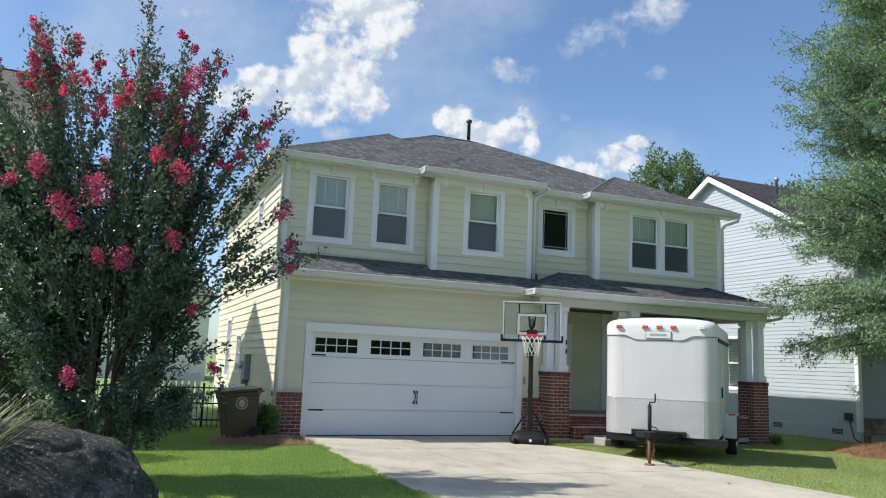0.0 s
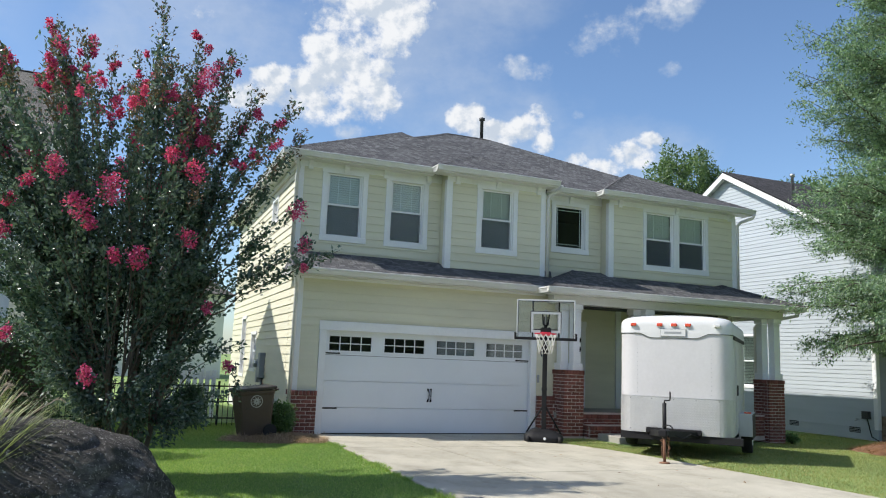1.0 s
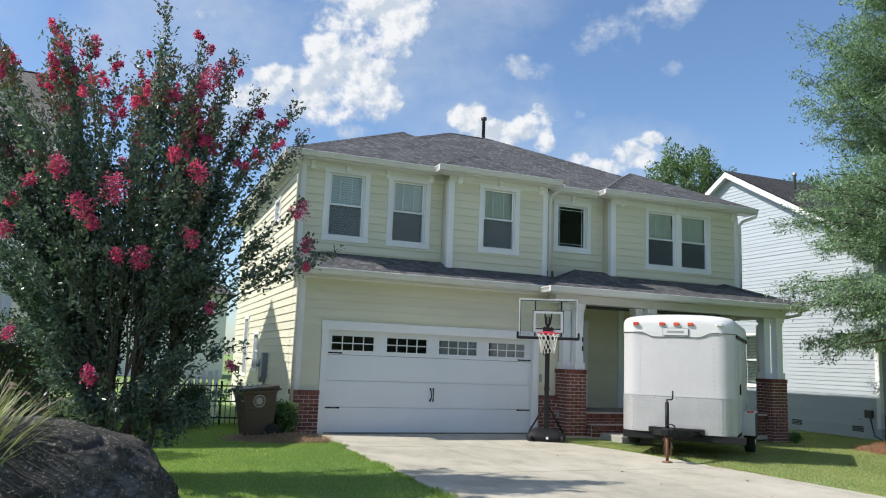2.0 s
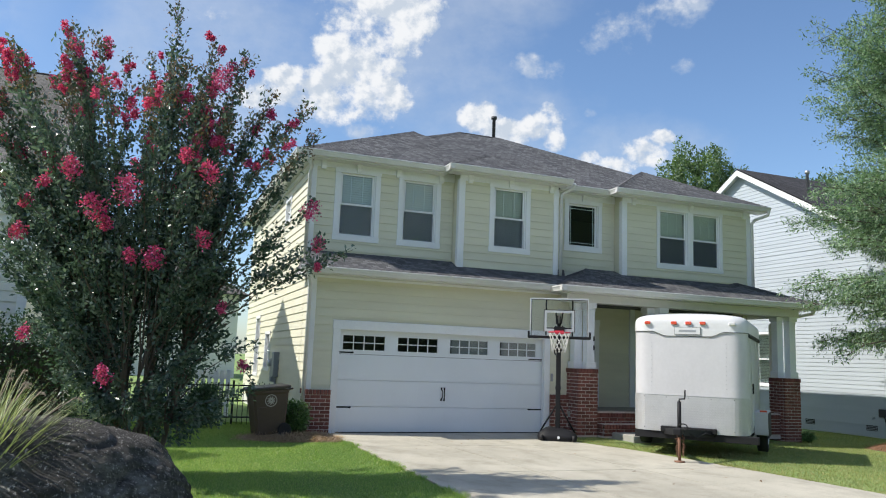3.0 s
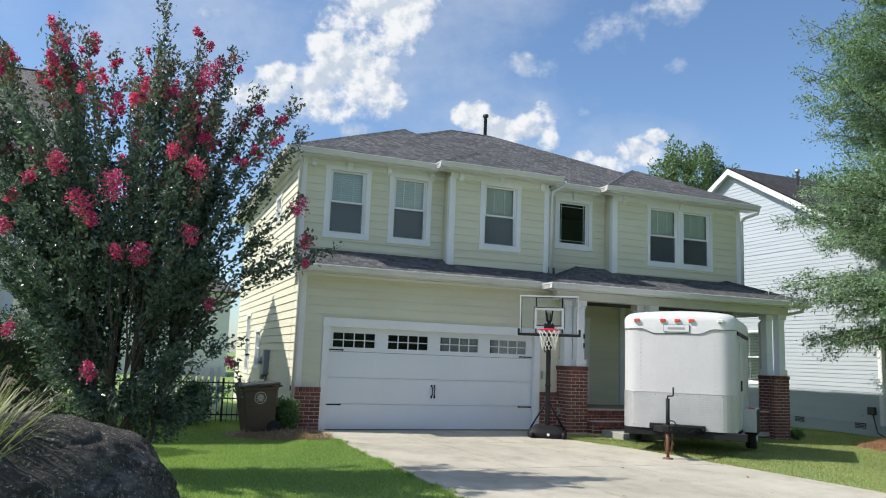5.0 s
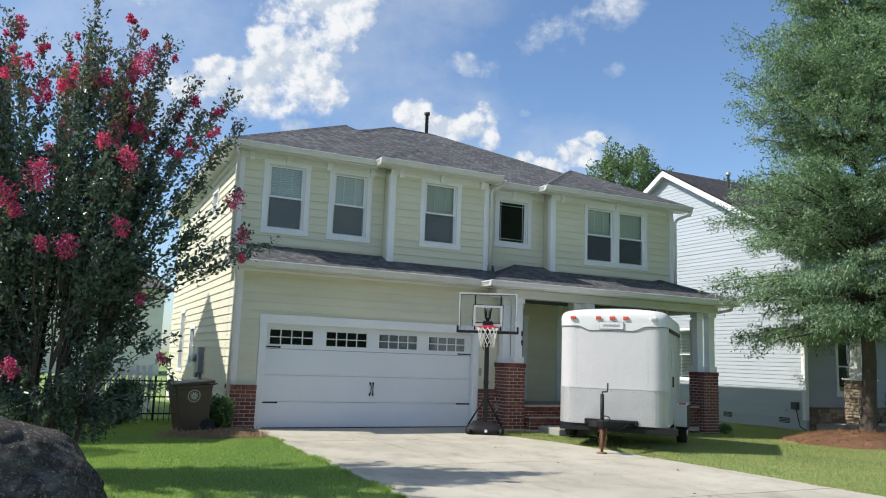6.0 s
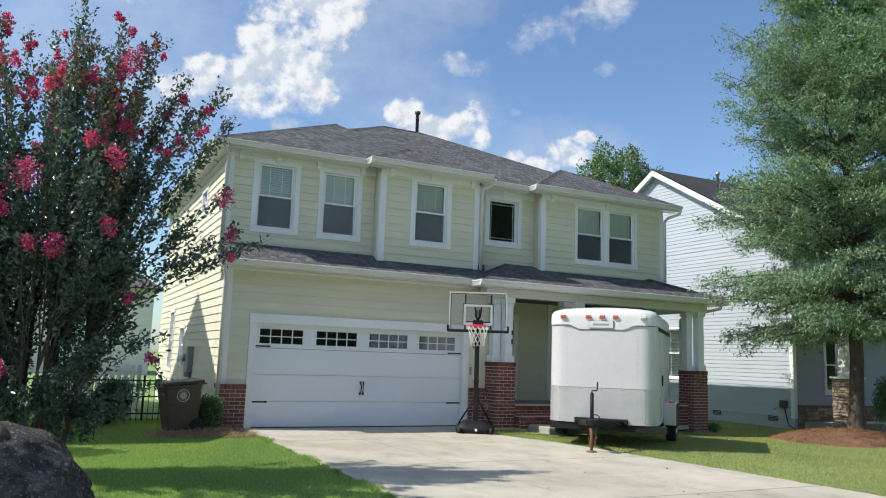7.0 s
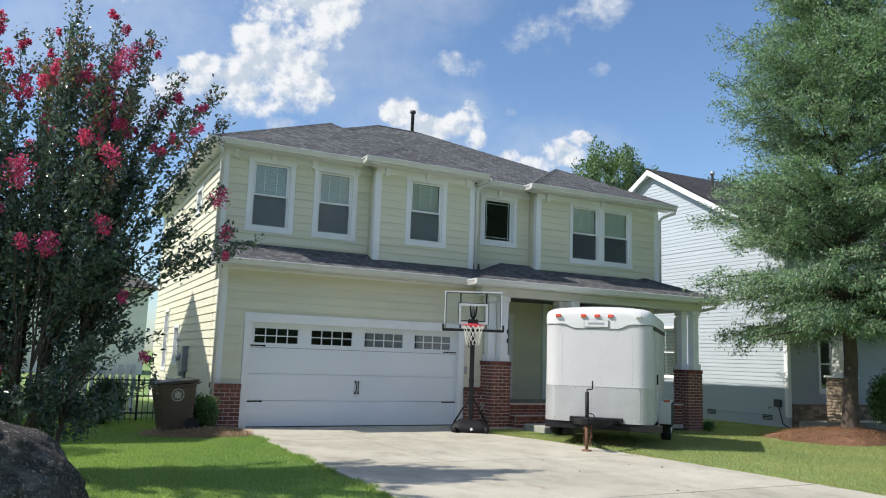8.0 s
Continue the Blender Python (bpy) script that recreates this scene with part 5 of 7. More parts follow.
for n_, p in (("frame_bar", (-0.613, -0.585, BY - 0.015, BY + 0.025, 2.130, 2.958)), ("frame_bar", (0.585, 0.613, BY - 0.015, BY + 0.025, 2.130, 2.958)), ("frame_bar", (-0.585, 0.585, BY - 0.015, BY + 0.025, 2.925, 2.958))):
    part(n_, box(*p, 0.006), M_HOOP_FRAME, board, "pale grey frame bar")
part("edge_pad", box(-0.645, 0.645, BY - 0.025, BY + 0.03, 2.105, 2.165, 0.012), M_BLACK, board, "black lower edge pad")
for s in (-1, 1):
    part("pad_corner", box(s * 0.635 - 0.022, s * 0.635 + 0.022, BY - 0.026, BY + 0.032, 2.110, 2.260, 0.01), M_BLACK, board)
    part("support_bar", box(s * 0.275 - 0.016, s * 0.275 + 0.016, BY + 0.012, BY + 0.04, 2.170, 2.930, 0.004), M_BLACK, board)
for p in ((-0.585, -0.575, 2.16, 2.925), (0.575, 0.585, 2.16, 2.925), (-0.575, 0.575, 2.915, 2.925)):
    part("frame_edge", box(p[0], p[1], BY - 0.010, BY + 0.015, p[2], p[3]), M_BLACK, board)
bm = bmesh.new()
for p in ((-0.31, -0.26, 2.260, 2.700), (0.26, 0.31, 2.260, 2.700), (-0.26, 0.26, 2.650, 2.700), (-0.26, 0.26, 2.260, 2.315)):
    add_box(bm, p[0], p[1], BY - 0.008, BY + 0.0, p[2], p[3])
part("target_square", bm, M_HOOP_FRAME, board, "pale grey target rectangle")
bm = bmesh.new()
for p in ((-0.325, -0.31, 2.250, 2.715), (0.31, 0.325, 2.250, 2.715), (-0.31, 0.31, 2.700, 2.715), (-0.26, 0.26, 2.315, 2.340)):
    add_box(bm, p[0], p[1], BY - 0.007, BY + 0.0, p[2], p[3])
part("target_edge", bm, M_BLACK, board)
for s in (-1, 1):
    for z0, z1 in ((2.450, 2.650), (2.230, 2.370)):
        part("lift_arm", tube([(s * 0.05, 0.0, z0), (s * 0.07, BY + 0.03, z1)], 0.016, 8), M_BLACK, hoop)
part("spring", tube([(0.0, 0.02, 2.430), (0.0, BY + 0.04, 2.730)], 0.022, 8), M_STEEL, hoop)
rim = part("rim", tube([(0.225 * math.cos(a), BY - 0.30 + 0.225 * math.sin(a), 2.230) for a in (2 * math.pi * k / 28 for k in range(29))], 0.010, 8), M_RIM, hoop, "red steel rim")
part("rim_bracket", box(-0.10, 0.10, BY - 0.085, BY - 0.01, 2.200, 2.275, 0.006), M_RIM, rim, "red rim bracket")
part("rim_plate", box(-0.11, 0.11, BY - 0.02, BY - 0.004, 2.230, 2.360, 0.004), M_BLACK, rim)
bm = bmesh.new()
for k in range(12):
    for s in (-1, 1):
        pts = []
        for j in range(6):
            a = 2 * math.pi * k / 12 + s * j * math.pi / 12 * 0.9
            r = 0.22 - 0.085 * (j / 5) ** 0.7
            pts.append((r * math.cos(a), BY - 0.30 + r * math.sin(a), 2.220 - 0.40 * j / 5))
        add_tube(bm, pts, 0.0065, 5)
part("net", bm, M_NET, rim, "white cord net")

# ---- wheeled bin ----
bin_ = thing("wheeled_bin", "brown plastic wheeled bin with a closed lid beside the house", "bin", pose(-1.40, -0.62, 0.0, 0, 0, -83) @ pose(0, 0, 0, 4.5) @ Matrix.Scale(0.94, 4))
bm = bmesh.new()
rings = []
for z, a, b0, b1 in ((0.06, 0.25, -0.30, 0.26), (0.10, 0.262, -0.315, 0.27), (0.86, 0.325, -0.385, 0.34), (0.90, 0.345, -0.405, 0.355), (0.945, 0.345, -0.405, 0.355)):
    rings.append([bm.verts.new(p) for p in ((-a + 0.04, b0, z), (a - 0.04, b0, z), (a, b0 + 0.04, z), (a, b1 - 0.04, z), (a - 0.04, b1, z), (-a + 0.04, b1, z), (-a, b1 - 0.04, z), (-a, b0 + 0.04, z))])
for p, q in zip(rings, rings[1:]):
    for k in range(8):
        bm.faces.new((p[k], p[(k + 1) % 8], q[(k + 1) % 8], q[k]))
bm.faces.new(list(reversed(rings[0])))
bm.faces.new(rings[-1])
part("body", bm, M_BIN, bin_, "brown tapering bin body")
bm = bmesh.new()
rings = []
for z, a, b0, b1 in ((0.945, 0.375, -0.44, 0.38), (0.985, 0.380, -0.445, 0.385), (1.005, 0.36, -0.42, 0.37), (1.015, 0.20, -0.22, 0.26)):
    rings.append([bm.verts.new((x, y, z + 0.035 * (y + 0.44))) for x, y in ((-a + 0.05, b0), (a - 0.05, b0), (a, b0 + 0.05), (a, b1 - 0.03), (a - 0.03, b1), (-a + 0.03, b1), (-a, b1 - 0.03), (-a, b0 + 0.05))])
for p, q in zip(rings, rings[1:]):
    for k in range(8):
        bm.faces.new((p[k], p[(k + 1) % 8], q[(k + 1) % 8], q[k]))
bm.faces.new(list(reversed(rings[0])))
bm.faces.new(rings[-1])
part("lid", bm, M_BIN_LID, bin_, "dark brown hinged lid")
part("handle_bar", tube([(-0.26, 0.36, 0.93), (-0.26, 0.44, 0.95), (0.26, 0.44, 0.95), (0.26, 0.36, 0.93)], 0.016, 8), M_BIN, bin_)
for s in (-1, 1):
    part("bin_wheel", tube([(s * 0.27, 0.24, 0.135), (s * 0.33, 0.24, 0.135)], 0.135, 20), M_TYRE, bin_, "black wheel")
part("front_grip", box(0.28, 0.315, -0.26, -0.12, 0.58, 0.62, 0.008), M_BIN, bin_)
tilt = Matrix.Translation((0.317, -0.03, 0.74)) @ Matrix.Rotation(radians(90), 4, "Z") @ Matrix.Rotation(radians(5), 4, "X")
bm = bmesh.new()
for k in range(28):
    a, b = 2 * math.pi * k / 28, 2 * math.pi * (k + 1) / 28
    bm.faces.new([bm.verts.new(tilt @ Vector((r * math.cos(t), -0.002, r * math.sin(t)))) for r, t in ((0.108, a), (0.125, a), (0.125, b), (0.108, b))])
    wedge = 0.09 * (0.55 + 0.45 * math.sin(4.5 * a) ** 2)
    bm.faces.new([bm.verts.new(tilt @ Vector((r * math.cos(t), -0.002, r * math.sin(t)))) for r, t in ((0.012, a), (wedge, a), (wedge, b), (0.012, b))])
part("printed_badge", bm, M_BIN_MARK, bin_, "pale round printed badge")


# ---- neighbouring houses ----
def gable_boards(wall, x, yc, half, z_eave, z_top, material, lap=0.13, out=0.016, z_start=None):
    """Lapped boards that shorten under the rakes, on a flank that faces left (out > 0) or right (out < 0)."""
    z = z_start
    while z < z_top - 0.05:
        zb = min(z + lap, z_top - 0.02)
        def reach(h):
            return half if h <= z_eave else half * (z_top - h) / (z_top - z_eave)
        a, b = reach(z), reach(zb)
        bm = bmesh.new()
        front = [bm.verts.new(p) for p in ((x - out, yc - a, z), (x - out, yc + a, z), (x - out * 0.2, yc + b, zb), (x - out * 0.2, yc - b, zb))]
        back = [bm.verts.new(p) for p in ((x, yc - a, z), (x, yc + a, z), (x, yc + b, zb), (x, yc - b, zb))]
        bm.faces.new(front)
        for i in range(4):
            bm.faces.new((front[(i + 1) % 4], front[i], back[i], back[(i + 1) % 4]))
        bmesh.ops.recalc_face_normals(bm, faces=bm.faces[:])
        part("siding_board", bm, material, wall)
        z += lap


# right-hand neighbour: gable end towards the green house
NX, NF, NC, NH = 16.5, 0.24, 6.07, 5.83
N_EAVE, N_TOP = 5.60, 8.92
right_house = thing("neighbour_house", "white-blue lap-sided house with a dark gable roof", "house", group="neighbouring houses")
win_hole = [(4.75, 6.25, 1.16, 2.88)]
bm = bmesh.new()
for a, b, za, zb in split_holes(NF, NC + NH, -0.2, N_EAVE, win_hole):
    add_box(bm, NX, NX + 0.16, a, b, za, zb)
n_wall = part("wall", bm, M_NEXT, right_house)
bm = prism([(NC - NH, N_EAVE), (NC + NH, N_EAVE), (NC, N_TOP - 0.06)], 0.16, Matrix.Translation((NX + 0.16, 0, 0)) @ Matrix.Rotation(radians(90), 4, "Z"))
part("gable", bm, M_NEXT, right_house)
siding(n_wall, "left", NX, NF + 0.10, NC + NH, 0.13, N_EAVE, [(4.67, 6.33, 1.08, 2.96)], M_NEXT, lap=0.13, out=0.016, start=0.13)
gable_boards(n_wall, NX, NC, NH, N_EAVE, N_TOP, M_NEXT, z_start=N_EAVE + 0.03)
window(right_house, "left", NX, *win_hole[0], blinds="both", screen=False, apron=0.08, casing=0.09, grid=((0.5,), (), (0, 1)))
part("corner_board", box(NX - 0.03, NX + 0.0, NF - 0.02, NF + 0.10, 0.10, 5.5, 0.004), M_TRIM, right_house)
part("corner_board", box(NX - 0.02, NX + 0.12, NF - 0.03, NF, 0.10, 5.5, 0.004), M_TRIM, right_house)
part("foundation", box(NX + 0.015, NX + 0.15, NF + 0.01, NC + NH, -0.5, 0.13), M_FOUND, right_house, "grey parged foundation")
for y in (0.83, 3.1, 5.4):
    vent = part("crawl_vent", box(NX - 0.004, NX + 0.02, y, y + 0.38, -0.03, 0.13, 0.004), M_BLACK, right_house, "dark crawl-space vent")
    for k in range(3):
        part("vent_slat", box(NX - 0.012, NX - 0.002, y + 0.01, y + 0.39, -0.01 + k * 0.045, 0.01 + k * 0.045), M_GREY_BOX, vent)
slope = (N_TOP - N_EAVE) / NH
over, rk = 0.35, 0.28
n_faces = [[(NX - rk, NF - over, N_EAVE - over * slope + 0.12), (NX + 12, NF - over, N_EAVE - over * slope + 0.12), (NX + 12, NC, N_TOP + 0.12), (NX - rk, NC, N_TOP + 0.12)],
           [(NX + 12, NC + NH + over, N_EAVE - over * slope + 0.12), (NX - rk, NC + NH + over, N_EAVE - over * slope + 0.12), (NX - rk, NC, N_TOP + 0.12), (NX + 12, NC, N_TOP + 0.12)]]
roof_slab("roof", n_faces, M_ROOF_DARK, right_house, 0.06, "charcoal shingle gable roof")
for s in (-1, 1):
    bm = bmesh.new()
    y1 = NC + s * (NH + over)
    z1 = N_EAVE - over * slope
    v = []
    for x in (NX - rk - 0.01, NX - rk + 0.03):
        v.append([bm.verts.new((x, NC, N_TOP + 0.065)), bm.verts.new((x, y1, z1 + 0.065)), bm.verts.new((x, y1, z1 - 0.14)), bm.verts.new((x, NC, N_TOP - 0.15))])
    bm.faces.new(v[0])
    bm.faces.new(v[1])
    for i in range(4):
        bm.faces.new((v[0][i], v[0][(i + 1) % 4], v[1][(i + 1) % 4], v[1][i]))
    bmesh.ops.recalc_face_normals(bm, faces=bm.faces[:])
    part("rake_board", bm, M_TRIM, right_house, "white rake board")
    bm = bmesh.new()
    q = [bm.verts.new(p) for p in ((NX - rk + 0.03, NC, N_TOP - 0.04), (NX - rk + 0.03, y1, z1 - 0.04), (NX + 0.02, y1, z1 - 0.04), (NX + 0.02, NC, N_TOP - 0.04))]
    bm.faces.new(q)
    part("rake_soffit", bm, M_TRIM, right_house)
part("vent_pipe", tube([(NX + 1.4, 4.4, 7.8), (NX + 1.4, 4.4, 8.68), (NX + 1.4, 4.4, 8.70), (NX + 1.4, 4.4, 8.80)], [0.05, 0.05, 0.09, 0.09], 10), M_STEEL, right_house, "galvanised roof vent")
part("wall_back", box(NX + 0.16, NX + 12, NC + NH - 0.14, NC + NH, -0.4, N_EAVE), M_NEXT, right_house)
part("wall_far", box(NX + 11.86, NX + 12, NF + 0.14, NC + NH - 0.14, -0.4, N_EAVE), M_NEXT, right_house)
# same darkened panels imitate an unlit interior here
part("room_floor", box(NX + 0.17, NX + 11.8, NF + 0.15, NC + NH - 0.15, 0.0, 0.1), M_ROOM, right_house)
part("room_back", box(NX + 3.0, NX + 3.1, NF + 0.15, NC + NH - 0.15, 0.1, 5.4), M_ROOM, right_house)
# front: recessed wall with shade put into its grey siding, stone base, porch pillar
fr_holes = [(18.0, 18.9, 0.95, 2.55), (21.6, 22.6, 0.2, 2.4)]
n_front = wall_core(right_house, "front", NF + 0.0, NX + 0.16, NX + 12, -0.2, N_EAVE, fr_holes, M_NEXT_SHADED)
siding(n_front, "front", NF, NX + 0.14, NX + 8, 0.48, 3.2, [(17.9, 19.0, 0.85, 2.65), (21.5, 22.7, 0.1, 2.5)], M_NEXT_SHADED, start=0.48)
window(right_house, "front", NF, *fr_holes[0], blinds=None, screen=False)
window(right_house, "front", NF, *fr_holes[1], blinds=None, screen=False, sashes=1)
rng = random.Random(11)


def stone_face(parent, x0, x1, y, z0, z1):
    """Rough ledge stones of uneven length, laid dry."""
    z = z0
    while z < z1 - 0.02:
        h = min(rng.uniform(0.06, 0.12), z1 - z)
        x = x0 - rng.uniform(0, 0.1)
        while x < x1:
            w = rng.uniform(0.14, 0.38)
            a, b = max(x, x0), min(x + w, x1)
            if b - a > 0.03:
                part("stone", box(a, b - 0.010, y - 0.05 - rng.uniform(0, 0.03), y + 0.02, z, z + h - 0.010, 0.008), M_STONE, parent)
            x += w
        z += h


stone_base = part("stone_base", box(NX + 0.13, 21.4, NF - 0.05, NF - 0.001, -0.4, 0.46), M_STONE, right_house, "stacked tan ledge stone base")
stone_face(stone_base, NX + 0.13, 20.2, NF - 0.05, -0.25, 0.46)
part("stone_cap", box(NX + 0.12, 21.4, NF - 0.13, NF, 0.46, 0.50, 0.006), M_STONE, right_house)
PX, PY = 17.68, -0.72
pillar = part("porch_pillar_base", box(PX - 0.26, PX + 0.26, PY - 0.26, PY + 0.30, -0.4, 1.36), M_STONE, right_house, "stacked tan ledge stone pillar")
stone_face(pillar, PX - 0.29, PX + 0.29, PY - 0.27, -0.25, 1.34)
z = -0.25
while z < 1.32:
    h = rng.uniform(0.06, 0.12)
    part("stone", box(PX - 0.31 - rng.uniform(0, 0.03), PX - 0.25, PY - 0.28, PY + 0.30, z, min(z + h, 1.34) - 0.01, 0.008), M_STONE, pillar)
    z += h
part("pillar_cap", box(PX - 0.34, PX + 0.34, PY - 0.36, PY + 0.36, 1.34, 1.40, 0.01), M_TRIM, right_house)
bm = bmesh.new()
lo, hi = 0.20, 0.13
r = [[bm.verts.new((PX + sx * w, PY + sy * w, z)) for sx, sy in ((-1, -1), (1, -1), (1, 1), (-1, 1))] for w, z in ((lo, 1.40), (hi, 2.95))]
for i in range(4):
    bm.faces.new((r[0][i], r[0][(i + 1) % 4], r[1][(i + 1) % 4], r[1][i]))
bm.faces.new(r[1])
part("tapered_post", bm, M_TRIM, right_house, "white tapered porch post")
part("porch_beam", box(PX - 0.22, NX + 9, PY - 0.16, PY + 0.16, 2.95, 3.22, 0.006), M_TRIM, right_house)
part("porch_beam", box(PX - 0.22, PX + 0.03, PY + 0.16, NF - 0.03, 2.95, 3.22, 0.006), M_TRIM, right_house)
part("porch_ceiling", box(PX - 0.2, NX + 9, PY, NF, 3.14, 3.16), M_TRIM, right_house)
roof_slab("porch_roof", [[(PX - 0.5, PY - 0.45, 3.25), (NX + 9, PY - 0.45, 3.25), (NX + 9, NF, 3.95), (PX - 0.5, NF, 3.95)]], M_ROOF_DARK, right_house)
part("porch_floor", box(NX + 0.25, NX + 9, PY - 0.1, NF - 0.15, -0.4, 0.02), M_STEP, right_house)
gutter(right_house, (PX - 0.5, PY - 0.45, 3.25), (NX + 9, PY - 0.45, 3.25))
part("downspout", tube([(PX - 0.2, PY - 0.50, 3.14), (PX - 0.22, PY - 0.42, 2.95), (PX - 0.10, PY - 0.33, 2.6), (PX - 0.08, PY - 0.42, 1.4), (PX - 0.08, PY - 0.42, 0.1), (PX - 0.16, PY - 0.55, 0.0)], 0.042, 8), M_TRIM, right_house, "white downspout")
utility = thing("utility_box", "small dark utility box with a hose on the white siding", "utility box")
part("cabinet", box(NX - 0.13, NX - 0.012, 0.45, 0.68, 0.40, 0.62, 0.01), M_LEAD, utility)
part("spigot", tube([(NX, 0.90, 0.36), (NX - 0.10, 0.90, 0.36), (NX - 0.12, 0.90, 0.31)], 0.02, 8), M_STEEL, utility)
part("hose", tube([(NX - 0.08, 0.52, 0.40), (NX - 0.09, 0.44, 0.1), (NX - 0.12, 0.36, -0.1), (NX - 0.16, 0.1, -0.19)], 0.016, 6), M_BLACK, utility)

# left-hand neighbour: gable end towards the green house, seen past the myrtle
LX, LF, LC, LH = -5.80, -0.90, 4.50, 5.40
L_EAVE, L_TOP = 4.75, 8.10
left_house = thing("neighbour_house", "beige lap-sided house with a weathered grey roof", "house", group="neighbouring houses")
l_front = wall_core(left_house, "front", LF, LX - 11, LX, -0.2, L_EAVE, [(-8.6, -7.6, 3.0, 4.4)], M_BEIGE)
siding(l_front, "front", LF, LX - 5.0, LX - 0.10, 0.4, L_EAVE, [(-8.7, -7.5, 2.9, 4.5)], M_BEIGE, lap=0.19, start=0.4)
window(left_house, "front", LF, -8.6, -7.6, 3.0, 4.4, blinds=None, screen=False)
part("corner_board", box(LX - 0.12, LX + 0.03, LF - 0.03, LF, 0.3, L_EAVE, 0.004), M_TRIM, left_house)
wall_core(left_house, "left", LX - 0.14, LF + 0.14, LC + LH, -0.2, L_EAVE, [], M_BEIGE)
bm = prism([(LC - LH, L_EAVE), (LC + LH, L_EAVE), (LC, L_TOP - 0.06)], 0.14, Matrix.Translation((LX, 0, 0)) @ Matrix.Rotation(radians(90), 4, "Z"))
part("gable", bm, M_BEIGE, left_house)
ls = (L_TOP - L_EAVE) / LH
roof_slab("roof", [[(LX - 11, LF - 0.3, L_EAVE - 0.3 * ls + 0.1), (LX + 0.28, LF - 0.3, L_EAVE - 0.3 * ls + 0.1), (LX + 0.28, LC, L_TOP + 0.1), (LX - 11, LC, L_TOP + 0.1)],
                   [(LX + 0.28, LC + LH + 0.3, L_EAVE - 0.3 * ls + 0.1), (LX - 11, LC + LH + 0.3, L_EAVE - 0.3 * ls + 0.1), (LX - 11, LC, L_TOP + 0.1), (LX + 0.28, LC, L_TOP + 0.1)]], M_ROOF_NEXT, left_house, 0.08, "weathered grey shingle gable roof")
part("wall_far", box(LX - 11, LX - 10.86, LF + 0.14, LC + LH, -0.2, L_EAVE), M_BEIGE, left_house)
ridge_cap(left_house, (LX - 11, LC, L_TOP + 0.1), (LX + 0.28, LC, L_TOP + 0.1), M_ROOF_DARK)
part("wall_back", box(LX - 11, LX, LC + LH, LC + LH + 0.14, -0.2, L_EAVE), M_BEIGE, left_house)
gutter(left_house, (LX - 11, LF - 0.3, L_EAVE - 0.3 * ls + 0.09), (LX + 0.28, LF - 0.3, L_EAVE - 0.3 * ls + 0.09))

# house on the next street, seen between the two
far_house = thing("far_house", "distant cream house with a grey roof", "house")
wall_core(far_house, "front", 34.0, -14.0, 1.5, -0.2, 5.2, [(-10.5, -9.5, 1.0, 2.6), (-7.0, -6.0, 1.0, 2.6), (-3.2, -2.2, 3.2, 4.6), (-10.5, -9.5, 3.2, 4.6), (-3.2, -2.2, 1.0, 2.6)], M_BEIGE, name="wall")
for u, z in ((-10.5, 1.0), (-7.0, 1.0), (-3.2, 3.2), (-10.5, 3.2), (-3.2, 1.0)):
    window(far_house, "front", 34.0, u, u + 1.0, z, z + 1.5, blinds="both", screen=False)
roof_slab("roof", [[(-14.5, 33.5, 5.2), (2.0, 33.5, 5.2), (-1.5, 38, 7.6), (-11, 38, 7.6)], [(2.0, 33.5, 5.2), (2.0, 43, 5.2), (-1.5, 38, 7.6)]], M_ROOF_NEXT, far_house)
part("flank", box(1.36, 1.5, 34.14, 43, -0.2, 5.2), M_BEIGE, far_house)

part("wall_back", box(-14, 1.5, 42.9, 43, -0.2, 5.2), M_BEIGE, far_house)
part("flank", box(-14.0, -13.86, 34.14, 42.9, -0.2, 5.2), M_BEIGE, far_house)
# white picket panel beyond the fence
pickets = thing("picket_panel", "white picket panel standing behind the iron fence", "fence")
for z in (0.3, 0.95):
    part("rail", box(-3.5, -1.75, 4.03, 4.07, z - 0.04, z + 0.04), M_TRIM, pickets)
for i in range(12):
    part("picket", box(-3.48 + i * 0.15, -3.38 + i * 0.15, 4.0, 4.03, -0.05, 1.12 + 0.03 * (i % 2), 0.004), M_TRIM, pickets)
# iron fence between the houses
fence = thing("iron_fence", "black iron picket fence across the side yard", "fence")
FY = 2.0
for z in (0.14, 0.50, 0.84):
    part("rail", box(-5.6, -0.72, FY - 0.012, FY + 0.012, z - 0.015, z + 0.015), M_BLACK, fence)
for i in range(44):
    x = -5.58 + i * 0.113
    post = i % 11 == 0
    w = 0.022 if post else 0.007
    part("post" if post else "picket", box(x - w, x + w, FY - w, FY + w, -0.05, 0.95 if post else 0.90), M_BLACK, fence)


# ---- plants ----
def curve_points(a, b, sag, n, rng, wobble):
    """A branch from a to b that bows by sag (a vector) and wobbles."""
    out = []
    for i in range(n + 1):
        t = i / n
        p = a.lerp(b, t) + sag * (4 * t * (1 - t)) * 0.5
        out.append(p + Vector([rng.uniform(-1, 1) * wobble * t for _ in range(3)]))
    return out


def random_units(rs, n):
    v = rs.normal(size=(n, 3))
    return v / np.linalg.norm(v, axis=1, keepdims=True)


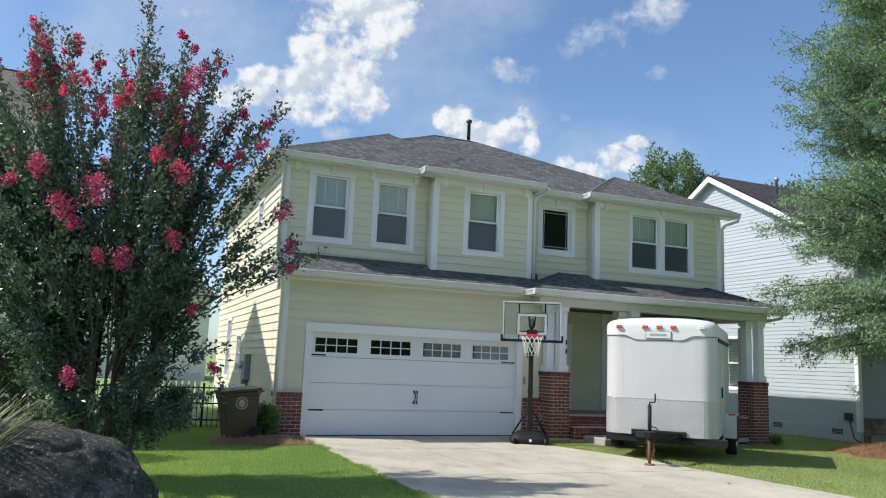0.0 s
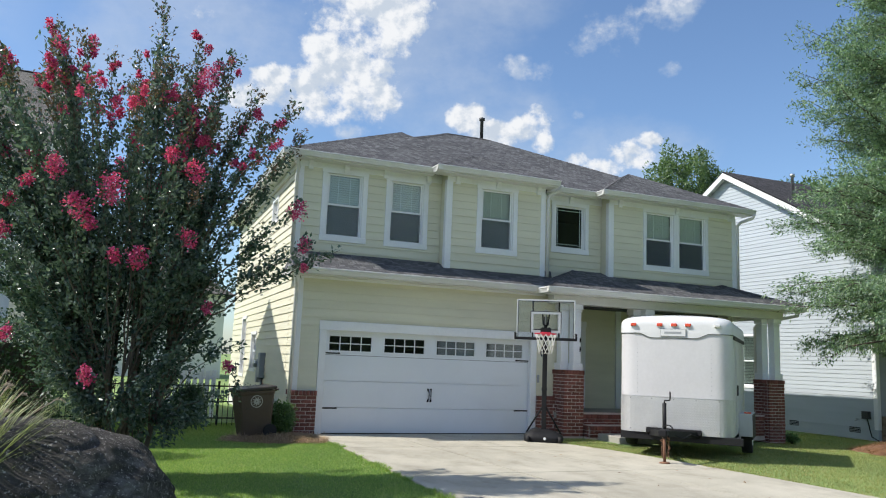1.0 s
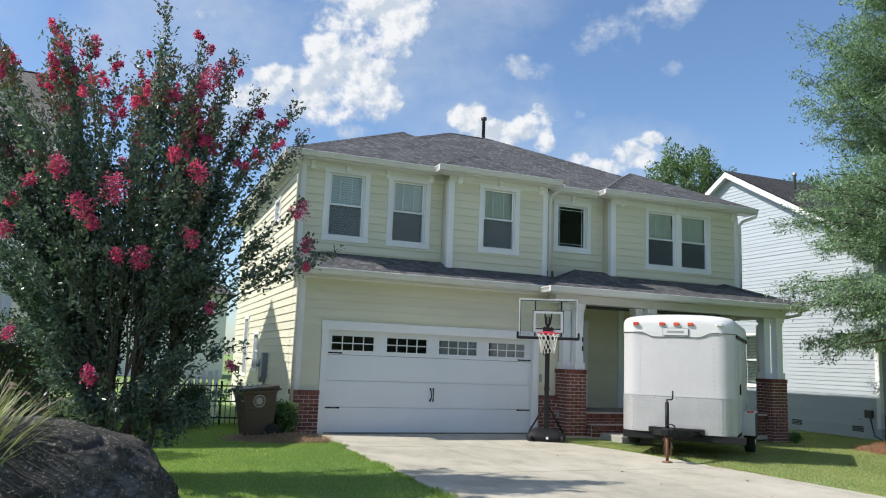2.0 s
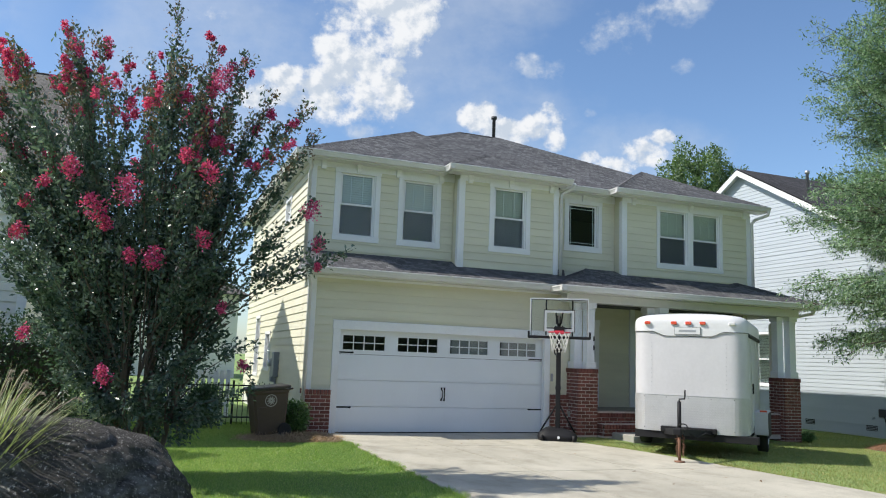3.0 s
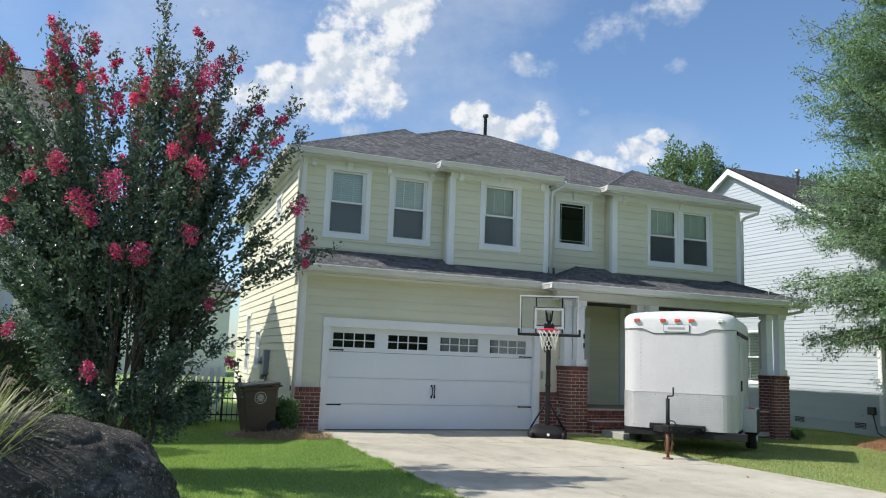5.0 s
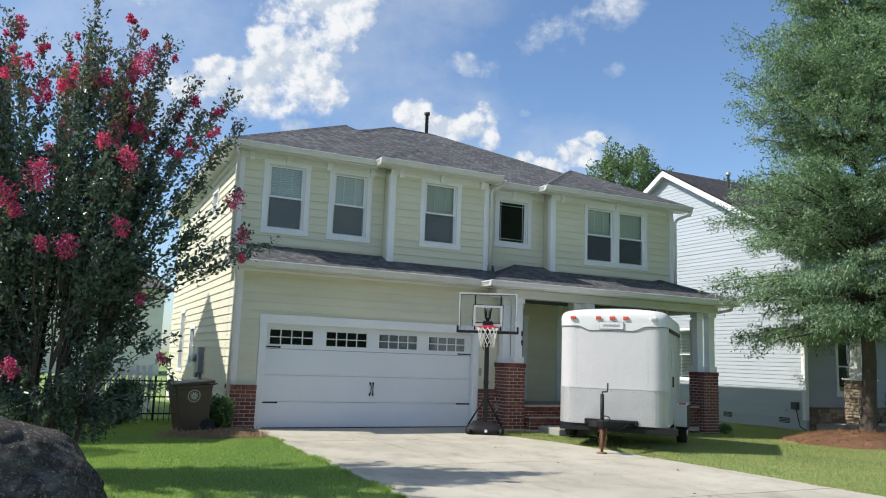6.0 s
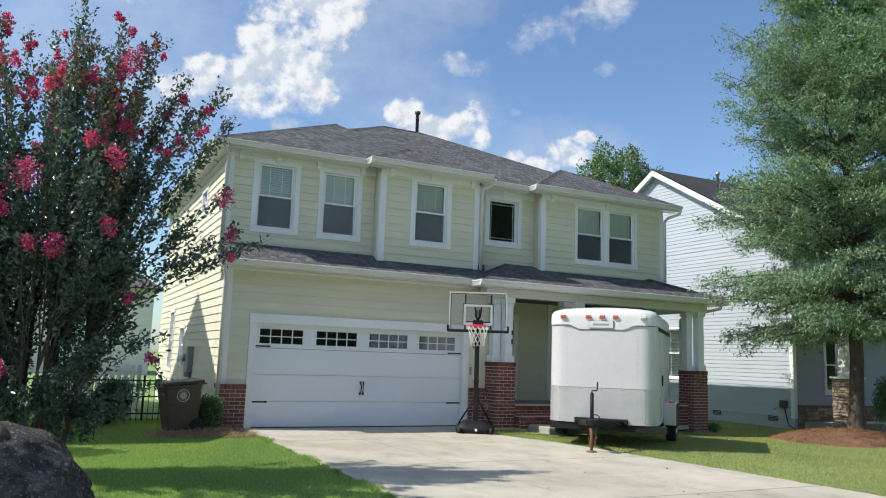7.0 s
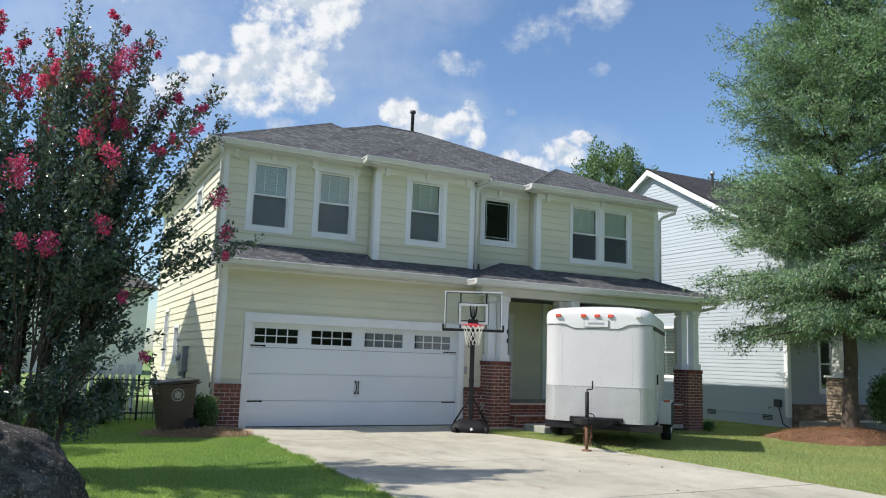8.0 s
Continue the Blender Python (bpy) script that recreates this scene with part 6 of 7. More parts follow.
def leaves_on(rs, tips, per, spread, length, width, droop=0.0, outward=None):
    """Leaves scattered round points of twigs."""
    tips = np.repeat(np.asarray(tips, dtype=float), per, axis=0)
    n = len(tips)
    c = tips + rs.normal(size=(n, 3)) * spread
    d = random_units(rs, n)
    if outward is not None:
        o = tips - np.asarray(outward)
        o /= np.linalg.norm(o, axis=1, keepdims=True) + 1e-6
        d = d * 0.8 + o * 0.7
    d[:, 2] -= droop
    nr = random_units(rs, n)
    nr[:, 2] = np.abs(nr[:, 2]) + 0.35
    ln = length * rs.uniform(0.65, 1.25, n)
    return leaf_arrays(c, d, nr, ln, width * rs.uniform(0.7, 1.2, n))


def myrtle():
    """Crape myrtle: many stems that fan out from the root, brushes of small leaves, crimson panicles at the tips."""
    rng, rs = random.Random(21), np.random.RandomState(21)
    root = Vector((-3.97, -5.63, -0.17))
    tree = thing("crape_myrtle", "multi-stemmed crape myrtle with dark leaves and crimson flower clusters", "flowering tree", Matrix.Translation(root) @ Matrix.Scale(1.11, 4))
    # long shoots that stand out of the crown
    tips = [Vector(p) for p in ((0.20, 0.10, 5.79), (-0.93, 0.20, 5.32), (-0.59, -0.20, 5.05), (-1.56, 0.10, 4.89), (-1.66, 0.00, 4.41), (-0.02, 0.30, 5.11), (0.65, 0.20, 5.44), (1.04, 0.00, 5.22), (1.44, 0.10, 4.81), (1.86, 0.00, 4.66), (1.96, -0.20, 4.31), (1.85, -0.50, 3.30), (2.01, -0.50, 2.86), (2.41, -0.40, 2.85), (1.62, -0.20, 2.95), (1.37, -0.30, 1.73), (1.36, -0.20, 1.14), (0.99, -0.30, 0.83), (0.36, -0.50, 4.81), (0.83, -0.60, 4.32), (1.80, -0.20, 2.79), (1.50, 0.20, 3.63))]
    chosen = len(tips)
    levels = (0.7, 1.2, 1.75, 2.25, 2.6, 2.9, 3.2, 3.5, 3.75, 4.0, 4.3, 4.6, 4.9, 5.1)
    right = (0.80, 1.05, 1.15, 1.12, 1.10, 1.15, 1.30, 1.50, 1.85, 1.70, 1.45, 1.12, 0.72, 0.40)
    left = (-0.55, -0.85, -1.10, -1.25, -1.40, -1.60, -1.80, -1.90, -1.95, -1.95, -1.95, -1.85, -1.40, -0.80)
    while len(tips) < 158:
        h = 1.0 + 4.0 * rng.random() ** 0.72
        lo, hi = float(np.interp(h, levels, left)), float(np.interp(h, levels, right))
        u = rng.uniform(-1, 1)
        u = math.copysign(abs(u) ** 0.85, u)
        deep = 0.46 * (hi - lo) * math.sqrt(max(0.05, 1 - u * u))
        tips.append(Vector(((lo + hi) / 2 + u * (hi - lo) / 2, rng.uniform(-1, 1) * deep, h)))
    # low leafy skirts at the foot
    for _ in range(12):
        tips.append(Vector((rng.uniform(-0.40, 0.85), rng.uniform(-0.60, 0.60), rng.uniform(0.55, 1.30))))
    leaf_pts, red_pts, flower_at, trunks, wood = [], [], [], [], []

    def arch(a, b, rise):
        """A shoot that leaves a along rise and arches over to b."""
        out = []
        for i in range(n + 1):
            t = i / n
            p = a * (1 - t) ** 2 + rise * (2 * t * (1 - t)) + b * t ** 2
            out.append(p + Vector([rng.uniform(-1, 1) * 0.14 * t * (1 - t) for _ in range(3)]))
        return out

    # few trunks leave the ground and part into shoots at knee to head height
    n = 12
    for k in range(13):
        a = k * 2.39996
        r = 0.25 + 0.75 * ((k * 0.618) % 1.0)
        foot = Vector((0.20 + 0.20 * r * math.cos(a), 0.18 * r * math.sin(a), -0.02))
        fork = Vector((0.12 + 0.52 * r * math.cos(a), 0.50 * r * math.sin(a), 0.55 + 0.95 * ((k * 0.37) % 1.0)))
        pts = arch(foot, fork, foot.lerp(fork, 0.5) + Vector((0, 0, 0.12)))
        part("trunk", tube(pts, [0.034 - 0.0014 * i for i in range(n + 1)], 7), M_MYRTLE_BARK, tree, "smooth tan trunk")
        trunks.append(pts)
    for k, tip in enumerate(tips):
        def cost(pts):
            d = tip - pts[-1]
            return Vector((d.x, d.y, 0)).length + rng.uniform(0, 0.3)
        trunk = min(trunks, key=cost)
        foot = trunk[-1] if tip.z > trunk[-1].z + 1.0 else trunk[rng.randrange(4, 10)]
        out = tip - foot
        bend = foot + Vector((out.x * rng.uniform(0.16, 0.40), out.y * rng.uniform(0.16, 0.40), out.z * rng.uniform(0.52, 0.70)))
        pts = arch(foot, tip, bend)
        thick = rng.uniform(0.009, 0.017)
        part("stem", tube(pts, [max(0.003, thick * (1 - 0.85 * i / n)) for i in range(n + 1)], 5), M_MYRTLE_BARK, tree)
        whole = out.length
        bare = rng.uniform(0.12, 0.42)
        runs = [(pts[int(bare * n):], 0.035)]
        lone = k < chosen and tip.x > 1.3 and tip.z < 3.8
        if lone:
            bare = 0.5
        for _ in range(int((4 + whole * 4.6) * (0.45 if lone else 1.0))):
            t = bare + (0.97 - bare) * rng.random() ** 0.8
            j = min(int(t * n), n - 1)
            p = pts[j].lerp(pts[j + 1], t * n - j)
            way = (pts[j + 1] - pts[j]).normalized() * 0.95 + Vector((rng.uniform(-1, 1), rng.uniform(-1, 1), rng.uniform(-0.5, 0.4)))
            ln = rng.uniform(0.10, 0.40) * (1.25 - 0.75 * t)
            runs.append(([p, p + way.normalized() * ln], 0.03))
        if k < chosen:
            # side sprays that widen the single long shoots
            for _ in range(4 if lone else 7):
                j = rng.randrange(8, n)
                way = (pts[j + 1] - pts[j]).normalized() + Vector((rng.uniform(-1, 1), rng.uniform(-1, 1), rng.uniform(-0.4, 0.4))) * 0.7
                runs.append(([pts[j], pts[j] + way.normalized() * rng.uniform(0.12, 0.24)], 0.03))
        for run, gap in runs:
            length = sum((q - p).length for p, q in zip(run, run[1:]))
            m = max(3, int(length / gap))
            for i in range(m):
                s = i / (m - 1) * (len(run) - 1)
                j = min(int(s), len(run) - 2)
                p = run[j].lerp(run[j + 1], s - j)
                young = tip.z > 3.6 and (p - tip).length < 0.55 and rng.random() < 0.55
                (red_pts if young else leaf_pts).append(p)
        flower_at.append((tip, (tip - pts[-3]).normalized()))
        wood += pts[3:]
    # heads that hang out in front, each on a leafy twig of its own
    hanging = ((-0.11, -1.20, 3.14, 1.50), (-0.65, -1.10, 3.32, 1.10), (-0.41, -1.10, 2.95, 1.30), (-0.91, -0.90, 3.18, 0.65), (-1.04, -0.90, 2.98, 0.65), (-1.11, -0.70, 2.70, 0.90), (-0.29, -1.10, 2.79, 0.70), (0.66, -0.80, 2.76, 1.00), (0.67, -0.90, 3.47, 1.10), (0.41, -1.00, 3.61, 0.80), (0.17, -1.00, 2.50, 1.20), (-0.05, -1.00, 2.50, 0.75), (1.85, -0.50, 3.25, 1.10), (1.96, -0.50, 2.85, 0.85), (1.97, -0.50, 2.59, 0.50), (-0.94, -0.80, 1.69, 0.70), (-0.19, -0.80, 1.30, 0.90), (0.94, -0.50, 2.06, 0.65), (1.21, -0.40, 1.43, 0.60), (0.77, -0.20, 4.77, 1.30), (0.87, 0.10, 5.01, 1.00), (0.67, -0.40, 4.56, 1.00))
    for x, y, z, s in hanging:
        end = Vector((x, y, z))
        start = min(wood, key=lambda p: (p - end).length + 1.5 * max(0.0, p.z - end.z))
        pts = arch(start, end, start.lerp(end, 0.5) + Vector((0, 0, 0.15)))
        part("twig", tube(pts, 0.005, 5), M_MYRTLE_BARK, tree)
        m = max(6, int((end - start).length / 0.03))
        leaf_pts += [start.lerp(end, (i + 0.5) / m) + Vector((0, 0, 0.3 * (i + 0.5) / m * (1 - (i + 0.5) / m))) for i in range(m)]
    v, f = leaves_on(rs, [tuple(p) for p in leaf_pts], 3, 0.036, 0.064, 0.036, 0.05, (0, 0, 1.2))
    crown = mesh_arrays("crown", v, f, M_MYRTLE, tree)
    tagged(crown, "dark green glossy leaves")
    v, f = leaves_on(rs, [tuple(p) for p in red_pts], 4, 0.030, 0.040, 0.024, 0.0, (0, 0, 1.2))
    tagged(mesh_arrays("young_leaves", v, f, M_MYRTLE_RED, tree), "reddish young leaves and seed heads")

    def panicle(at, d, size):
        """One crinkled flower head of many small petals."""
        n = int(240 * size)
        t = rs.uniform(0, 1, n)
        rad = 0.118 * size * np.sin(np.pi * (0.12 + 0.8 * t)) * np.sqrt(rs.uniform(0.1, 1, n))
        q = random_units(rs, n)
        c = np.array(at)[None] + np.array(d)[None] * (t[:, None] - 0.45) * 0.17 * size + q * rad[:, None]
        v, f = leaf_arrays(c, random_units(rs, n), random_units(rs, n), rs.uniform(0.018, 0.036, n), rs.uniform(0.016, 0.030, n))
        return tagged(mesh_arrays("panicle", v, f, M_FLOWER, tree), kind="stuff")

    for x, y, z, s in hanging:
        panicle((x, y, z), (rng.uniform(-0.5, 0.5), -0.3, 0.7), s)
    for k, (tip, d) in enumerate(flower_at):
        if tip.z > 3.7 and k > 0 and rng.random() < 0.88:
            for _ in range(rng.choice((2, 2, 3, 4))):
                p = tip - d * rng.uniform(0.0, 0.50) + Vector((rng.uniform(-0.14, 0.14), rng.uniform(-0.14, 0.14), 0))
                panicle(tuple(p), tuple((d + Vector((rng.uniform(-0.5, 0.5), rng.uniform(-0.5, 0.5), 0))).normalized()), rng.uniform(0.28, 0.62))


def oak():
    """Willow oak: one straight trunk, many thin limbs that droop low down, narrow leaves in sprays."""
    rng, rs = random.Random(8), np.random.RandomState(8)
    tree = thing("willow_oak", "tall willow oak with narrow green leaves standing in a mulch ring", "tree", Matrix.Translation((15.12, -2.75, -0.10)))
    top = 14.6
    trunk_pts = [Vector((0.06 * math.sin(z), 0.05 * math.cos(1.3 * z), z)) for z in [0, 0.15, 0.5, 1, 2, 3, 4.5, 6, 8, 10, 12.4, top]]
    wood = bmesh.new()
    add_tube(wood, trunk_pts, [0.28, 0.22, 0.185, 0.175, 0.168, 0.155, 0.15, 0.12, 0.085, 0.05, 0.025, 0.01], 14, False)
    sprays = []
    for k in range(364):
        h = 2.85 + 0.42 * (k // 13) + rng.uniform(-0.20, 0.20)
        a = k * 2.39996 + rng.uniform(-0.3, 0.3)
        reach = (4.25 - 0.24 * (h - 2.7)) if h < 6.5 else (3.1 if h < 8.5 else 3.1 - 0.48 * (h - 8.5))
        reach *= rng.uniform(0.58, 1.0)
        if h < 3.4:
            reach *= 0.9
        rise = (-0.06 if h < 4.5 else 0.24 if h < 7 else 0.55) * reach
        base_p = Vector((0, 0, h))
        tip = Vector((math.cos(a) * reach, math.sin(a) * reach, h + rise + rng.uniform(-0.3, 0.3)))
        pts = curve_points(base_p, tip, Vector((0, 0, 0.35 if h < 6 else 0.15)), 6, rng, 0.08)
        add_tube(wood, pts, [max(0.006, 0.055 * (1 - 0.9 * i / 6) * (1.2 - h / 16)) for i in range(7)], 5, False)
        m = int(8 + reach * 7)
        for i in range(m):
            t = 0.22 + 0.78 * (i + rng.random()) / m
            s = t * 6
            j = min(int(s), 5)
            p = pts[j].lerp(pts[j + 1], s - j)
            ang = a + rng.choice((-1, 1)) * rng.uniform(0.4, 1.2)
            ln = rng.uniform(0.30, 0.95) * (1.10 - 0.42 * t) * min(1.0, reach / 2.5)
            q = p + Vector((math.cos(ang) * ln, math.sin(ang) * ln, rng.uniform(-0.42, 0.20) * ln))
            steps = max(2, int(ln / 0.17))
            for u in range(1, steps + 1):
                w = p.lerp(q, u / steps)
                sprays.append((w.x + rng.uniform(-0.06, 0.06), w.y + rng.uniform(-0.06, 0.06), w.z + rng.uniform(-0.06, 0.06)))
            if rng.random() < 0.4:
                add_tube(wood, [p, q], [0.010, 0.004], 3, False)
    part("trunk", wood, M_BARK, tree, "grey-brown trunk and limbs")
    v, f = leaves_on(rs, sprays, 13, 0.078, 0.112, 0.032, 0.30, (0, 0, 5.0))
    tagged(mesh_arrays("crown", v, f, M_OAK, tree), "narrow green leaves in drooping sprays")


def leafy_lump(tree, name, centres, radii, count, length, width, material, seed, rough=0.25):
    """Foliage of clumps: leaves thick near the rim of each lump, thin inside."""
    rs = np.random.RandomState(seed)
    vs, fs, base_i = [], [], 0
    for c, r in zip(centres, radii):
        n = int(count * r[0] * r[2])
        d = random_units(rs, n)
        lump = 1 + rough * np.sin(d[:, 0] * 7 + seed) * np.sin(d[:, 1] * 6 + 1) + rough * 0.6 * np.sin(d[:, 2] * 11 + d[:, 0] * 9)
        rad = lump * rs.uniform(0.35, 1.0, n) ** 0.4
        p = np.array(c)[None] + d * rad[:, None] * np.array(r)[None]
        nr = random_units(rs, n)
        nr[:, 2] = np.abs(nr[:, 2]) + 0.2
        v, f = leaf_arrays(p, d * 0.6 + random_units(rs, n) * 0.8, nr, length * rs.uniform(0.6, 1.3, n), width * rs.uniform(0.7, 1.2, n))
        vs.append(v)
        fs.append(f + base_i)
        base_i += len(v)
    return mesh_arrays(name, np.concatenate(vs), np.concatenate(fs), material, tree)


def broad_tree(x, y, lumps, label, seed, count=3600):
    tree = thing("broadleaf_tree", label, "tree", Matrix.Translation((x, y, 0)), "trees behind the roofs")
    rng = random.Random(seed)
    wood = bmesh.new()
    top = max(c[2] for c, r in lumps)
    add_tube(wood, [(0, 0, -0.1), (0.05, 0, top * 0.4), (0, 0.1, top * 0.9)], [0.28, 0.2, 0.06], 10, False)
    for c, r in lumps:
        for _ in range(4):
            tip = Vector(c) + Vector([rng.uniform(-0.6, 0.6) * q for q in r])
            add_tube(wood, curve_points(Vector((0.03, 0.05, top * rng.uniform(0.4, 0.7))), tip, Vector((0, 0, 0.3)), 4, rng, 0.1), [0.07, 0.05, 0.04, 0.025, 0.01], 5, False)
    part("trunk", wood, M_BARK, tree)
    leafy_lump(tree, "crown", [c for c, r in lumps], [r for c, r in lumps], count, 0.16, 0.09, M_FAR_LEAF, seed, 0.3)


def small_shrub(name, label, at, size, count, material, seed, leaf=0.05):
    bush = thing(name, label, "shrub", Matrix.Translation(at), "shrubs by the houses")
    rng = random.Random(seed)
    wood = bmesh.new()
    for k in range(9):
        a = k * 2.4
        add_tube(wood, [(0, 0, -0.03), (0.3 * size[0] * math.cos(a), 0.3 * size[1] * math.sin(a), size[2] * 0.9), (0.7 * size[0] * math.cos(a), 0.7 * size[1] * math.sin(a), size[2] * 1.5)], [0.012, 0.009, 0.004], 5, False)
    part("stems", wood, M_BARK, bush)
    rs_c, rs_r = [], []
    for k in range(7):
        rs_c.append((rng.uniform(-0.35, 0.35) * size[0], rng.uniform(-0.35, 0.35) * size[1], size[2] * rng.uniform(0.7, 1.25)))
        rs_r.append((size[0] * 0.7, size[1] * 0.7, size[2] * 0.7))
    leafy_lump(bush, "foliage", rs_c, rs_r, count, leaf, leaf * 0.5, material, seed, 0.2)
    return bush


myrtle()
oak()
broad_tree(21.5, 14.6, [((0, 0, 10.2), (2.2, 2.0, 2.3)), ((1.2, 0.5, 9.2), (1.6, 1.6, 1.6)), ((3.1, 0.3, 9.0), (1.3, 1.3, 1.1)), ((-1.0, 0, 8.4), (2.0, 2.0, 2.0)), ((0.6, 0, 7.0), (2.6, 2.2, 2.2))], "broad green tree rising behind the roofs", 4)
broad_tree(31.6, 16.0, [((0, 0, 11.2), (2.0, 1.6, 1.5)), ((-1.5, 0, 10.6), (1.3, 1.3, 1.2)), ((0.3, 0, 9.0), (2.2, 1.8, 1.8))], "distant green tree behind the dark roof", 7, 2600)
small_shrub("shrub", "small rounded green shrub beside the brick pier", (-0.90, -0.56, -0.02), (0.32, 0.30, 0.37), 11000, M_SHRUB, 3, 0.065)
small_shrub("shrub", "low green shrub at the foot of the brick column", (12.28, -0.62, -0.16), (0.20, 0.20, 0.13), 12000, M_SHRUB, 5, 0.05)
small_shrub("shrub", "leafy shrub with a few red blooms beside the porch", (18.15, -1.9, -0.2), (0.95, 0.7, 0.98), 5000, M_SHRUB, 6, 0.07)

small_shrub("shrub", "dark dense shrub before the iron fence", (-2.57, 1.25, -0.03), (0.42, 0.40, 0.52), 11000, M_HEDGE, 9, 0.06)

# clipped hedge before the beige house
hedge = thing("hedge", "dark clipped hedge before the beige house", "hedge", Matrix.Translation((-7.0, -2.8, 0)))
part("inner_wood", box(-2.6, 2.1, -0.25, 0.25, -0.05, 1.6), M_BARK, hedge)
leafy_lump(hedge, "foliage", [(-2.2 + 0.55 * i, 0.1 * math.sin(i * 2.1), 1.0) for i in range(9)], [(0.75, 0.7, 1.10)] * 9, 5200, 0.06, 0.035, M_HEDGE, 12, 0.08)

# boulder
def boulder():
    bm = bmesh.new()
    bmesh.ops.create_icosphere(bm, subdivisions=6, radius=1.0)
    for v in bm.verts:
        p = v.co.copy()
        d = 0.10 * noise.noise(p * 1.3 + Vector((3, 1, 7))) + 0.05 * noise.noise(p * 3.1) + 0.026 * noise.noise(p * 8.0) + 0.014 * noise.noise(p * 19.0) + 0.006 * noise.noise(p * 44.0)
        crack = abs(noise.noise(p * 1.7 + Vector((9, 2, 4))))
        d -= 0.035 * max(0.0, 1 - crack * 16)
        q = p * (1 + d)
        v.co = Vector((q.x * 1.38, q.y * 1.05, max(-0.25, q.z * 0.92)))
    for f in bm.faces:
        f.smooth = True
    rock = part("boulder", bm, M_BOULDER)
    rock.matrix_basis = pose(-4.50, -7.65, -0.05, 0, 4, 12) @ Matrix.Scale(1.02, 4)
    return tagged(rock, "large dark boulder speckled with pale lichen on the lawn", "boulder")


boulder()

# ornamental grass by the boulder
def reeds():
    rng = random.Random(33)
    clump = thing("ornamental_grass", "pale variegated fountain grass with dry plumes beside the boulder", "ornamental grass", Matrix.Translation((-5.14, -8.05, 0.0)))
    bm = bmesh.new()
    for k in range(950):
        a, r = rng.uniform(0, 2 * math.pi), rng.uniform(0.0, 0.22)
        lean, ln = 0.08 + 0.70 * rng.random() ** 1.1, rng.uniform(0.8, 1.55)
        d = Vector((math.cos(a), math.sin(a), 0))
        side = Vector((-d.y, d.x, 0))
        rows = []
        for i in range(7):
            t = i / 6
            p = d * (r + ln * lean * t * (0.55 + 0.45 * t)) + Vector((0, 0, ln * (t - 0.42 * lean * t * t)))
            w = 0.0095 * (1 - t ** 2) + 0.0005
            rows.append((bm.verts.new(p - side * w), bm.verts.new(p + side * w)))
        for p, q in zip(rows, rows[1:]):
            bm.faces.new((p[0], p[1], q[1], q[0]))
    part("blades", bm, M_REED, clump, "arching pale green striped blades")
    for k in range(13):
        a, lean, ln = rng.uniform(-1.6, 1.9), rng.uniform(0.2, 0.6), rng.uniform(1.1, 1.6)
        d = Vector((math.cos(a), math.sin(a), 0))
        pts = [d * (ln * lean * t * (0.5 + 0.5 * t)) + Vector((0, 0, ln * (t - 0.40 * lean * t * t))) for t in [i / 7 for i in range(8)]]
        stalk = part("stalk", tube(pts, 0.004, 5), M_PLUME, clump)
        bm = bmesh.new()
        end, way = pts[-1], (pts[-1] - pts[-2]).normalized()
        for j in range(90):
            t = rng.random()
            c = end + way * (t * 0.13 - 0.05) + Vector((0, 0, -0.10 * t * t))
            q = Vector([rng.gauss(0, 1) for _ in range(3)]).normalized()
            s = q.orthogonal().normalized() * 0.0022
            e = c + q * 0.030 * math.sin(math.pi * (0.15 + 0.8 * t))
            bm.faces.new((bm.verts.new(c - s), bm.verts.new(c + s), bm.verts.new(e)))
        part("plume", bm, M_PLUME, stalk, "dry feathery plume")


reeds()

# mulch beds
def mulch_bed(name, label, cx, cy, rx, ry, high, seed, needles, straw):
    rng, rs = random.Random(seed), np.random.RandomState(seed)
    bm = bmesh.new()
    rings, n = [], 40
    for k in range(7):
        t = 1 - k / 6.5
        ring = []
        for i in range(n):
            a = 2 * math.pi * i / n
            w = 1 + 0.10 * math.sin(3 * a + seed) + 0.06 * math.sin(7 * a + 2 * seed)
            x, y = cx + rx * t * w * math.cos(a), cy + ry * t * w * math.sin(a)
            ring.append(bm.verts.new((x, y, ground_z(x, y) - 0.02 + (high + 0.03) * (1 - t ** 2.2) + rng.uniform(-0.012, 0.012))))
        rings.append(ring)
    for p, q in zip(rings, rings[1:]):
        for i in range(n):
            f = bm.faces.new((p[i], p[(i + 1) % n], q[(i + 1) % n], q[i]))
            f.smooth = True
    bm.faces.new(rings[-1])
    bed = tagged(part(name, bm, M_MULCH if straw is M_STRAW else M_LITTER), label, "mulch", kind="stuff")
    t = np.sqrt(rs.uniform(0, 1, needles))
    a = rs.uniform(0, 2 * np.pi, needles)
    w = 1 + 0.10 * np.sin(3 * a + seed) + 0.06 * np.sin(7 * a + 2 * seed)
    x, y = cx + rx * t * w * np.cos(a), cy + ry * t * w * np.sin(a)
    z = np.array([ground_z(p, q) for p, q in zip(x, y)]) - 0.02 + (high + 0.03) * (1 - t ** 2.2) + rs.uniform(0.0, 0.035, needles)
    d = random_units(rs, needles)
    d[:, 2] *= 0.25
    v, f = leaf_arrays(np.stack([x, y, z], 1), d, np.tile((0.0, 0.0, 1.0), (needles, 1)), rs.uniform(0.06, 0.16, needles), np.full(needles, 0.009))
    mesh_arrays("pine_straw", v, f, straw, bed)


M_STRAW = leaf_material("pine_straw_needles", (0.16, 0.07, 0.04), (0.42, 0.24, 0.14), 0.1, 0.8)
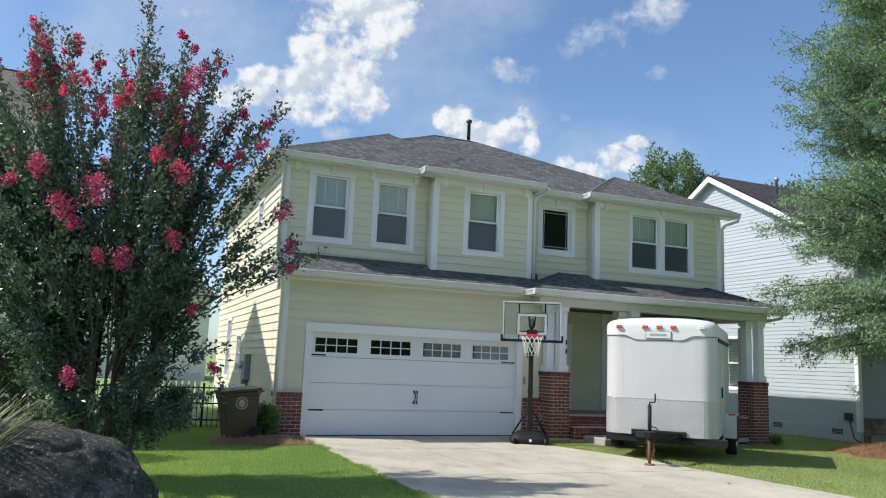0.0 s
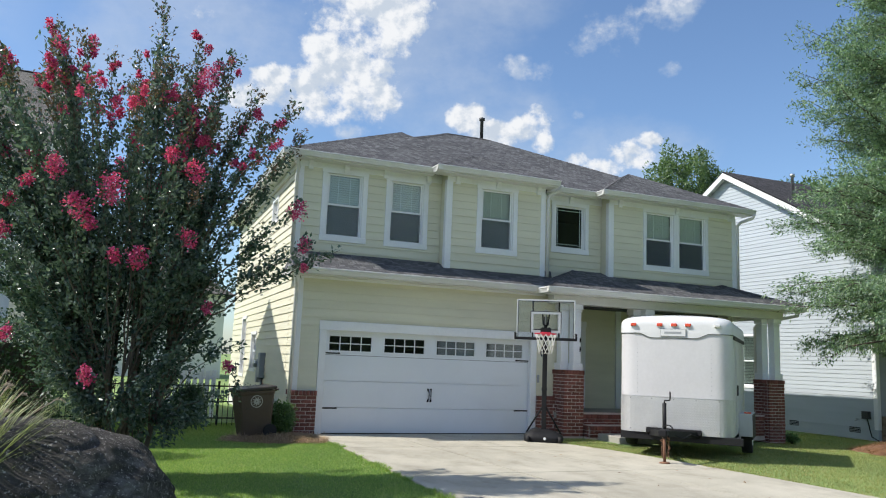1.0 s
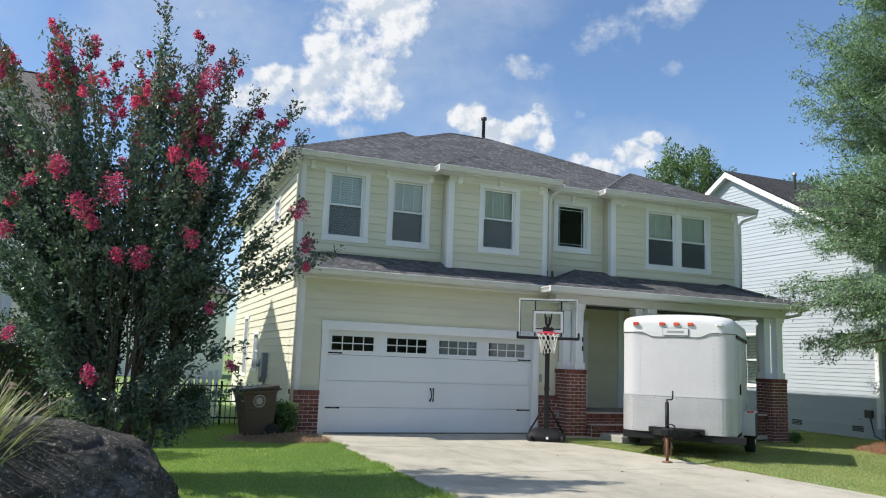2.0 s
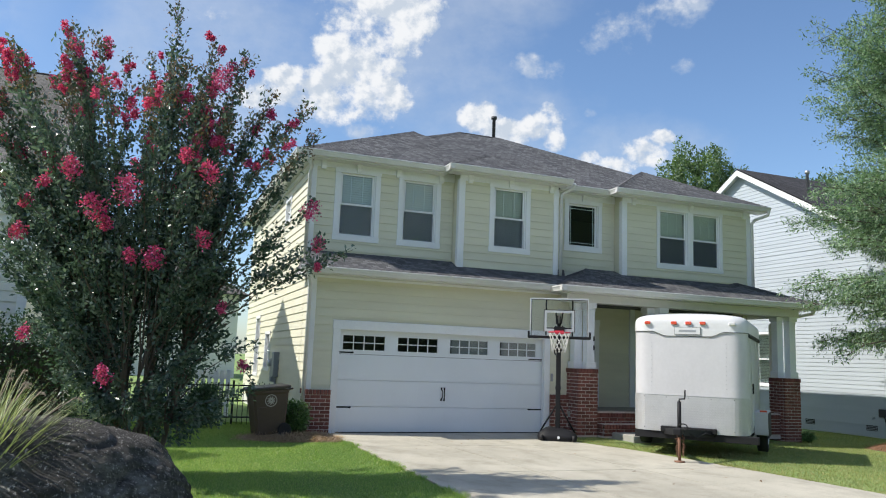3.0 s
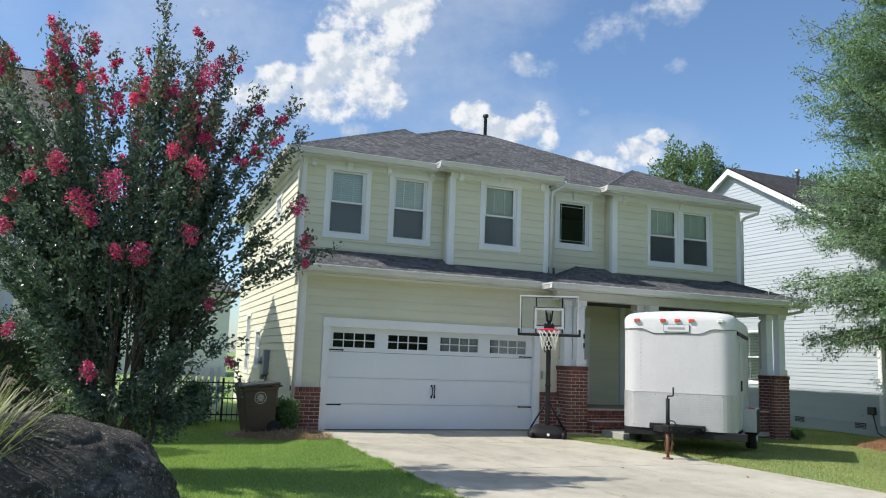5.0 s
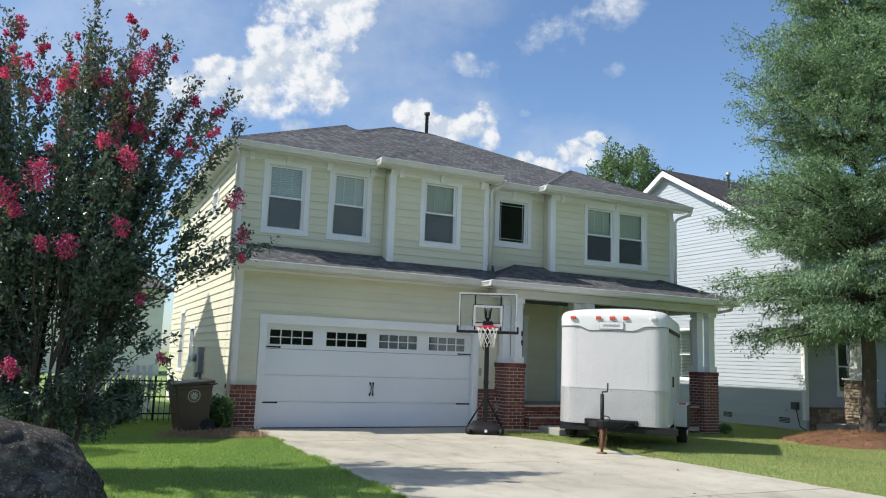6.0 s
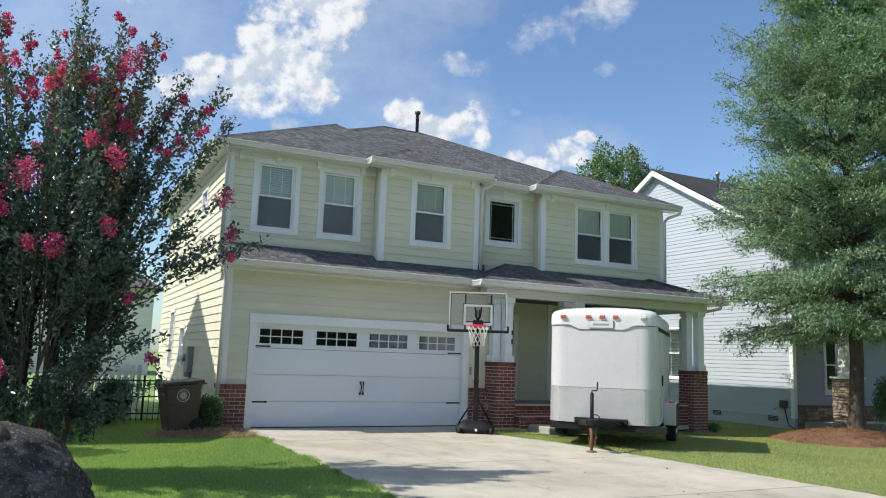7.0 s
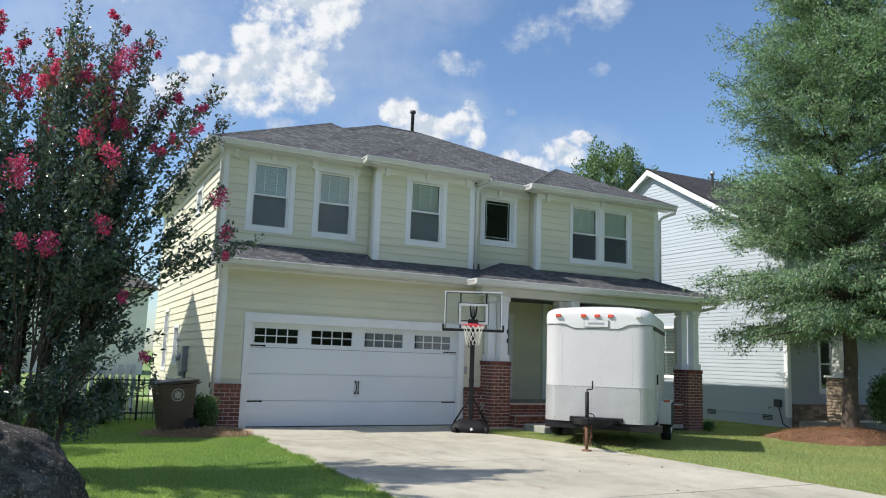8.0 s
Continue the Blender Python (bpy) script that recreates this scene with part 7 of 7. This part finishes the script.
M_STRAW_PALE = leaf_material("faded_straw_needles", (0.26, 0.17, 0.115), (0.62, 0.47, 0.34), 0.1, 0.8)
mulch_bed("mulch_ring", "reddish pine straw mounded round the oak", 14.8, -2.75, 2.5, 1.35, 0.28, 2, 14000, M_STRAW)
mulch_bed("mulch_bed", "pale pine straw strewn before the brick pier and bin", -0.98, -0.80, 1.05, 0.85, 0.06, 4, 13000, M_STRAW_PALE)

# lawn blades
def lawn(name, x0, x1, y0, y1, count, keep, seed, tall, blades):
    rs = np.random.RandomState(seed)
    x, y = rs.uniform(x0, x1, count), rs.uniform(y0, y1, count)
    ok = np.array([keep(a, b) for a, b in zip(x, y)])
    x, y = x[ok], y[ok]
    n = len(x)
    z = np.array([ground_z(a, b) for a, b in zip(x, y)]) - 0.004
    a = rs.uniform(0, 2 * np.pi, n)
    h = tall * rs.uniform(0.5, 1.2, n)
    w = rs.uniform(0.0030, 0.0055, n)
    lean = rs.normal(size=(n, 2)) * 0.45 * h[:, None]
    p = np.stack([x, y, z], 1)
    s = np.stack([np.cos(a) * w, np.sin(a) * w, np.zeros(n)], 1)
    v = np.stack([p - s, p + s, p + np.stack([lean[:, 0], lean[:, 1], h], 1)], 1).reshape(-1, 3)
    f = np.arange(n * 3).reshape(-1, 3)
    return tagged(mesh_arrays(name, v, f, blades), "short mown green grass blades on the lawn", "grass", kind="stuff")


def left_lawn(x, y):
    bed = ((x + 0.98) / 1.05) ** 2 + ((y + 0.80) / 0.85) ** 2
    return bed > 0.85 and not (x > -0.66 and y > -0.2)


def right_lawn(x, y):
    if y > -2.3 and x < 7.75 and (y > -0.85 or 6.0 < x):
        return False
    ring = ((x - 14.8) / 2.5) ** 2 + ((y + 2.75) / 1.35) ** 2
    return x > drive_right(y) + 0.01 and ring > 0.9 and not (y > -0.66 and x < 12.1) and x < 16.4


lawn("lawn", -4.6, DRIVE_LEFT, -9.6, 2.6, 300000, left_lawn, 1, 0.034, M_GRASS)
lawn("lawn", 4.7, 18.5, -11.0, 2.5, 360000, right_lawn, 2, 0.034, M_GRASS_DRY)


# ragged grass along the edges of the concrete, and a few fallen leaves on it
def left_edge(x, y):
    return math.sin(y * 5.1) + math.sin(y * 13.7 + 1) + math.sin(y * 2.3) > 0.2 + 30 * max(0.0, x - DRIVE_LEFT)


def right_edge(x, y):
    d = drive_right(y) - x
    return -0.08 < d < 0.07 and math.sin(y * 4.3) + math.sin(y * 11.9 + 2) + math.sin(y * 1.9) > 0.2 + 30 * max(0.0, d)


lawn("edge_grass", DRIVE_LEFT - 0.10, DRIVE_LEFT + 0.07, -9.6, -1.6, 9000, left_edge, 3, 0.075, M_GRASS)
lawn("edge_grass", 4.7, 7.2, -11.0, -2.3, 150000, right_edge, 4, 0.070, M_GRASS_DRY)
rs = np.random.RandomState(9)
n = 60
y = rs.uniform(-10.5, -0.3, n)
x = DRIVE_LEFT + 0.1 + (np.array([drive_right(q) for q in y]) - DRIVE_LEFT - 0.2) * rs.uniform(0, 1, n) ** 0.7
flat = random_units(rs, n)
flat[:, 2] *= 0.2
v, f = leaf_arrays(np.stack([x, y, np.full(n, 0.006)], 1), flat, np.tile((0.0, 0.0, 1.0), (n, 1)) + 0.4 * random_units(rs, n), rs.uniform(0.03, 0.075, n), rs.uniform(0.012, 0.03, n))
tagged(mesh_arrays("fallen_leaves", v, f, M_STRAW), "small dry brown leaves scattered over the driveway", "leaf litter", kind="stuff")
